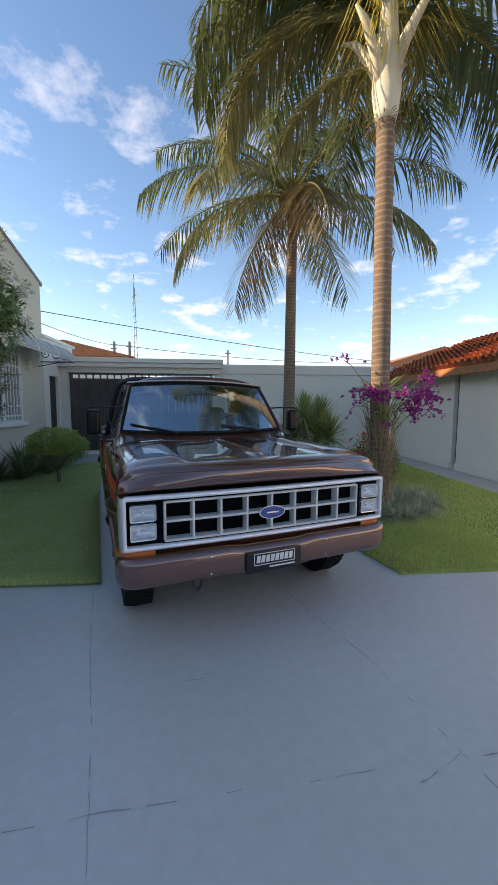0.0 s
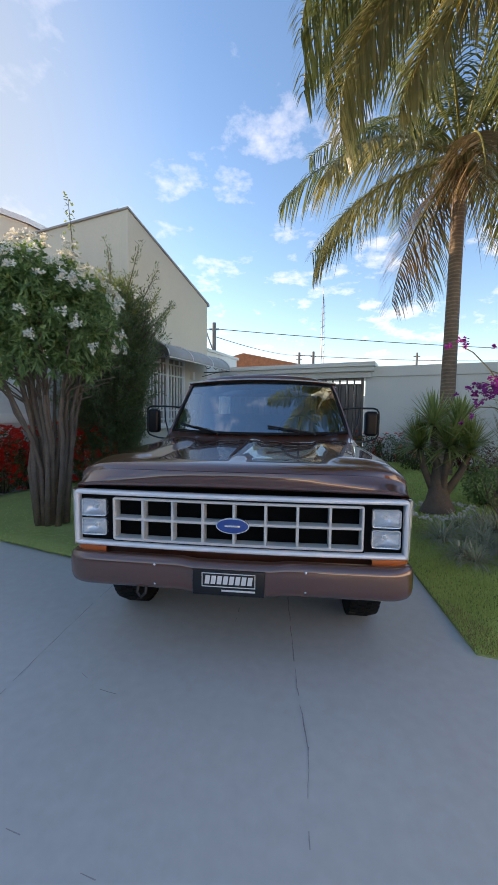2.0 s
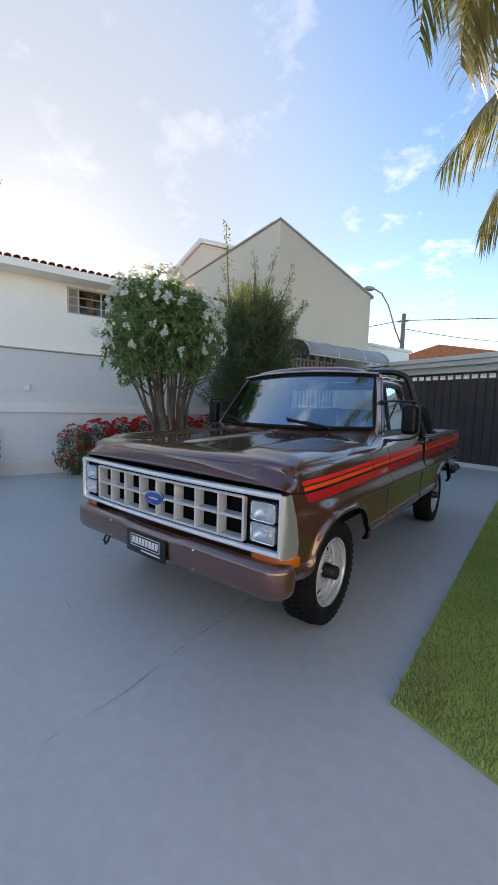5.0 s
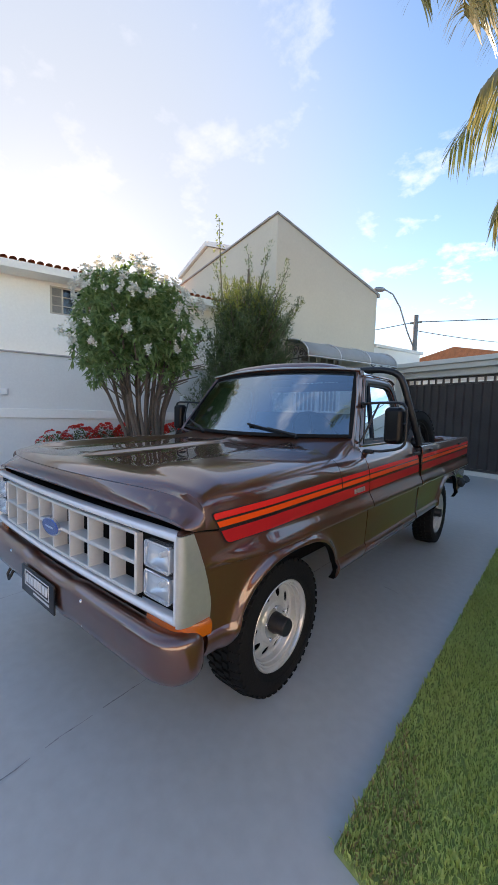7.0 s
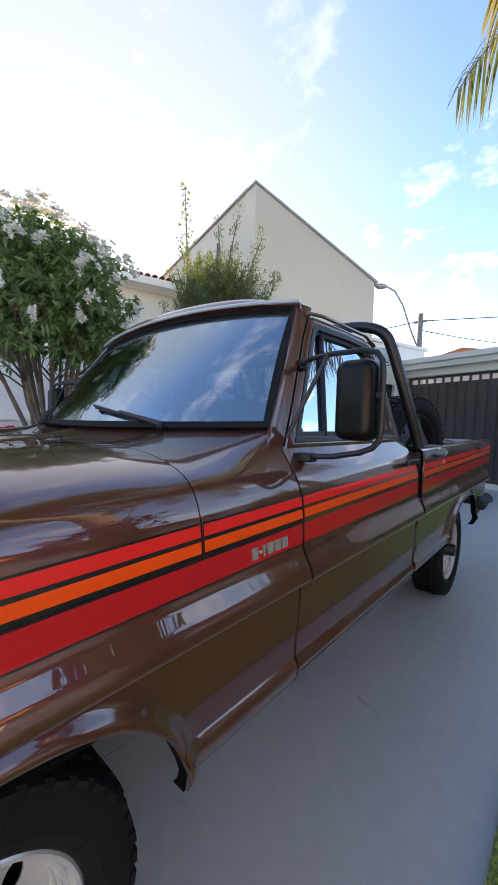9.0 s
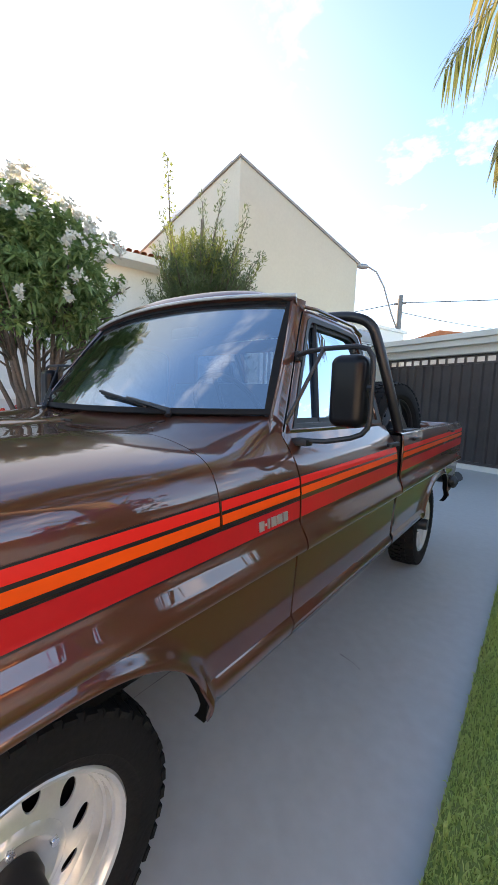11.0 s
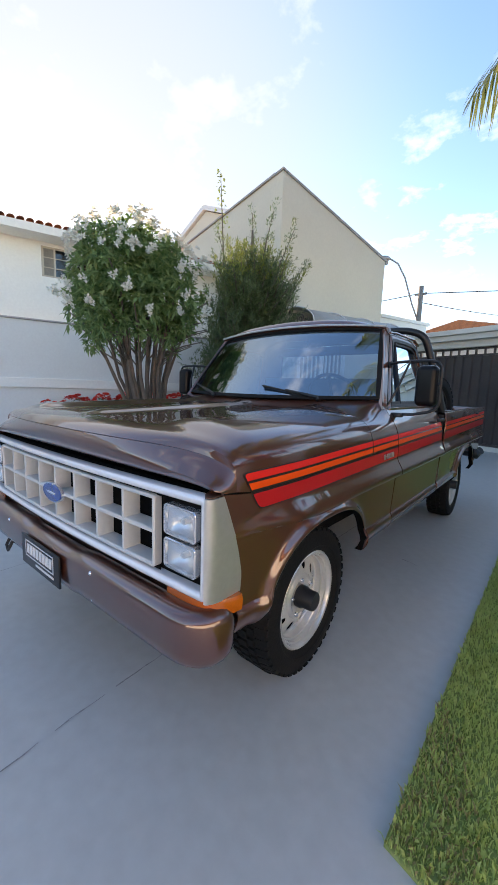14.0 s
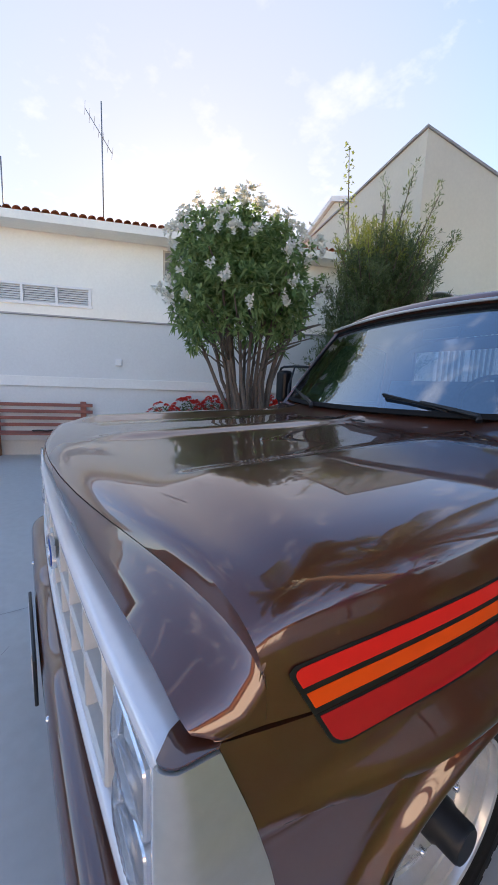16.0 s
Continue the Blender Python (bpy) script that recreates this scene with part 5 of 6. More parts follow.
# interior
bm = bmesh.new()
grid(bm, [[(w, 4.17 + 0.20 * (abs(w) / 0.8) ** 2.2, 1.185), (w, 4.50, 1.185), (w, 4.60, 1.15), (w, 4.61, 1.00), (w, 4.52, 0.92)] for w in spread(-0.79, 0.79, 15)])
dash = tp("dashboard", bm, M_SEAT, label="dark dashboard", thick=0.01)
bm = box(bmesh.new(), -0.72, 0.72, 4.78, 5.25, 0.82, 0.98, 0.05); tp("seat", bm, M_SEAT)
bm = bmesh.new(); prism(bm, [(5.20, 0.95), (5.32, 0.95), (5.38, 1.36), (5.30, 1.37)], -0.72, 0.72, "x"); tp("backrest", bm, M_SEAT)
# floor in the near-black that paints in the cab's inner shade
bm = box(bmesh.new(), -0.80, 0.80, 4.2, 5.4, 0.62, 0.66); tp("cab_floor", bm, M_VOID)
bm = bmesh.new()
C0, ax = Vector((0.38, 4.66, 1.20)), Vector((0, 0.85, 0.52)).normalized()
e1, e2 = Vector((1, 0, 0)), ax.cross(Vector((1, 0, 0)))
tube(bm, [C0 + 0.195 * (math.cos(a) * e1 + math.sin(a) * e2) for a in spread(0, 2 * math.pi, 33)], 0.012, 8, cap=False)
for a in (0.2, math.pi - 0.2, -math.pi / 2):
    tube(bm, [C0 - ax * 0.02, C0 + 0.19 * (math.cos(a) * e1 + math.sin(a) * e2)], 0.011, 6)
tube(bm, [C0 - ax * 0.04, C0 + ax * 0.02], 0.04, 12)
tube(bm, [C0, C0 - ax * 0.3], 0.02, 8)
tp("steering_wheel", bm, M_TRIM)
bm = box(bmesh.new(), -0.10, 0.10, 4.72, 4.735, 1.575, 1.63, 0.006); tp("rear_view_mirror", bm, M_TRIM)
# wipers
for w0, w1 in ((-0.34, -0.74), (0.50, 0.10)):
    bm = bmesh.new()
    a0, a1 = w0 / 0.825, w1 / 0.825
    p0, p1 = Vector(ws(a0, -0.02, 0.014)), Vector(ws(a1, 0.13, 0.022))
    q = p0.lerp(p1, 0.55)
    tube(bm, [p0 + Vector((0.01, -0.01, -0.006)), p0 + Vector((0, 0, 0.012)), q + Vector((0, -0.006, 0.01))], [0.013, 0.010, 0.006], 6)
    tube(bm, [p0.lerp(p1, 0.28), q + Vector((0, -0.004, 0.003)), p1], 0.006, 6)
    tube(bm, [Vector(ws(a0 + (a1 - a0) * t, 0.03 + 0.10 * t, 0.010)) for t in spread(0.22, 1.0, 8)], 0.006, 6)
    tp("wiper", bm, M_TRIM, label="black wiper")
# vent grille slits on the cowl
bm = bmesh.new()
for k in range(5):
    w = -0.10 + 0.05 * k
    box(bm, w - 0.02, w + 0.02, 4.05, 4.058, 1.158 + 0.0, 1.1635)
tp("cowl_vent", bm, M_TRIM)
# load bed
bm = bmesh.new()
box(bm, -0.90, 0.90, 5.45, 7.32, 0.70, 0.73)
box(bm, -0.94, 0.94, 5.44, 5.46, 0.60, 1.10)
tp("bed_floor", bm, M_TRIM, smooth=False)
bm = box(bmesh.new(), -0.94, 0.94, 7.30, 7.345, 0.60, 1.125, 0.01); tailgate = tp("tailgate", bm, M_BROWN)
bm = tube(bmesh.new(), [(-0.95, 7.50, 0.60), (-0.90, 7.53, 0.56), (0.90, 7.53, 0.56), (0.95, 7.50, 0.60)], 0.05, 10); tp("rear_bumper", bm, M_TRIM)
for s in (1, -1):
    bm = tube(bmesh.new(), [(s * 0.90, 7.16, 0.60), (s * 0.965, 7.13, 0.60), (s * 0.985, 7.12, 0.605)], [0.05, 0.058, 0.03], 14); tp("bed_hook", bm, M_TRIM, label="black round rear fitting")
    for y in (5.60, 6.75):
        bm = box(bmesh.new(), s * 0.972 - 0.010, s * 0.972 + 0.010, y, y + 0.085, 1.07, 1.087, 0.004); tp("tie_hook", bm, M_TRIM)
# roll bar
bm = bmesh.new()
R = 0.028
arc = [(0.89, 5.60, 1.02), (0.885, 5.57, 1.14), (0.82, 5.475, 1.45), (0.775, 5.44, 1.62), (0.74, 5.42, 1.70), (0.66, 5.41, 1.745), (0.50, 5.41, 1.765), (0, 5.41, 1.77)]
full = arc + [(-w, y, z) for w, y, z in arc[-2::-1]]
smooth_bar = []
for k in range(len(full) - 1):
    p0, p1, p2, p3 = (Vector(full[max(0, min(len(full) - 1, k + j))]) for j in (-1, 0, 1, 2))
    for t in (0, 0.25, 0.5, 0.75):
        smooth_bar.append(0.5 * (2 * p1 + (p2 - p0) * t + (2 * p0 - 5 * p1 + 4 * p2 - p3) * t * t + (3 * p1 - 3 * p2 + p3 - p0) * t ** 3))
tube(bm, smooth_bar + [Vector(full[-1])], R, 14)
rb = tp("roll_bar", bm, M_BLACK, label="black tubular roll bar behind the cab")
for s in (1, -1):
    bm = bmesh.new(); prism(bm, [(5.55, 1.125), (5.76, 1.125), (5.62, 1.21), (5.53, 1.30)], s * 0.885 - 0.006, s * 0.885 + 0.006, "x"); tp("roll_bar_gusset", bm, M_BLACK, rb)
    bm = box(bmesh.new(), s * 0.885 - 0.05, s * 0.885 + 0.05, 5.56, 5.84, 1.112, 1.128, 0.004); tp("roll_bar_foot", bm, M_BLACK, rb)

# ---- wheels ----
def lathe(bm, prof, n, mi=0):
    """Turns (x, r) pairs about the x axis."""
    grid(bm, [[(x, r * math.cos(a), r * math.sin(a)) for a in (2 * math.pi * k / n for k in range(n))] for x, r in prof], close=True, mi=mi)


def build_wheel(name, hub, rim_m=M_RIM):
    """A wheel about the origin, its outer face towards +x."""
    e = empty(name)
    tyre_p = [(-0.050, 0.222), (-0.068, 0.230), (-0.083, 0.268), (-0.078, 0.315), (-0.065, 0.338), (-0.04, 0.342), (0.06, 0.342), (0.095, 0.338), (0.108, 0.315), (0.113, 0.272), (0.1125, 0.258), (0.109, 0.254), (0.107, 0.244), (0.100, 0.231), (0.080, 0.222)]
    def wp(nm, bm, m, par, lab=""):
        bmesh.ops.remove_doubles(bm, verts=bm.verts[:], dist=0.0003)
        bmesh.ops.recalc_face_normals(bm, faces=bm.faces[:])
        for ed in bm.edges:
            if len(ed.link_faces) == 2 and ed.calc_face_angle(0) > radians(38):
                ed.smooth = False
        return link(nm, bm, m, par, lab)
    bm = bmesh.new(); lathe(bm, tyre_p, 56)
    tyre = wp("tyre", bm, M_RUBBER, e, "black all-terrain tyre")
    bm = bmesh.new()
    for k in range(44):
        a = 2 * math.pi * k / 44
        for x0, x1, da in ((0.055, 0.106, 0.0), (-0.076, -0.034, 0.5), (0.020, 0.05, 0.3), (-0.029, 0.015, 0.8)):
            aa = a + da * 2 * math.pi / 44
            vs = []
            for r in (0.336, 0.352 if abs(x0 + x1) < 0.12 else 0.348):
                for x in (x0, x1):
                    for t in (-0.042, 0.042):
                        rr = r - (0.012 if abs(x) > 0.1 else 0)
                        vs.append(bm.verts.new((x, rr * math.cos(aa + t), rr * math.sin(aa + t))))
            for f in ((0, 2, 3, 1), (4, 5, 7, 6), (0, 1, 5, 4), (2, 6, 7, 3), (0, 4, 6, 2), (1, 3, 7, 5)):
                bm.faces.new([vs[i] for i in f])
    tagged(wp("tread", bm, M_RUBBER, tyre), kind="stuff")
    # rim
    bm = bmesh.new()
    lathe(bm, [(x, r * 0.960) for x, r in ((0.070, 0.236), (0.094, 0.239), (0.099, 0.233), (0.096, 0.224), (0.088, 0.219), (0.080, 0.217), (0.077, 0.210), (0.058, 0.208), (0.054, 0.202), (0.030, 0.200), (0.026, 0.197))], 60)
    lathe(bm, [(0.050, 0.107), (0.056, 0.100), (0.059, 0.085), (0.050, 0.070), (0.048, 0.045)], 60)
    N, K = 10, 24
    for i in range(N):
        a0 = 2 * math.pi * i / N
        hole, bound, deep = [], [], []
        for k in range(K):
            t = 2 * math.pi * k / K
            dr, dt = math.cos(t), math.sin(t)
            r, a = 0.148 + 0.0245 * dr, 0.0190 * dt / 0.148
            hole.append((r, a0 + a))
            sc = 1 / max(abs(dr), abs(dt))
            bound.append((0.149 + 0.042 * dr * sc, a0 + math.pi / N * dt * sc))
        def P(r, a, x):
            return bm.verts.new((x, r * math.cos(a), r * math.sin(a)))
        face = lambda r: 0.050 - 0.024 * sm(0.107, 0.190, r)
        vo = [P(r, a, face(r)) for r, a in bound]
        vh = [P(r, a, face(r) - 0.002) for r, a in hole]
        vd = [P(0.148 + (r - 0.148) * 0.95, a, face(r) - 0.006) for r, a in hole]
        for k in range(K):
            j = (k + 1) % K
            f = bm.faces.new((vo[k], vo[j], vh[j], vh[k])); f.smooth = True
            f = bm.faces.new((vh[k], vh[j], vd[j], vd[k])); f.smooth = True
    rim = wp("rim", bm, rim_m, e, "silver steel wheel with ten oval holes" if rim_m is M_RIM else "dark steel wheel")
    # flat near-black disc stands for the shade behind the rim's holes
    bm = bmesh.new(); lathe(bm, [(0.006, 0.0001), (0.006, 0.200)], 40); wp("rim_shade_disc", bm, M_VOID, rim)
    bm = bmesh.new()
    if hub == "long":
        lathe(bm, [(0.05, 0.052), (0.075, 0.052), (0.085, 0.046), (0.125, 0.045), (0.132, 0.040), (0.133, 0.0001)], 28)
    else:
        lathe(bm, [(0.05, 0.060), (0.075, 0.058), (0.09, 0.045), (0.10, 0.03), (0.102, 0.0001)], 28)
    wp("hub", bm, M_TRIM, rim, "black wheel hub")
    for k in range(5):
        a = 2 * math.pi * (k + 0.3) / 5
        bm = bmesh.new(); tube(bm, [(0.050, 0.083 * math.cos(a), 0.083 * math.sin(a)), (0.068, 0.083 * math.cos(a), 0.083 * math.sin(a))], 0.009, 6)
        wp("wheel_nut", bm, M_CHROME, rim)
    return e


wf = build_wheel("wheel", "long")
wf.parent, wf.matrix_basis = truck, pose(0.772, 3.577 - 5, 0.334) @ Matrix.Diagonal((1, 0.955, 0.955, 1))
wr = copy_thing(wf, pose(0.772, 6.505 - 5, 0.334, 40))
wl = copy_thing(wf, pose(-0.772, 3.577 - 5, 0.334, 25, 0, 180))
wl2 = copy_thing(wf, pose(-0.772, 6.505 - 5, 0.334, 10, 0, 180))
spare = build_wheel("spare_wheel", "short", M_TRIM)
spare.matrix_basis = pose(2.03 + 0.64, 6.10, 1.085, 20, 0, -12)
tagged(spare, "spare wheel standing in the load bed behind the roll bar", "wheel")

# ---- plants ----
M_STEMBARK = mat("dark_stem_bark", (0.17, 0.125, 0.095), 0.9, vary=0.3, scale=8, fine=60, bump=0.7, bump_scale=45)
M_BARK = mat("grey_bark", (0.16, 0.125, 0.095), 0.9, vary=0.3, scale=8, fine=60, bump=0.7, bump_scale=45)
M_PALMBARK = mat("ringed_palm_bark", (0.26, 0.185, 0.125), 0.85, colour2=(0.14, 0.105, 0.078), scale=7, fine=45, bump=0.5, bump_scale=50)
_t = M_PALMBARK.node_tree
_w = _t.nodes.new("ShaderNodeTexWave"); _w.bands_direction = "Z"
_w.inputs["Scale"].default_value, _w.inputs["Distortion"].default_value, _w.inputs["Detail"].default_value, _w.inputs["Detail Scale"].default_value = 4.2, 3.4, 4, 1.2
_c = [n for n in _t.nodes if n.bl_idname == "ShaderNodeTexCoord"][0]
_t.links.new(_c.outputs["Object"], _w.inputs["Vector"])
_m = _t.nodes.new("ShaderNodeMapRange"); _m.inputs["From Min"].default_value = 0.62; _m.inputs["To Min"].default_value, _m.inputs["To Max"].default_value = 0.88, 1.42
_t.links.new(_w.outputs["Fac"], _m.inputs["Value"])
_s = _t.nodes.new("ShaderNodeVectorMath"); _s.operation = "SCALE"
_b = _t.nodes["Principled BSDF"]
_t.links.new(_b.inputs["Base Color"].links[0].from_socket, _s.inputs[0]); _t.links.new(_m.outputs[0], _s.inputs["Scale"])
_t.links.new(_s.outputs[0], _b.inputs["Base Color"])
M_PALMLEAF = leafmat("palm_leaflets", (0.055, 0.085, 0.030), (0.23, 0.27, 0.105), 0.42, 0.25)
M_PALMOLD = leafmat("ageing_palm_leaflets", (0.12, 0.12, 0.045), (0.36, 0.35, 0.15), 0.4, 0.30)
M_PALMDRY = leafmat("dry_palm_leaflets", (0.13, 0.085, 0.035), (0.36, 0.25, 0.11), 0.3, 0.5)
M_RACHIS = mat("palm_rib", (0.26, 0.25, 0.07), 0.5, vary=0.2)
M_SHAFT = mat("pale_crownshaft", (0.62, 0.60, 0.47), 0.55, vary=0.1, scale=4)
M_FLOWERSTALK = leafmat("yellow_palm_flowers", (0.30, 0.24, 0.03), (0.55, 0.45, 0.10), 0.3, 0.6)
M_GREEN = leafmat("broad_leaves", (0.095, 0.185, 0.06), (0.34, 0.47, 0.19), 0.44, 0.23)
M_NEEDLE = leafmat("dark_needles", (0.062, 0.10, 0.05), (0.225, 0.29, 0.12), 0.40, 0.35, 1.2)
M_NEEDLETOP = leafmat("young_needles", (0.15, 0.19, 0.035), (0.38, 0.42, 0.11), 0.4, 0.45)
M_PETALW = leafmat("white_petals", (0.76, 0.74, 0.64), (0.88, 0.86, 0.76), 0.3, 0.5)
M_PETALR = leafmat("red_florets", (0.60, 0.016, 0.012), (0.88, 0.06, 0.03), 0.25, 0.5)
M_PETALP = leafmat("purple_petals", (0.22, 0.012, 0.16), (0.48, 0.05, 0.40), 0.3, 0.5)
M_HEDGE = leafmat("hedge_leaves", (0.045, 0.075, 0.02), (0.15, 0.18, 0.05), 0.3, 0.7)
M_REDLEAF = leafmat("bronze_red_leaves", (0.06, 0.012, 0.012), (0.20, 0.035, 0.03), 0.25, 0.4)
M_SPIKE = leafmat("yucca_leaves", (0.12, 0.18, 0.045), (0.42, 0.50, 0.18), 0.35, 0.35)
M_LIRIOPE = leafmat("silvery_edging_leaves", (0.20, 0.25, 0.13), (0.66, 0.68, 0.52), 0.35, 0.4)
M_STRAW = leafmat("dry_stems", (0.20, 0.16, 0.09), (0.42, 0.35, 0.21), 0.25, 0.7)


class Leaves:
    """Collects folded leaves, each an island of its own."""

    def __init__(self, seed):
        self.v, self.f, self.r = [], [], np.random.default_rng(seed)

    def leaf(self, p, d, length, width, droop=0.0, fold=0.25):
        r = self.r
        d = np.asarray(d, float); d = d / (np.linalg.norm(d) + 1e-9)
        side = np.cross(d, (0, 0, 1.0) if abs(d[2]) < 0.95 else (1.0, 0, 0)); side = side / np.linalg.norm(side)
        ang = r.uniform(-0.6, 0.6)
        upv = np.cross(side, d)
        side = side * math.cos(ang) + upv * math.sin(ang)
        p = np.asarray(p, float)
        m = p + d * length * 0.5 + np.array((0, 0, -droop * length * 0.22))
        t = p + d * length + np.array((0, 0, -droop * length))
        n = np.cross(d, side) * width * fold
        k = len(self.v)
        self.v += [tuple(p), tuple(m + side * width / 2 + n), tuple(t), tuple(m - side * width / 2 + n), tuple(m)]
        self.f += [(k, k + 1, k + 4), (k + 1, k + 2, k + 4), (k + 2, k + 3, k + 4), (k + 3, k, k + 4)]

    def blade(self, p, d, length, width, droop, segs=4):
        """A long narrow leaf that arches over."""
        p = np.asarray(p, float); d = np.asarray(d, float); d = d / np.linalg.norm(d)
        side = np.cross(d, (0, 0, 1.0)); side = side / (np.linalg.norm(side) + 1e-9)
        k = len(self.v)
        for i in range(segs + 1):
            t = i / segs
            c = p + d * length * t + np.array((0, 0, -droop * length * t * t))
            w = width * (0.55 + 1.2 * t) * (1 - t) ** 0.8 if i else width * 0.55
            w = max(w, 0.0008)
            self.v += [tuple(c - side * w / 2), tuple(c + side * w / 2)]
        for i in range(segs):
            a = k + 2 * i
            self.f.append((a, a + 1, a + 3, a + 2))

    def make(self, name, material, parent=None, label=""):
        me = bpy.data.meshes.new(name)
        me.from_pydata(self.v, [], self.f)
        me.materials.append(material)
        ob = new(name, me)
        if parent is not None:
            ob.parent = parent
        if label:
            ob["label"] = label
        return ob


def unit(r):
    v = r.normal(size=3)
    return v / np.linalg.norm(v)


def palm_trunk(p, top, r0, r1, lean, parent, ring_gap):
    bm = bmesh.new()
    n = int(top / ring_gap)
    pts, rs = [], []
    for i in range(n + 1):
        t = i / n
        for a, k in ((0.0, 1.018), (0.72, 1.0)):
            tt = min(1, (i + a) / n)
            pts.append((p[0] + lean[0] * tt, p[1] + lean[1] * tt, p[2] + (top - p[2]) * tt))
            base = r0 + (r1 - r0) * min(1, tt * 1.6) + 0.03 * math.exp(-tt * 22)
            rs.append(base * k)
    tube(bm, pts[:-1], rs[:-1], 16)
    return link("trunk", bm, M_PALMBARK, parent, "ringed grey-brown palm trunk", True)


def frond(p, az, el, length, sag, r, parent, material, leaf_len=0.62, n=46, twist=0.0):
    """One feather leaf: an arching rib with two rows of hanging leaflets."""
    a = radians(az)
    h = np.array((math.sin(a), math.cos(a), 0.0))
    pts = []
    for i in range(n + 1):
        t = i / n
        e = radians(el) - sag * t ** 1.35
        if i == 0:
            c = np.array(p, float)
        else:
            c = c + (h * math.cos(e) + np.array((0, 0, math.sin(e)))) * length / n
        pts.append(c.copy())
    bm = tube(bmesh.new(), [Vector(q) for q in pts[::3]], [0.028 * (1 - 0.9 * i / len(pts[::3])) + 0.003 for i in range(len(pts[::3]))], 5)
    fr = link("frond", bm, M_RACHIS, parent)
    L = Leaves(int(r.integers(1 << 30)))
    side = np.cross(h, (0, 0, 1.0))
    for i in range(4, n + 1):
        t = i / n
        d = pts[i] - pts[i - 1]; d = d / np.linalg.norm(d)
        ll = leaf_len * (math.sin(math.pi * (0.13 + 0.80 * t)) ** 0.7) * r.uniform(0.85, 1.12)
        for s in (-1, 1):
            for _ in range(2):
                dirn = side * s * r.uniform(0.65, 1.0) + d * r.uniform(0.35, 0.75) + np.array((0, 0, r.uniform(-0.25, 0.12)))
                L.blade(pts[i] + d * r.uniform(-0.03, 0.03), dirn, ll, 0.042, r.uniform(0.55, 1.05), 4)
    L.make("foliage", material, fr)
    return fr


rng = np.random.default_rng(11)
palm = tagged(empty("coconut_palm", pose(5.57, 9.14, 0)), "tall coconut palm with drooping feather leaves", "tree")
palm_trunk((0, 0, 0.1), 6.55, 0.155, 0.125, (0.05, 0.05), palm, 0.11)
for i in range(27):
    az = 137.5 * i + rng.uniform(-12, 12)
    el = 84 - 4.0 * i + rng.uniform(-6, 6)
    old = i > 18
    frond((0.05 + 0.10 * math.sin(radians(az)), 0.05 + 0.10 * math.cos(radians(az)), 6.50 + 0.014 * (22 - i)), az, max(-26, el), rng.uniform(3.7, 4.2) - 0.02 * i, rng.uniform(1.15, 1.6) - 0.014 * i, rng, palm, M_PALMDRY if i > 24 else (M_PALMOLD if old else M_PALMLEAF), 0.84, 42)
L = Leaves(3)
for i in range(150):
    a = rng.uniform(0, 2 * math.pi)
    L.blade((0.05 + 0.1 * math.cos(a), 0.05 + 0.1 * math.sin(a), 6.5 + rng.uniform(-0.45, 0.2)), (math.cos(a), math.sin(a), rng.uniform(-0.8, 0.6)), rng.uniform(0.4, 1.0), 0.03, rng.uniform(0.4, 1.3))
L.make("dry_fibre", M_PALMDRY, palm, "dry brown fibre under the crown")
bm = bmesh.new()
for i in range(9):
    a = i * 0.7
    bmesh.ops.create_icosphere(bm, subdivisions=2, radius=0.10, matrix=pose(0.24 * math.cos(a), 0.24 * math.sin(a), 6.28 + 0.12 * math.sin(i * 2.1)) @ Matrix.Diagonal((1, 1, 1.25, 1)))
link("coconuts", bm, M_PALMOLD, palm, "green-brown coconuts", True)["kind"] = "stuff"

royal = tagged(empty("royal_palm", pose(4.52, 4.68, 0)), "palm with a ringed trunk and pale crownshaft", "tree")
palm_trunk((0, 0, 0.1), 4.93, 0.130, 0.108, (-0.13, -0.02), royal, 0.075)
bm = bmesh.new()
tube(bm, [(-0.13, -0.02, 4.90), (-0.13, -0.02, 5.0), (-0.135, -0.02, 5.25), (-0.14, -0.02, 5.6), (-0.14, -0.02, 5.95), (-0.14, -0.02, 6.25)], [0.120, 0.140, 0.175, 0.150, 0.115, 0.085], 18)
link("crownshaft", bm, M_SHAFT, royal, "smooth cream-white crownshaft", True)
for a, z in ((0.4, 5.5), (2.2, 5.65), (3.3, 5.55), (5.2, 5.7)):
    bm = tube(bmesh.new(), [(-0.14 + 0.10 * math.cos(a), -0.02 + 0.10 * math.sin(a), z - 0.3), (-0.14 + 0.20 * math.cos(a), -0.02 + 0.20 * math.sin(a), z), (-0.14 + 0.40 * math.cos(a), -0.02 + 0.40 * math.sin(a), z + 0.28), (-0.14 + 0.55 * math.cos(a), -0.02 + 0.55 * math.sin(a), z + 0.36)], [0.05, 0.07, 0.045, 0.015], 10)
    link("leaf_base", bm, M_SHAFT, royal, "cream leaf base that splits off", True)
L = Leaves(21)
for i in range(70):
    a = rng.uniform(0, 2 * math.pi)
    L.blade((-0.13 + 0.14 * math.cos(a), -0.02 + 0.14 * math.sin(a), 4.93 + rng.uniform(-0.1, 0.05)), (math.cos(a), math.sin(a), rng.uniform(-0.6, 0.3)), rng.uniform(0.06, 0.16), 0.02, 0.6, 2)
L.make("scar_fibre", M_PALMDRY, royal, "brown fibre ring below the crownshaft")
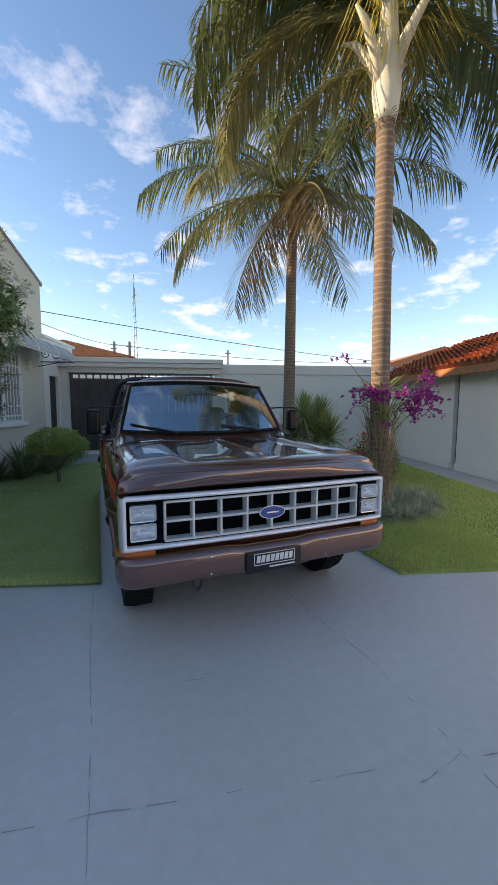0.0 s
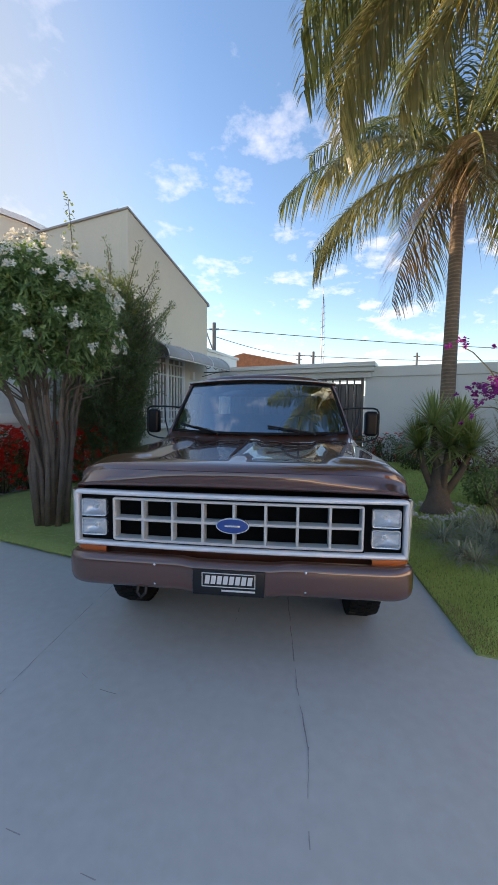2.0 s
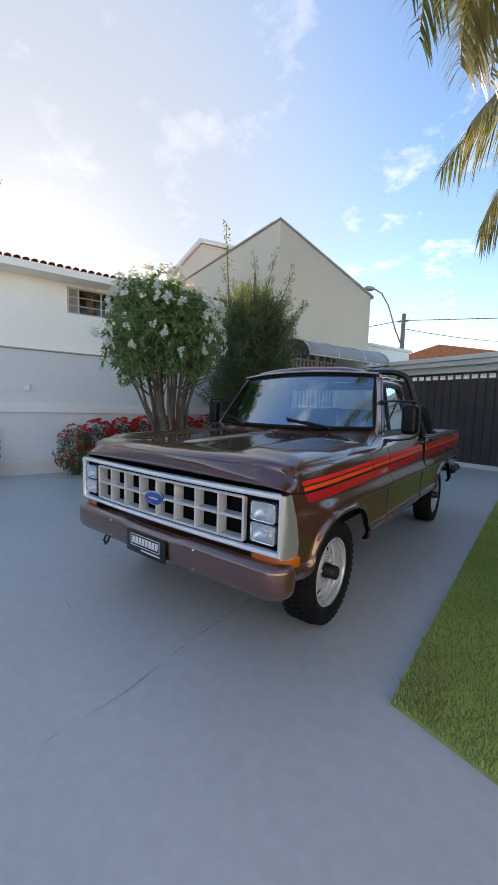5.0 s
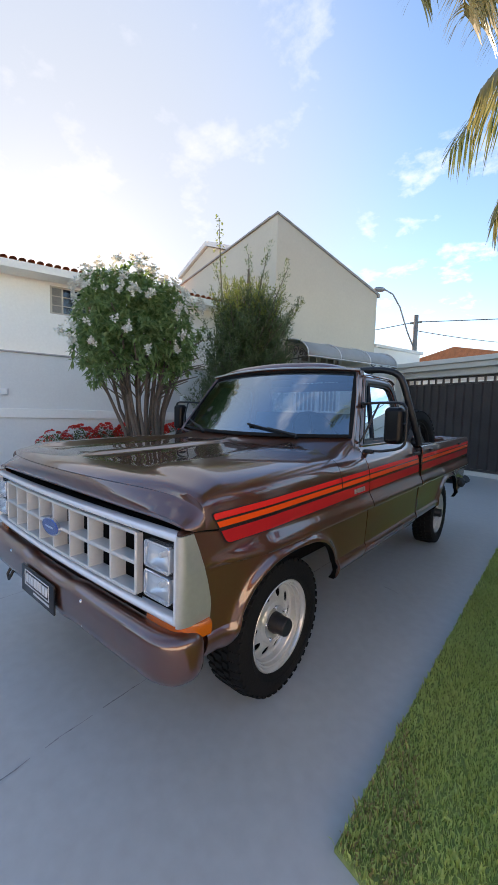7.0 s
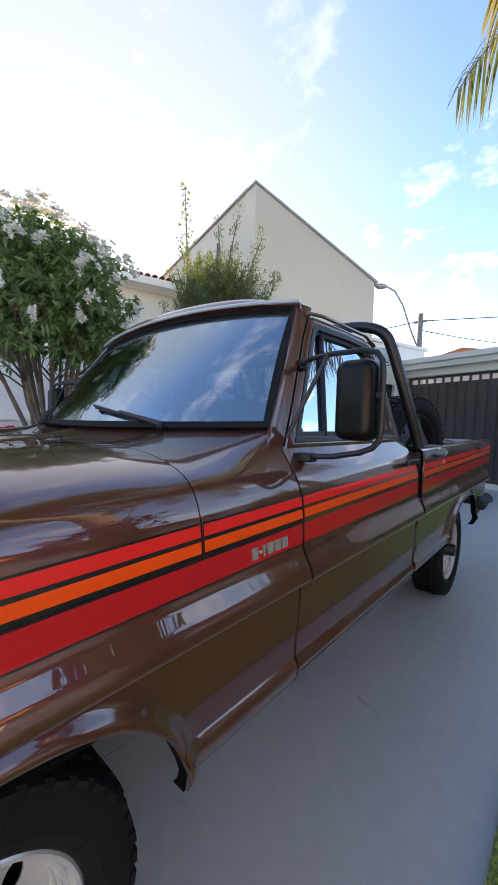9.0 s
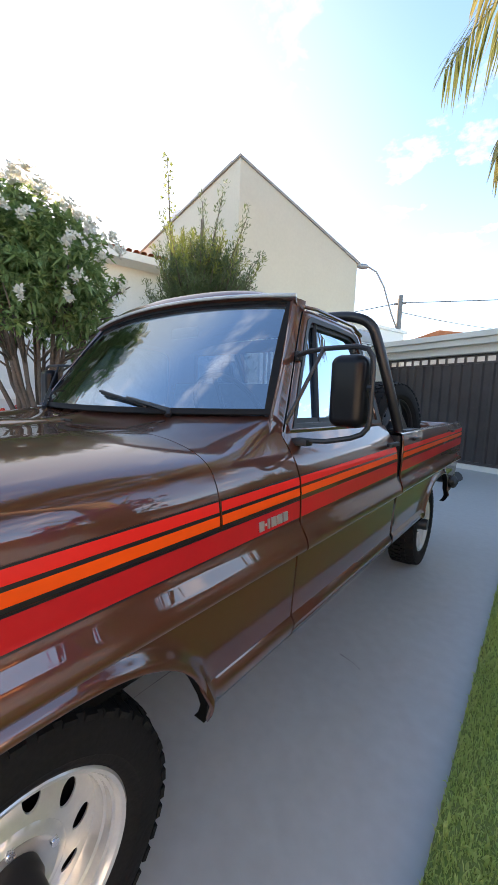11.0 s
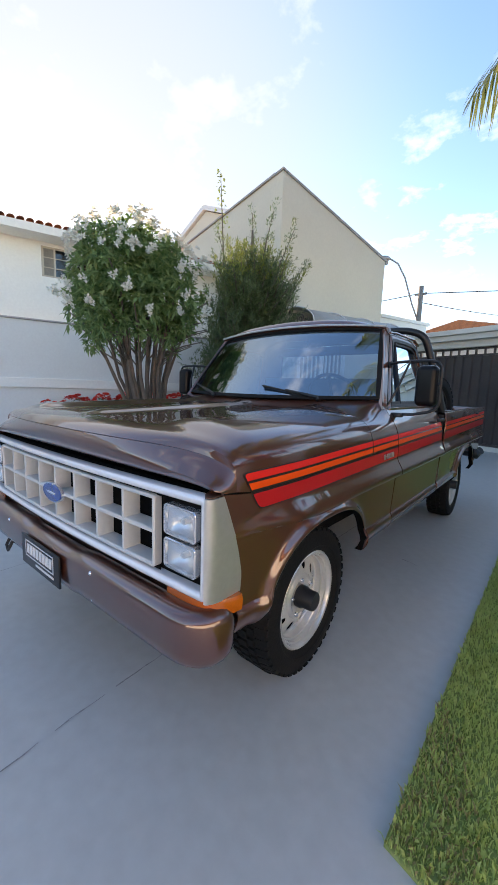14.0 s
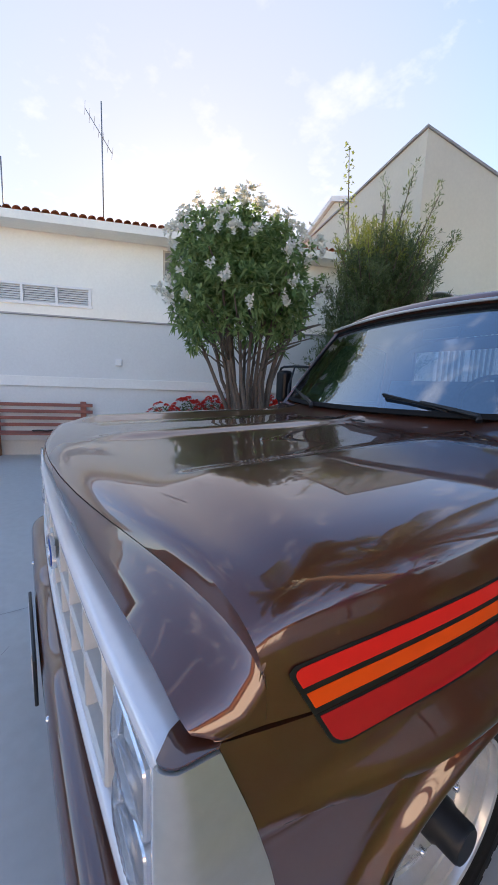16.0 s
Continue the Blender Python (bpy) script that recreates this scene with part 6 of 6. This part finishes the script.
for i, (az, el, ln, sg) in enumerate(((-38, 58, 3.7, 2.6), (-28, 48, 3.9, 2.5), (-50, 52, 3.5, 2.5), (-58, 62, 3.3, 2.6), (-8, 50, 3.4, 2.3), (25, 45, 3.4, 2.3), (60, 40, 3.2, 2.25), (88, 30, 3.0, 2.1), (118, 35, 3.2, 2.3), (150, 56, 3.2, 2.2), (-150, 66, 3.2, 2.0), (-40, 70, 3.8, 2.7), (180, 76, 3.0, 1.7), (75, 68, 3.2, 2.2), (105, 8, 2.5, 1.5), (-100, 74, 3.2, 2.2))):
    frond((-0.14, -0.02, 6.1), az, el, ln, sg, rng, royal, M_PALMLEAF, 0.60)
frond((-0.16, 0.0, 6.0), -37, 42, 3.3, 2.5, rng, royal, M_PALMOLD, 0.55)
frond((-0.16, 0.0, 5.95), -44, 36, 3.0, 2.4, rng, royal, M_PALMOLD, 0.55)
frond((-0.2, 0.0, 5.5), -32, 22, 1.7, 1.6, rng, royal, M_PALMOLD, 0.40, 30)
L = Leaves(22)
for i in range(420):
    a = rng.uniform(0, 2 * math.pi)
    q = rng.uniform(0.15, 0.75)
    L.blade((-0.14 + q * math.cos(a), -0.02 + q * math.sin(a), 6.0 + rng.uniform(-0.45, 0.35) - 0.25 * q), (math.cos(a) * 0.5, math.sin(a) * 0.5, -1), rng.uniform(0.2, 0.5), 0.016, 0.1, 2)
L.make("inflorescence", M_FLOWERSTALK, royal, "yellow flower strands below the leaves")["kind"] = "stuff"

# the flowering tree beside the drive
tree = tagged(empty("flowering_tree", pose(-0.48, 5.05, 0)), "small many-stemmed tree with white flower clusters", "tree")
rng = np.random.default_rng(5)
tips = []
for i in range(22):
    a = 2 * math.pi * i / 22 + rng.uniform(-0.2, 0.2)
    q = rng.uniform(0.03, 0.19)
    k = rng.uniform(0.20, 0.60)
    b = Vector((q * math.cos(a), q * math.sin(a), 0.0))
    m1 = Vector((q * 1.3 * math.cos(a + 0.2), q * 1.3 * math.sin(a + 0.2), 0.7))
    m2 = Vector((k * 0.62 * math.cos(a), k * 0.62 * math.sin(a), 1.35))
    e = Vector((k * 1.1 * math.cos(a), k * 1.1 * math.sin(a), rng.uniform(1.9, 2.5)))
    bm = tube(bmesh.new(), [b, m1, m1.lerp(m2, 0.5) + Vector((0.01, 0.02, 0.03)), m2, m2.lerp(e, 0.5), e], [0.036, 0.028, 0.025, 0.021, 0.016, 0.010], 8)
    link("stem", bm, M_STEMBARK, tree)
    for j in range(3):
        t = rng.uniform(0.1, 0.9)
        s0 = m2.lerp(e, t)
        d = Vector((math.cos(a + rng.uniform(-0.9, 0.9)), math.sin(a + rng.uniform(-0.9, 0.9)), rng.uniform(0.4, 1.2))).normalized()
        tips.append((s0, s0 + d * rng.uniform(0.25, 0.55)))
bm = bmesh.new()
for a, b in tips:
    tube(bm, [a, a.lerp(b, 0.5) + Vector((0, 0, 0.02)), b], [0.012, 0.009, 0.006], 5)
link("branching", bm, M_BARK, tree)["kind"] = "stuff"
L, Fl = Leaves(6), Leaves(7)
C0 = np.array((0.05, -0.12, 2.33))
for i in range(1500):
    d = unit(rng)
    if d[2] < -0.8:
        d[2] = -d[2] * 0.5
    rad = rng.uniform(0.62, 1.04) if i % 4 else rng.uniform(0.3, 0.7)
    lump = 0.92 + 0.22 * noise.noise((d[0] * 1.9, d[1] * 1.9, d[2] * 1.9 + 4))
    c = C0 + d * np.array((0.85, 0.85, 0.85)) * rad * lump
    if c[2] < 1.46 + 0.20 * rng.random():
        continue
    out = d * 0.7 + np.array((0, 0, 0.55))
    for k in range(12):
        dd = out * rng.uniform(0.2, 0.7) + unit(rng) * 0.8
        L.leaf(c + unit(rng) * 0.02, dd, rng.uniform(0.065, 0.115), rng.uniform(0.028, 0.040), rng.uniform(0.1, 0.6))
for i in range(6):
    a = rng.uniform(2.4, 4.2)
    c = C0 + np.array((0.9 * math.cos(a), 0.9 * math.sin(a), rng.uniform(-0.75, -0.3)))
    for k in range(9):
        L.leaf(c, unit(rng) + np.array((0, 0, -0.3)), rng.uniform(0.1, 0.16), 0.032, 0.5)
for i in range(135):
    d = unit(rng)
    if d[2] < -0.35:
        d[2] = -d[2]
    c = C0 + d * np.array((0.85, 0.85, 0.84)) * rng.uniform(1.0, 1.08) * (0.95 + 0.22 * noise.noise((d[0] * 1.9, d[1] * 1.9, d[2] * 1.9 + 4)))
    if c[2] < 1.75:
        continue
    for k in range(int(rng.integers(3, 11))):
        q = c + unit(rng) * rng.uniform(0.0, 0.075) + d * 0.03
        ax = d + unit(rng) * 0.6
        ax = ax / np.linalg.norm(ax)
        s1 = np.cross(ax, (0.3, 0.5, 0.8)); s1 = s1 / np.linalg.norm(s1); s2 = np.cross(ax, s1)
        for j in range(5):
            an = 2 * math.pi * j / 5
            Fl.leaf(q, s1 * math.cos(an) + s2 * math.sin(an) + ax * 0.35, 0.038, 0.030, 0.0, 0.1)
L.make("leaves", M_GREEN, tree, "long glossy green leaves")["kind"] = "stuff"
Fl.make("blossom", M_PETALW, tree, "clusters of white five-petalled flowers")["kind"] = "stuff"

# dark conifer-like tree against the house
con = tagged(empty("dark_yew_tree", pose(-1.1, 7.9, 0)), "dense dark green upright tree with fine needles", "tree")
bm = tube(bmesh.new(), [(0, 0, 0), (0.02, 0.01, 1.2), (-0.03, 0.02, 2.6), (-0.02, 0, 4.2)], [0.09, 0.075, 0.05, 0.015], 8); link("trunk", bm, M_BARK, con)
rng = np.random.default_rng(15)
L, T = Leaves(16), Leaves(17)
bmL = bmesh.new()


def con_r(z):
    return 0.98 * float(np.interp(z, [0.25, 0.8, 1.5, 2.3, 2.9, 3.3, 3.6, 3.85], [0.45, 0.72, 0.88, 0.98, 0.95, 0.82, 0.58, 0.28]))


def spray(c, d, size, needles, into):
    """A twig with narrow leaves set all along it."""
    for t in np.linspace(0.0, 1.0, needles):
        into.leaf(c + d * size * t + unit(rng) * 0.012, d * 0.75 + unit(rng) * 0.75, rng.uniform(0.055, 0.095), 0.017, 0.0)


for i in range(430):
    a = 2.39996 * i + rng.uniform(-0.3, 0.3)
    z0 = 0.12 + 2.9 * (i / 430) ** 0.92
    z1 = min(3.95, z0 + rng.uniform(0.35, 0.95))
    q = con_r(z1) * (0.86 + 0.42 * noise.noise((math.cos(a) * 1.7, math.sin(a) * 1.7, z1 * 1.4))) * rng.uniform(0.62, 1.12)
    if z1 < 2.3 and math.cos(a) > 0:
        q *= 1 - 0.22 * math.cos(a)
    h = np.array((math.cos(a), math.sin(a), 0.0))
    p0, p1, p2 = np.array((0, 0, z0)), h * q * 0.62 + np.array((0, 0, z0 + 0.25 * (z1 - z0))), h * q + np.array((0, 0, z1))
    bez = lambda t: p0 * (1 - t) ** 2 + p1 * 2 * t * (1 - t) + p2 * t * t
    tube(bmL, [Vector(bez(t)) for t in (0, 0.33, 0.66, 1.0)], [0.018, 0.013, 0.008, 0.004], 4)
    for t in np.linspace(0.34, 1.0, 11):
        c = bez(t)
        d = (bez(min(1, t + 0.05)) - bez(t - 0.05)); d = d / np.linalg.norm(d)
        d = d * 0.8 + unit(rng) * 0.75 + np.array((0, 0, 0.08)); d = d / np.linalg.norm(d)
        young = c[2] > 3.55 + rng.uniform(-0.6, 0.4) and rng.random() < 0.75
        spray(c, d, rng.uniform(0.16, 0.30), 19, T if young else L)
for br in (((0.45, -0.1, 2.55), (1.12, 0.12, 3.42)), ((0.5, 0, 2.3), (1.02, 0.0, 3.15)), ((0.3, -0.2, 3.2), (0.62, -0.2, 4.32)), ((-0.3, -0.2, 3.1), (-0.62, -0.3, 4.2)), ((0.0, 0.1, 3.4), (-0.12, 0.1, 4.55)), ((0.4, 0.1, 3.2), (0.86, 0.1, 4.05)), ((-0.4, 0, 3.0), (-0.95, -0.1, 3.9))):
    p, q = np.array(br[0]), np.array(br[1])
    tube(bmL, [Vector(p), Vector(q)], [0.014, 0.005], 5)
    for t in np.linspace(0.25, 1.05, 12):
        c = p + (q - p) * t + unit(rng) * 0.05
        for k in range(18):
            L.leaf(c + unit(rng) * 0.05, (q - p) * 0.6 + unit(rng) * 0.7, rng.uniform(0.045, 0.085), 0.014)
for i in range(22):
    a, q0 = rng.uniform(0, 2 * math.pi), rng.uniform(0.1, 0.75)
    z0 = 3.70 - 0.8 * q0
    p = np.array((q0 * math.cos(a), q0 * math.sin(a), z0 - 0.3))
    q = np.array((q0 * 1.5 * math.cos(a), q0 * 1.5 * math.sin(a), z0 + rng.uniform(0.15, 0.5)))
    tube(bmL, [Vector(p), Vector(q)], [0.010, 0.004], 4)
    for t in np.linspace(0.3, 1.05, 9):
        c = p + (q - p) * t
        for k in range(14):
            (T if t > 0.5 else L).leaf(c + unit(rng) * 0.04, (q - p) * 0.7 + unit(rng) * 0.6, rng.uniform(0.05, 0.09), 0.017)
link("branching", bmL, M_BARK, con)["kind"] = "stuff"
L.make("needles", M_NEEDLE, con, "dark green needles")["kind"] = "stuff"
T.make("new_growth", M_NEEDLETOP, con, "yellow-green young shoots at the top")["kind"] = "stuff"
sprig = tagged(empty("tall_sprig", pose(-1.80, 7.78, 0)), "thin tall shoot with small round leaves", "plant")
link("stem", tube(bmesh.new(), [(0.1, 0.05, 0), (0.06, 0.03, 3.5), (0, 0, 4.6), (-0.06, 0, 5.35)], [0.02, 0.015, 0.010, 0.004], 6), M_BARK, sprig)
S = Leaves(18)
for i in range(70):
    t = rng.uniform(0, 1)
    c = np.array((-0.06 * t, 0, 4.35 + 1.05 * t)) + unit(rng) * 0.12 * (1.1 - t * 0.6)
    S.leaf(c, unit(rng), 0.065, 0.05, 0.2)
S.make("leaves", M_SPIKE, sprig)["kind"] = "stuff"


def bush(name, label, centre, radii, count, seed, leaf_m, leaf=(0.06, 0.03), flower=None, flowers=0, parent_cat="shrub", shell=0.55, stem=True, group=""):
    """A rounded shrub: stems, a shell of leaves and, where it blooms, heads of florets."""
    e = tagged(empty(name, pose(*centre)), label, parent_cat, group)
    r = np.random.default_rng(seed)
    L = Leaves(seed)
    rx, ry, rz = radii
    if stem:
        bm = bmesh.new()
        for k in range(6):
            a = 2 * math.pi * k / 6
            tube(bm, [(0.04 * math.cos(a), 0.04 * math.sin(a), 0), (rx * 0.3 * math.cos(a), ry * 0.3 * math.sin(a), rz * 0.5), (rx * 0.6 * math.cos(a + 0.3), ry * 0.6 * math.sin(a + 0.3), rz * 1.1)], [0.018, 0.013, 0.006], 5)
        link("stems", bm, M_BARK, e)["kind"] = "stuff"
    Fl = Leaves(seed + 1)
    for i in range(count):
        d = unit(r)
        q = r.uniform(shell, 1.03) * (0.93 + 0.2 * noise.noise((d[0] * 2.2 + seed, d[1] * 2.2, d[2] * 2.2)))
        c = np.array((d[0] * rx * q, d[1] * ry * q, rz + d[2] * rz * q))
        if c[2] < 0.02:
            continue
        L.leaf(c, d * 0.6 + unit(r), leaf[0] * r.uniform(0.7, 1.3), leaf[1] * r.uniform(0.8, 1.2), 0.2)
    for i in range(flowers):
        d = unit(r)
        d[2] = abs(d[2]) * (1 if r.random() < 0.7 else -0.4)
        d = d / np.linalg.norm(d)
        c = np.array((d[0] * rx, d[1] * ry, rz + d[2] * rz)) * r.uniform(0.97, 1.04)
        for k in range(26):
            o = d + unit(r) * 0.9
            Fl.leaf(c + o / np.linalg.norm(o) * 0.042, o, 0.030, 0.026, 0, 0.1)
    L.make("leaves", leaf_m, e)["kind"] = "stuff"
    if flowers:
        Fl.make("blossom", flower, e)["kind"] = "stuff"
    return e


# hedge of red-flowered shrubs along the west wall, shrub by shrub
k = 0
for u, v, sx, h, fl in ((-4.36, 3.78, 0.34, 0.46, 12), (-4.40, 4.20, 0.36, 0.50, 26), (-4.40, 4.65, 0.36, 0.52, 46), (-4.38, 5.10, 0.36, 0.53, 52), (-4.36, 5.55, 0.36, 0.54, 52), (-4.30, 6.0, 0.38, 0.54, 52), (-4.20, 6.45, 0.40, 0.55, 52), (-3.95, 6.85, 0.42, 0.57, 50), (-3.60, 6.75, 0.40, 0.55, 46)):
    p = uvw(u, v)
    bush("ixora_shrub", "dense clipped shrub with red flower heads by the wall", (p.x, p.y, 0), (sx, sx, h), 1500, 40 + k, M_HEDGE, (0.055, 0.026), M_PETALR, int(fl * 3), group="red-flowered hedge", shell=0.72)
    k += 1
for u, v in ((0.75, 12.15), (1.25, 12.1), (1.75, 12.12), (2.25, 12.1), (2.75, 12.12), (0.25, 12.2)):
    p = uvw(u, v)
    bush("ixora_shrub", "dense clipped shrub with red flower heads by the wall", (p.x, p.y, 0), (0.36, 0.32, 0.45), 700, 40 + k, M_HEDGE, (0.07, 0.035), M_PETALR, 18, group="red-flowered hedge", shell=0.72)
    k += 1
# low greenery along the house
for u, v, h in ((-3.2, 9.3, 0.30), (-2.9, 9.75, 0.33), (-3.1, 10.3, 0.36), (-3.15, 10.9, 0.36), (-3.2, 11.5, 0.34)):
    p = uvw(u, v)
    bush("low_shrub", "low bright green shrub along the house wall", (p.x, p.y, 0), (0.36, 0.36, h), 600, 70 + k, M_SPIKE, (0.08, 0.04), group="greenery by the house", shell=0.6)
    k += 1


def clump(name, label, centre, n, length, width, seed, material, spread_el=(0.15, 1.3), droop=(0.2, 0.7), group="", cat="plant", base=0.05):
    e = tagged(empty(name, pose(*centre)), label, cat, group)
    r = np.random.default_rng(seed)
    L = Leaves(seed)
    for i in range(n):
        a, el = r.uniform(0, 2 * math.pi), r.uniform(*spread_el)
        d = (math.cos(a) * math.cos(el), math.sin(a) * math.cos(el), math.sin(el))
        L.blade((base * math.cos(a) * r.random(), base * math.sin(a) * r.random(), 0), d, length * r.uniform(0.7, 1.15), width, r.uniform(*droop), 5)
    L.make("leaves", material, e)
    return e


for i, (u, v) in enumerate(((-3.45, 8.25), (-3.25, 8.75), (-3.05, 8.45), (-3.4, 9.2), (-2.85, 9.0))):
    p = uvw(u, v)
    clump("strap_plant", "dark spiky strap-leaved plant by the house wall", (p.x, p.y, 0.0), 70, 0.85, 0.035, 90 + i, M_NEEDLE, (0.5, 1.45), (0.05, 0.4), "strap plants by the house")
# cloud-pruned shrub
p = uvw(-2.25, 8.08)
top = tagged(empty("topiary_shrub", pose(p.x, p.y, 0)), "small cloud-pruned shrub with a flat green crown", "shrub")
bm = bmesh.new()
tube(bm, [(0, 0, 0), (0.02, 0, 0.18), (-0.02, 0.01, 0.34)], [0.04, 0.035, 0.03], 7)
for a in (0.3, 1.3, 2.2, 3.1, 4.2, 5.4):
    tube(bm, [(-0.01, 0, 0.26), (0.16 * math.cos(a), 0.16 * math.sin(a), 0.46), (0.36 * math.cos(a), 0.36 * math.sin(a), 0.66)], [0.022, 0.016, 0.008], 5)
link("trunk", bm, M_BARK, top)
L = Leaves(33)
rng = np.random.default_rng(33)
for i in range(9000):
    d = unit(rng)
    d[2] = d[2] if d[2] > 0 else d[2] * 0.5
    q = rng.uniform(0.8, 1.03) * (0.92 + 0.22 * noise.noise((d[0] * 2.6, d[1] * 2.6, d[2] * 2.6)))
    L.leaf((d[0] * 0.53 * q, d[1] * 0.53 * q, 0.73 + d[2] * 0.32 * q), d + unit(rng), rng.uniform(0.03, 0.05), 0.024, 0.1)
L.make("leaves", leafmat("clipped_shrub_leaves", (0.20, 0.29, 0.06), (0.54, 0.62, 0.18), 0.4, 0.45), top)["kind"] = "stuff"

# yucca with its swollen foot and white pebbles
yz = mound(4.34, 6.15)
yu = tagged(empty("yucca", pose(4.34, 6.15, yz)), "many-headed yucca on a swollen brown trunk", "plant")
bm = tube(bmesh.new(), [(0, 0, -0.05), (0, 0, 0.02), (0.0, 0.01, 0.14), (0.0, 0.02, 0.32), (0.0, 0.02, 0.62)], [0.26, 0.22, 0.16, 0.115, 0.085], 14); link("trunk", bm, M_BARK, yu, "", True)
for i, (dx, dy, dz) in enumerate(((-0.12, -0.02, 1.14), (0.26, 0.12, 1.10), (0.05, -0.12, 0.86), (0.34, -0.05, 0.80), (-0.24, 0.12, 0.84))):
    bm = tube(bmesh.new(), [(0.02 * dx, 0.02 * dy, 0.5 if i < 2 else 0.12), (dx * 0.7, dy * 0.7, dz * 0.65), (dx, dy, dz)], [0.06, 0.045, 0.04], 7); link("stem", bm, M_BARK, yu)
    L = Leaves(50 + i)
    r = np.random.default_rng(60 + i)
    for j in range(230):
        a, el = r.uniform(0, 2 * math.pi), r.uniform(-0.25, 1.5)
        d = (math.cos(a) * math.cos(el), math.sin(a) * math.cos(el), math.sin(el))
        L.blade((dx, dy, dz + 0.05 * r.random()), d, r.uniform(0.44, 0.62), 0.030, r.uniform(0.05, 0.30), 4)
    L.make("leaf_head", M_SPIKE, yu)
rng = np.random.default_rng(77)
bm = bmesh.new(); bmesh.ops.create_icosphere(bm, subdivisions=1, radius=0.03)
for v in bm.verts:
    v.co *= 1 + 0.2 * noise.noise(v.co * 40)
PEB = bpy.data.meshes.new("pebble"); bm.to_mesh(PEB); bm.free(); PEB.materials.append(M_STONE)
for i in range(170):
    a, q = rng.uniform(0, 2 * math.pi), rng.uniform(0.30, 0.50)
    x, y = 4.34 + q * math.cos(a), 6.15 + q * math.sin(a)
    o = new("pebble", PEB)
    o.matrix_basis = pose(x, y, mound(x, y) + 0.012, *rng.uniform(0, 360, 3)) @ Matrix.Diagonal((*rng.uniform(0.6, 1.2, 2), 0.7, 1))
    tagged(o, "white pebble in the ring round the yucca", "pebble", "white pebbles")

# edging plants and orchids round the royal palm
rng = np.random.default_rng(88)
for i in range(30):
    a = 2 * math.pi * i / 15 + rng.uniform(-0.15, 0.15)
    q = 0.36 if i < 15 else 0.68
    x, y = 4.60 + q * math.cos(a), 4.78 + q * math.sin(a)
    clump("edging_plant", "silvery striped grass-like edging plant round the palm", (x, y, mound(x, y)), 130, 0.34, 0.015, 200 + i, M_LIRIOPE, (0.35, 1.4), (0.25, 0.9), "edging plants round the palm")
orc = tagged(empty("orchid_cluster", pose(4.50, 4.66, 0)), "orchids with purple flower sprays tied to the palm", "plant")
D, Gn, Pu = Leaves(91), Leaves(92), Leaves(93)
r = np.random.default_rng(94)
for i in range(330):
    a = r.uniform(0, 2 * math.pi)
    z = r.uniform(0.25, 1.35)
    D.blade((0.16 * math.cos(a), 0.16 * math.sin(a), z), (math.cos(a) * 0.38, math.sin(a) * 0.38, r.uniform(0.5, 2.4)), r.uniform(0.25, 0.55), 0.019, r.uniform(0, 0.5))
for i in range(70):
    a = r.uniform(0, 2 * math.pi)
    Gn.blade((0.15 * math.cos(a), 0.15 * math.sin(a), r.uniform(1.2, 1.75)), (math.cos(a) * 0.8, math.sin(a) * 0.8, r.uniform(0.1, 1.0)), r.uniform(0.25, 0.5), 0.05, r.uniform(0.1, 0.6))
bm = bmesh.new()
for (dx, dy, dz, n) in ((-0.42, -0.12, 1.64, 26), (-0.25, -0.25, 1.62, 22), (0.05, -0.32, 1.62, 16), (0.42, -0.18, 1.56, 24), (0.30, -0.28, 1.40, 26), (0.72, -0.05, 1.66, 22), (0.95, 0.05, 1.58, 26), (0.88, 0.1, 1.86, 16), (-0.58, 0.05, 2.03, 5), (-0.1, -0.2, 1.20, 4), (-0.5, 0.0, 1.42, 2), (1.05, 0.05, 1.40, 8)):
    z0 = 1.15 + 0.25 * r.random()
    e = Vector((dx, dy, dz))
    s = Vector((0.15 * dx, 0.15 * dy - 0.1, z0))
    m = s.lerp(e, 0.55) + Vector((0, 0, 0.12))
    tube(bm, [s, s.lerp(m, 0.5) + Vector((0, 0, 0.04)), m, m.lerp(e, 0.6) + Vector((0, 0, 0.03)), e], 0.006, 5)
    for j in range(int(n * 1.7)):
        c = np.array(e) + r.normal(size=3) * (0.085, 0.07, 0.05)
        for _ in range(6):
            Pu.leaf(c, unit(r), 0.038, 0.034, 0.1, 0.15)
link("flower_stems", bm, M_STRAW, orc)["kind"] = "stuff"
D.make("dry_leaves", M_STRAW, orc, "dry straw-coloured roots and stems")["kind"] = "stuff"
Gn.make("leaves", M_SPIKE, orc)["kind"] = "stuff"
Pu.make("blossom", M_PETALP, orc, "purple orchid flowers")["kind"] = "stuff"
for x, y, rr, h, m, lab in ((5.05, 6.35, 0.34, 0.32, M_GREEN, "rounded green shrub on the lawn"), (5.75, 5.95, 0.34, 0.34, M_GREEN, "rounded green shrub on the lawn"), (6.2, 9.2, 0.50, 0.42, M_REDLEAF, "bronze-red leaved shrub near the rear wall"), (5.2, 9.7, 0.5, 0.36, M_HEDGE, "dark green shrub near the rear wall")):
    bush("garden_shrub", lab, (x, y, mound(x, y) - 0.02), (rr, rr, h), 900, int(x * 100), m, (0.07, 0.035))
bush("red_shrub", "green shrub with red flower heads near the palm", (6.05, 6.6, mound(6.05, 6.6)), (0.42, 0.42, 0.42), 900, 301, M_HEDGE, (0.06, 0.03), M_PETALR, 34)
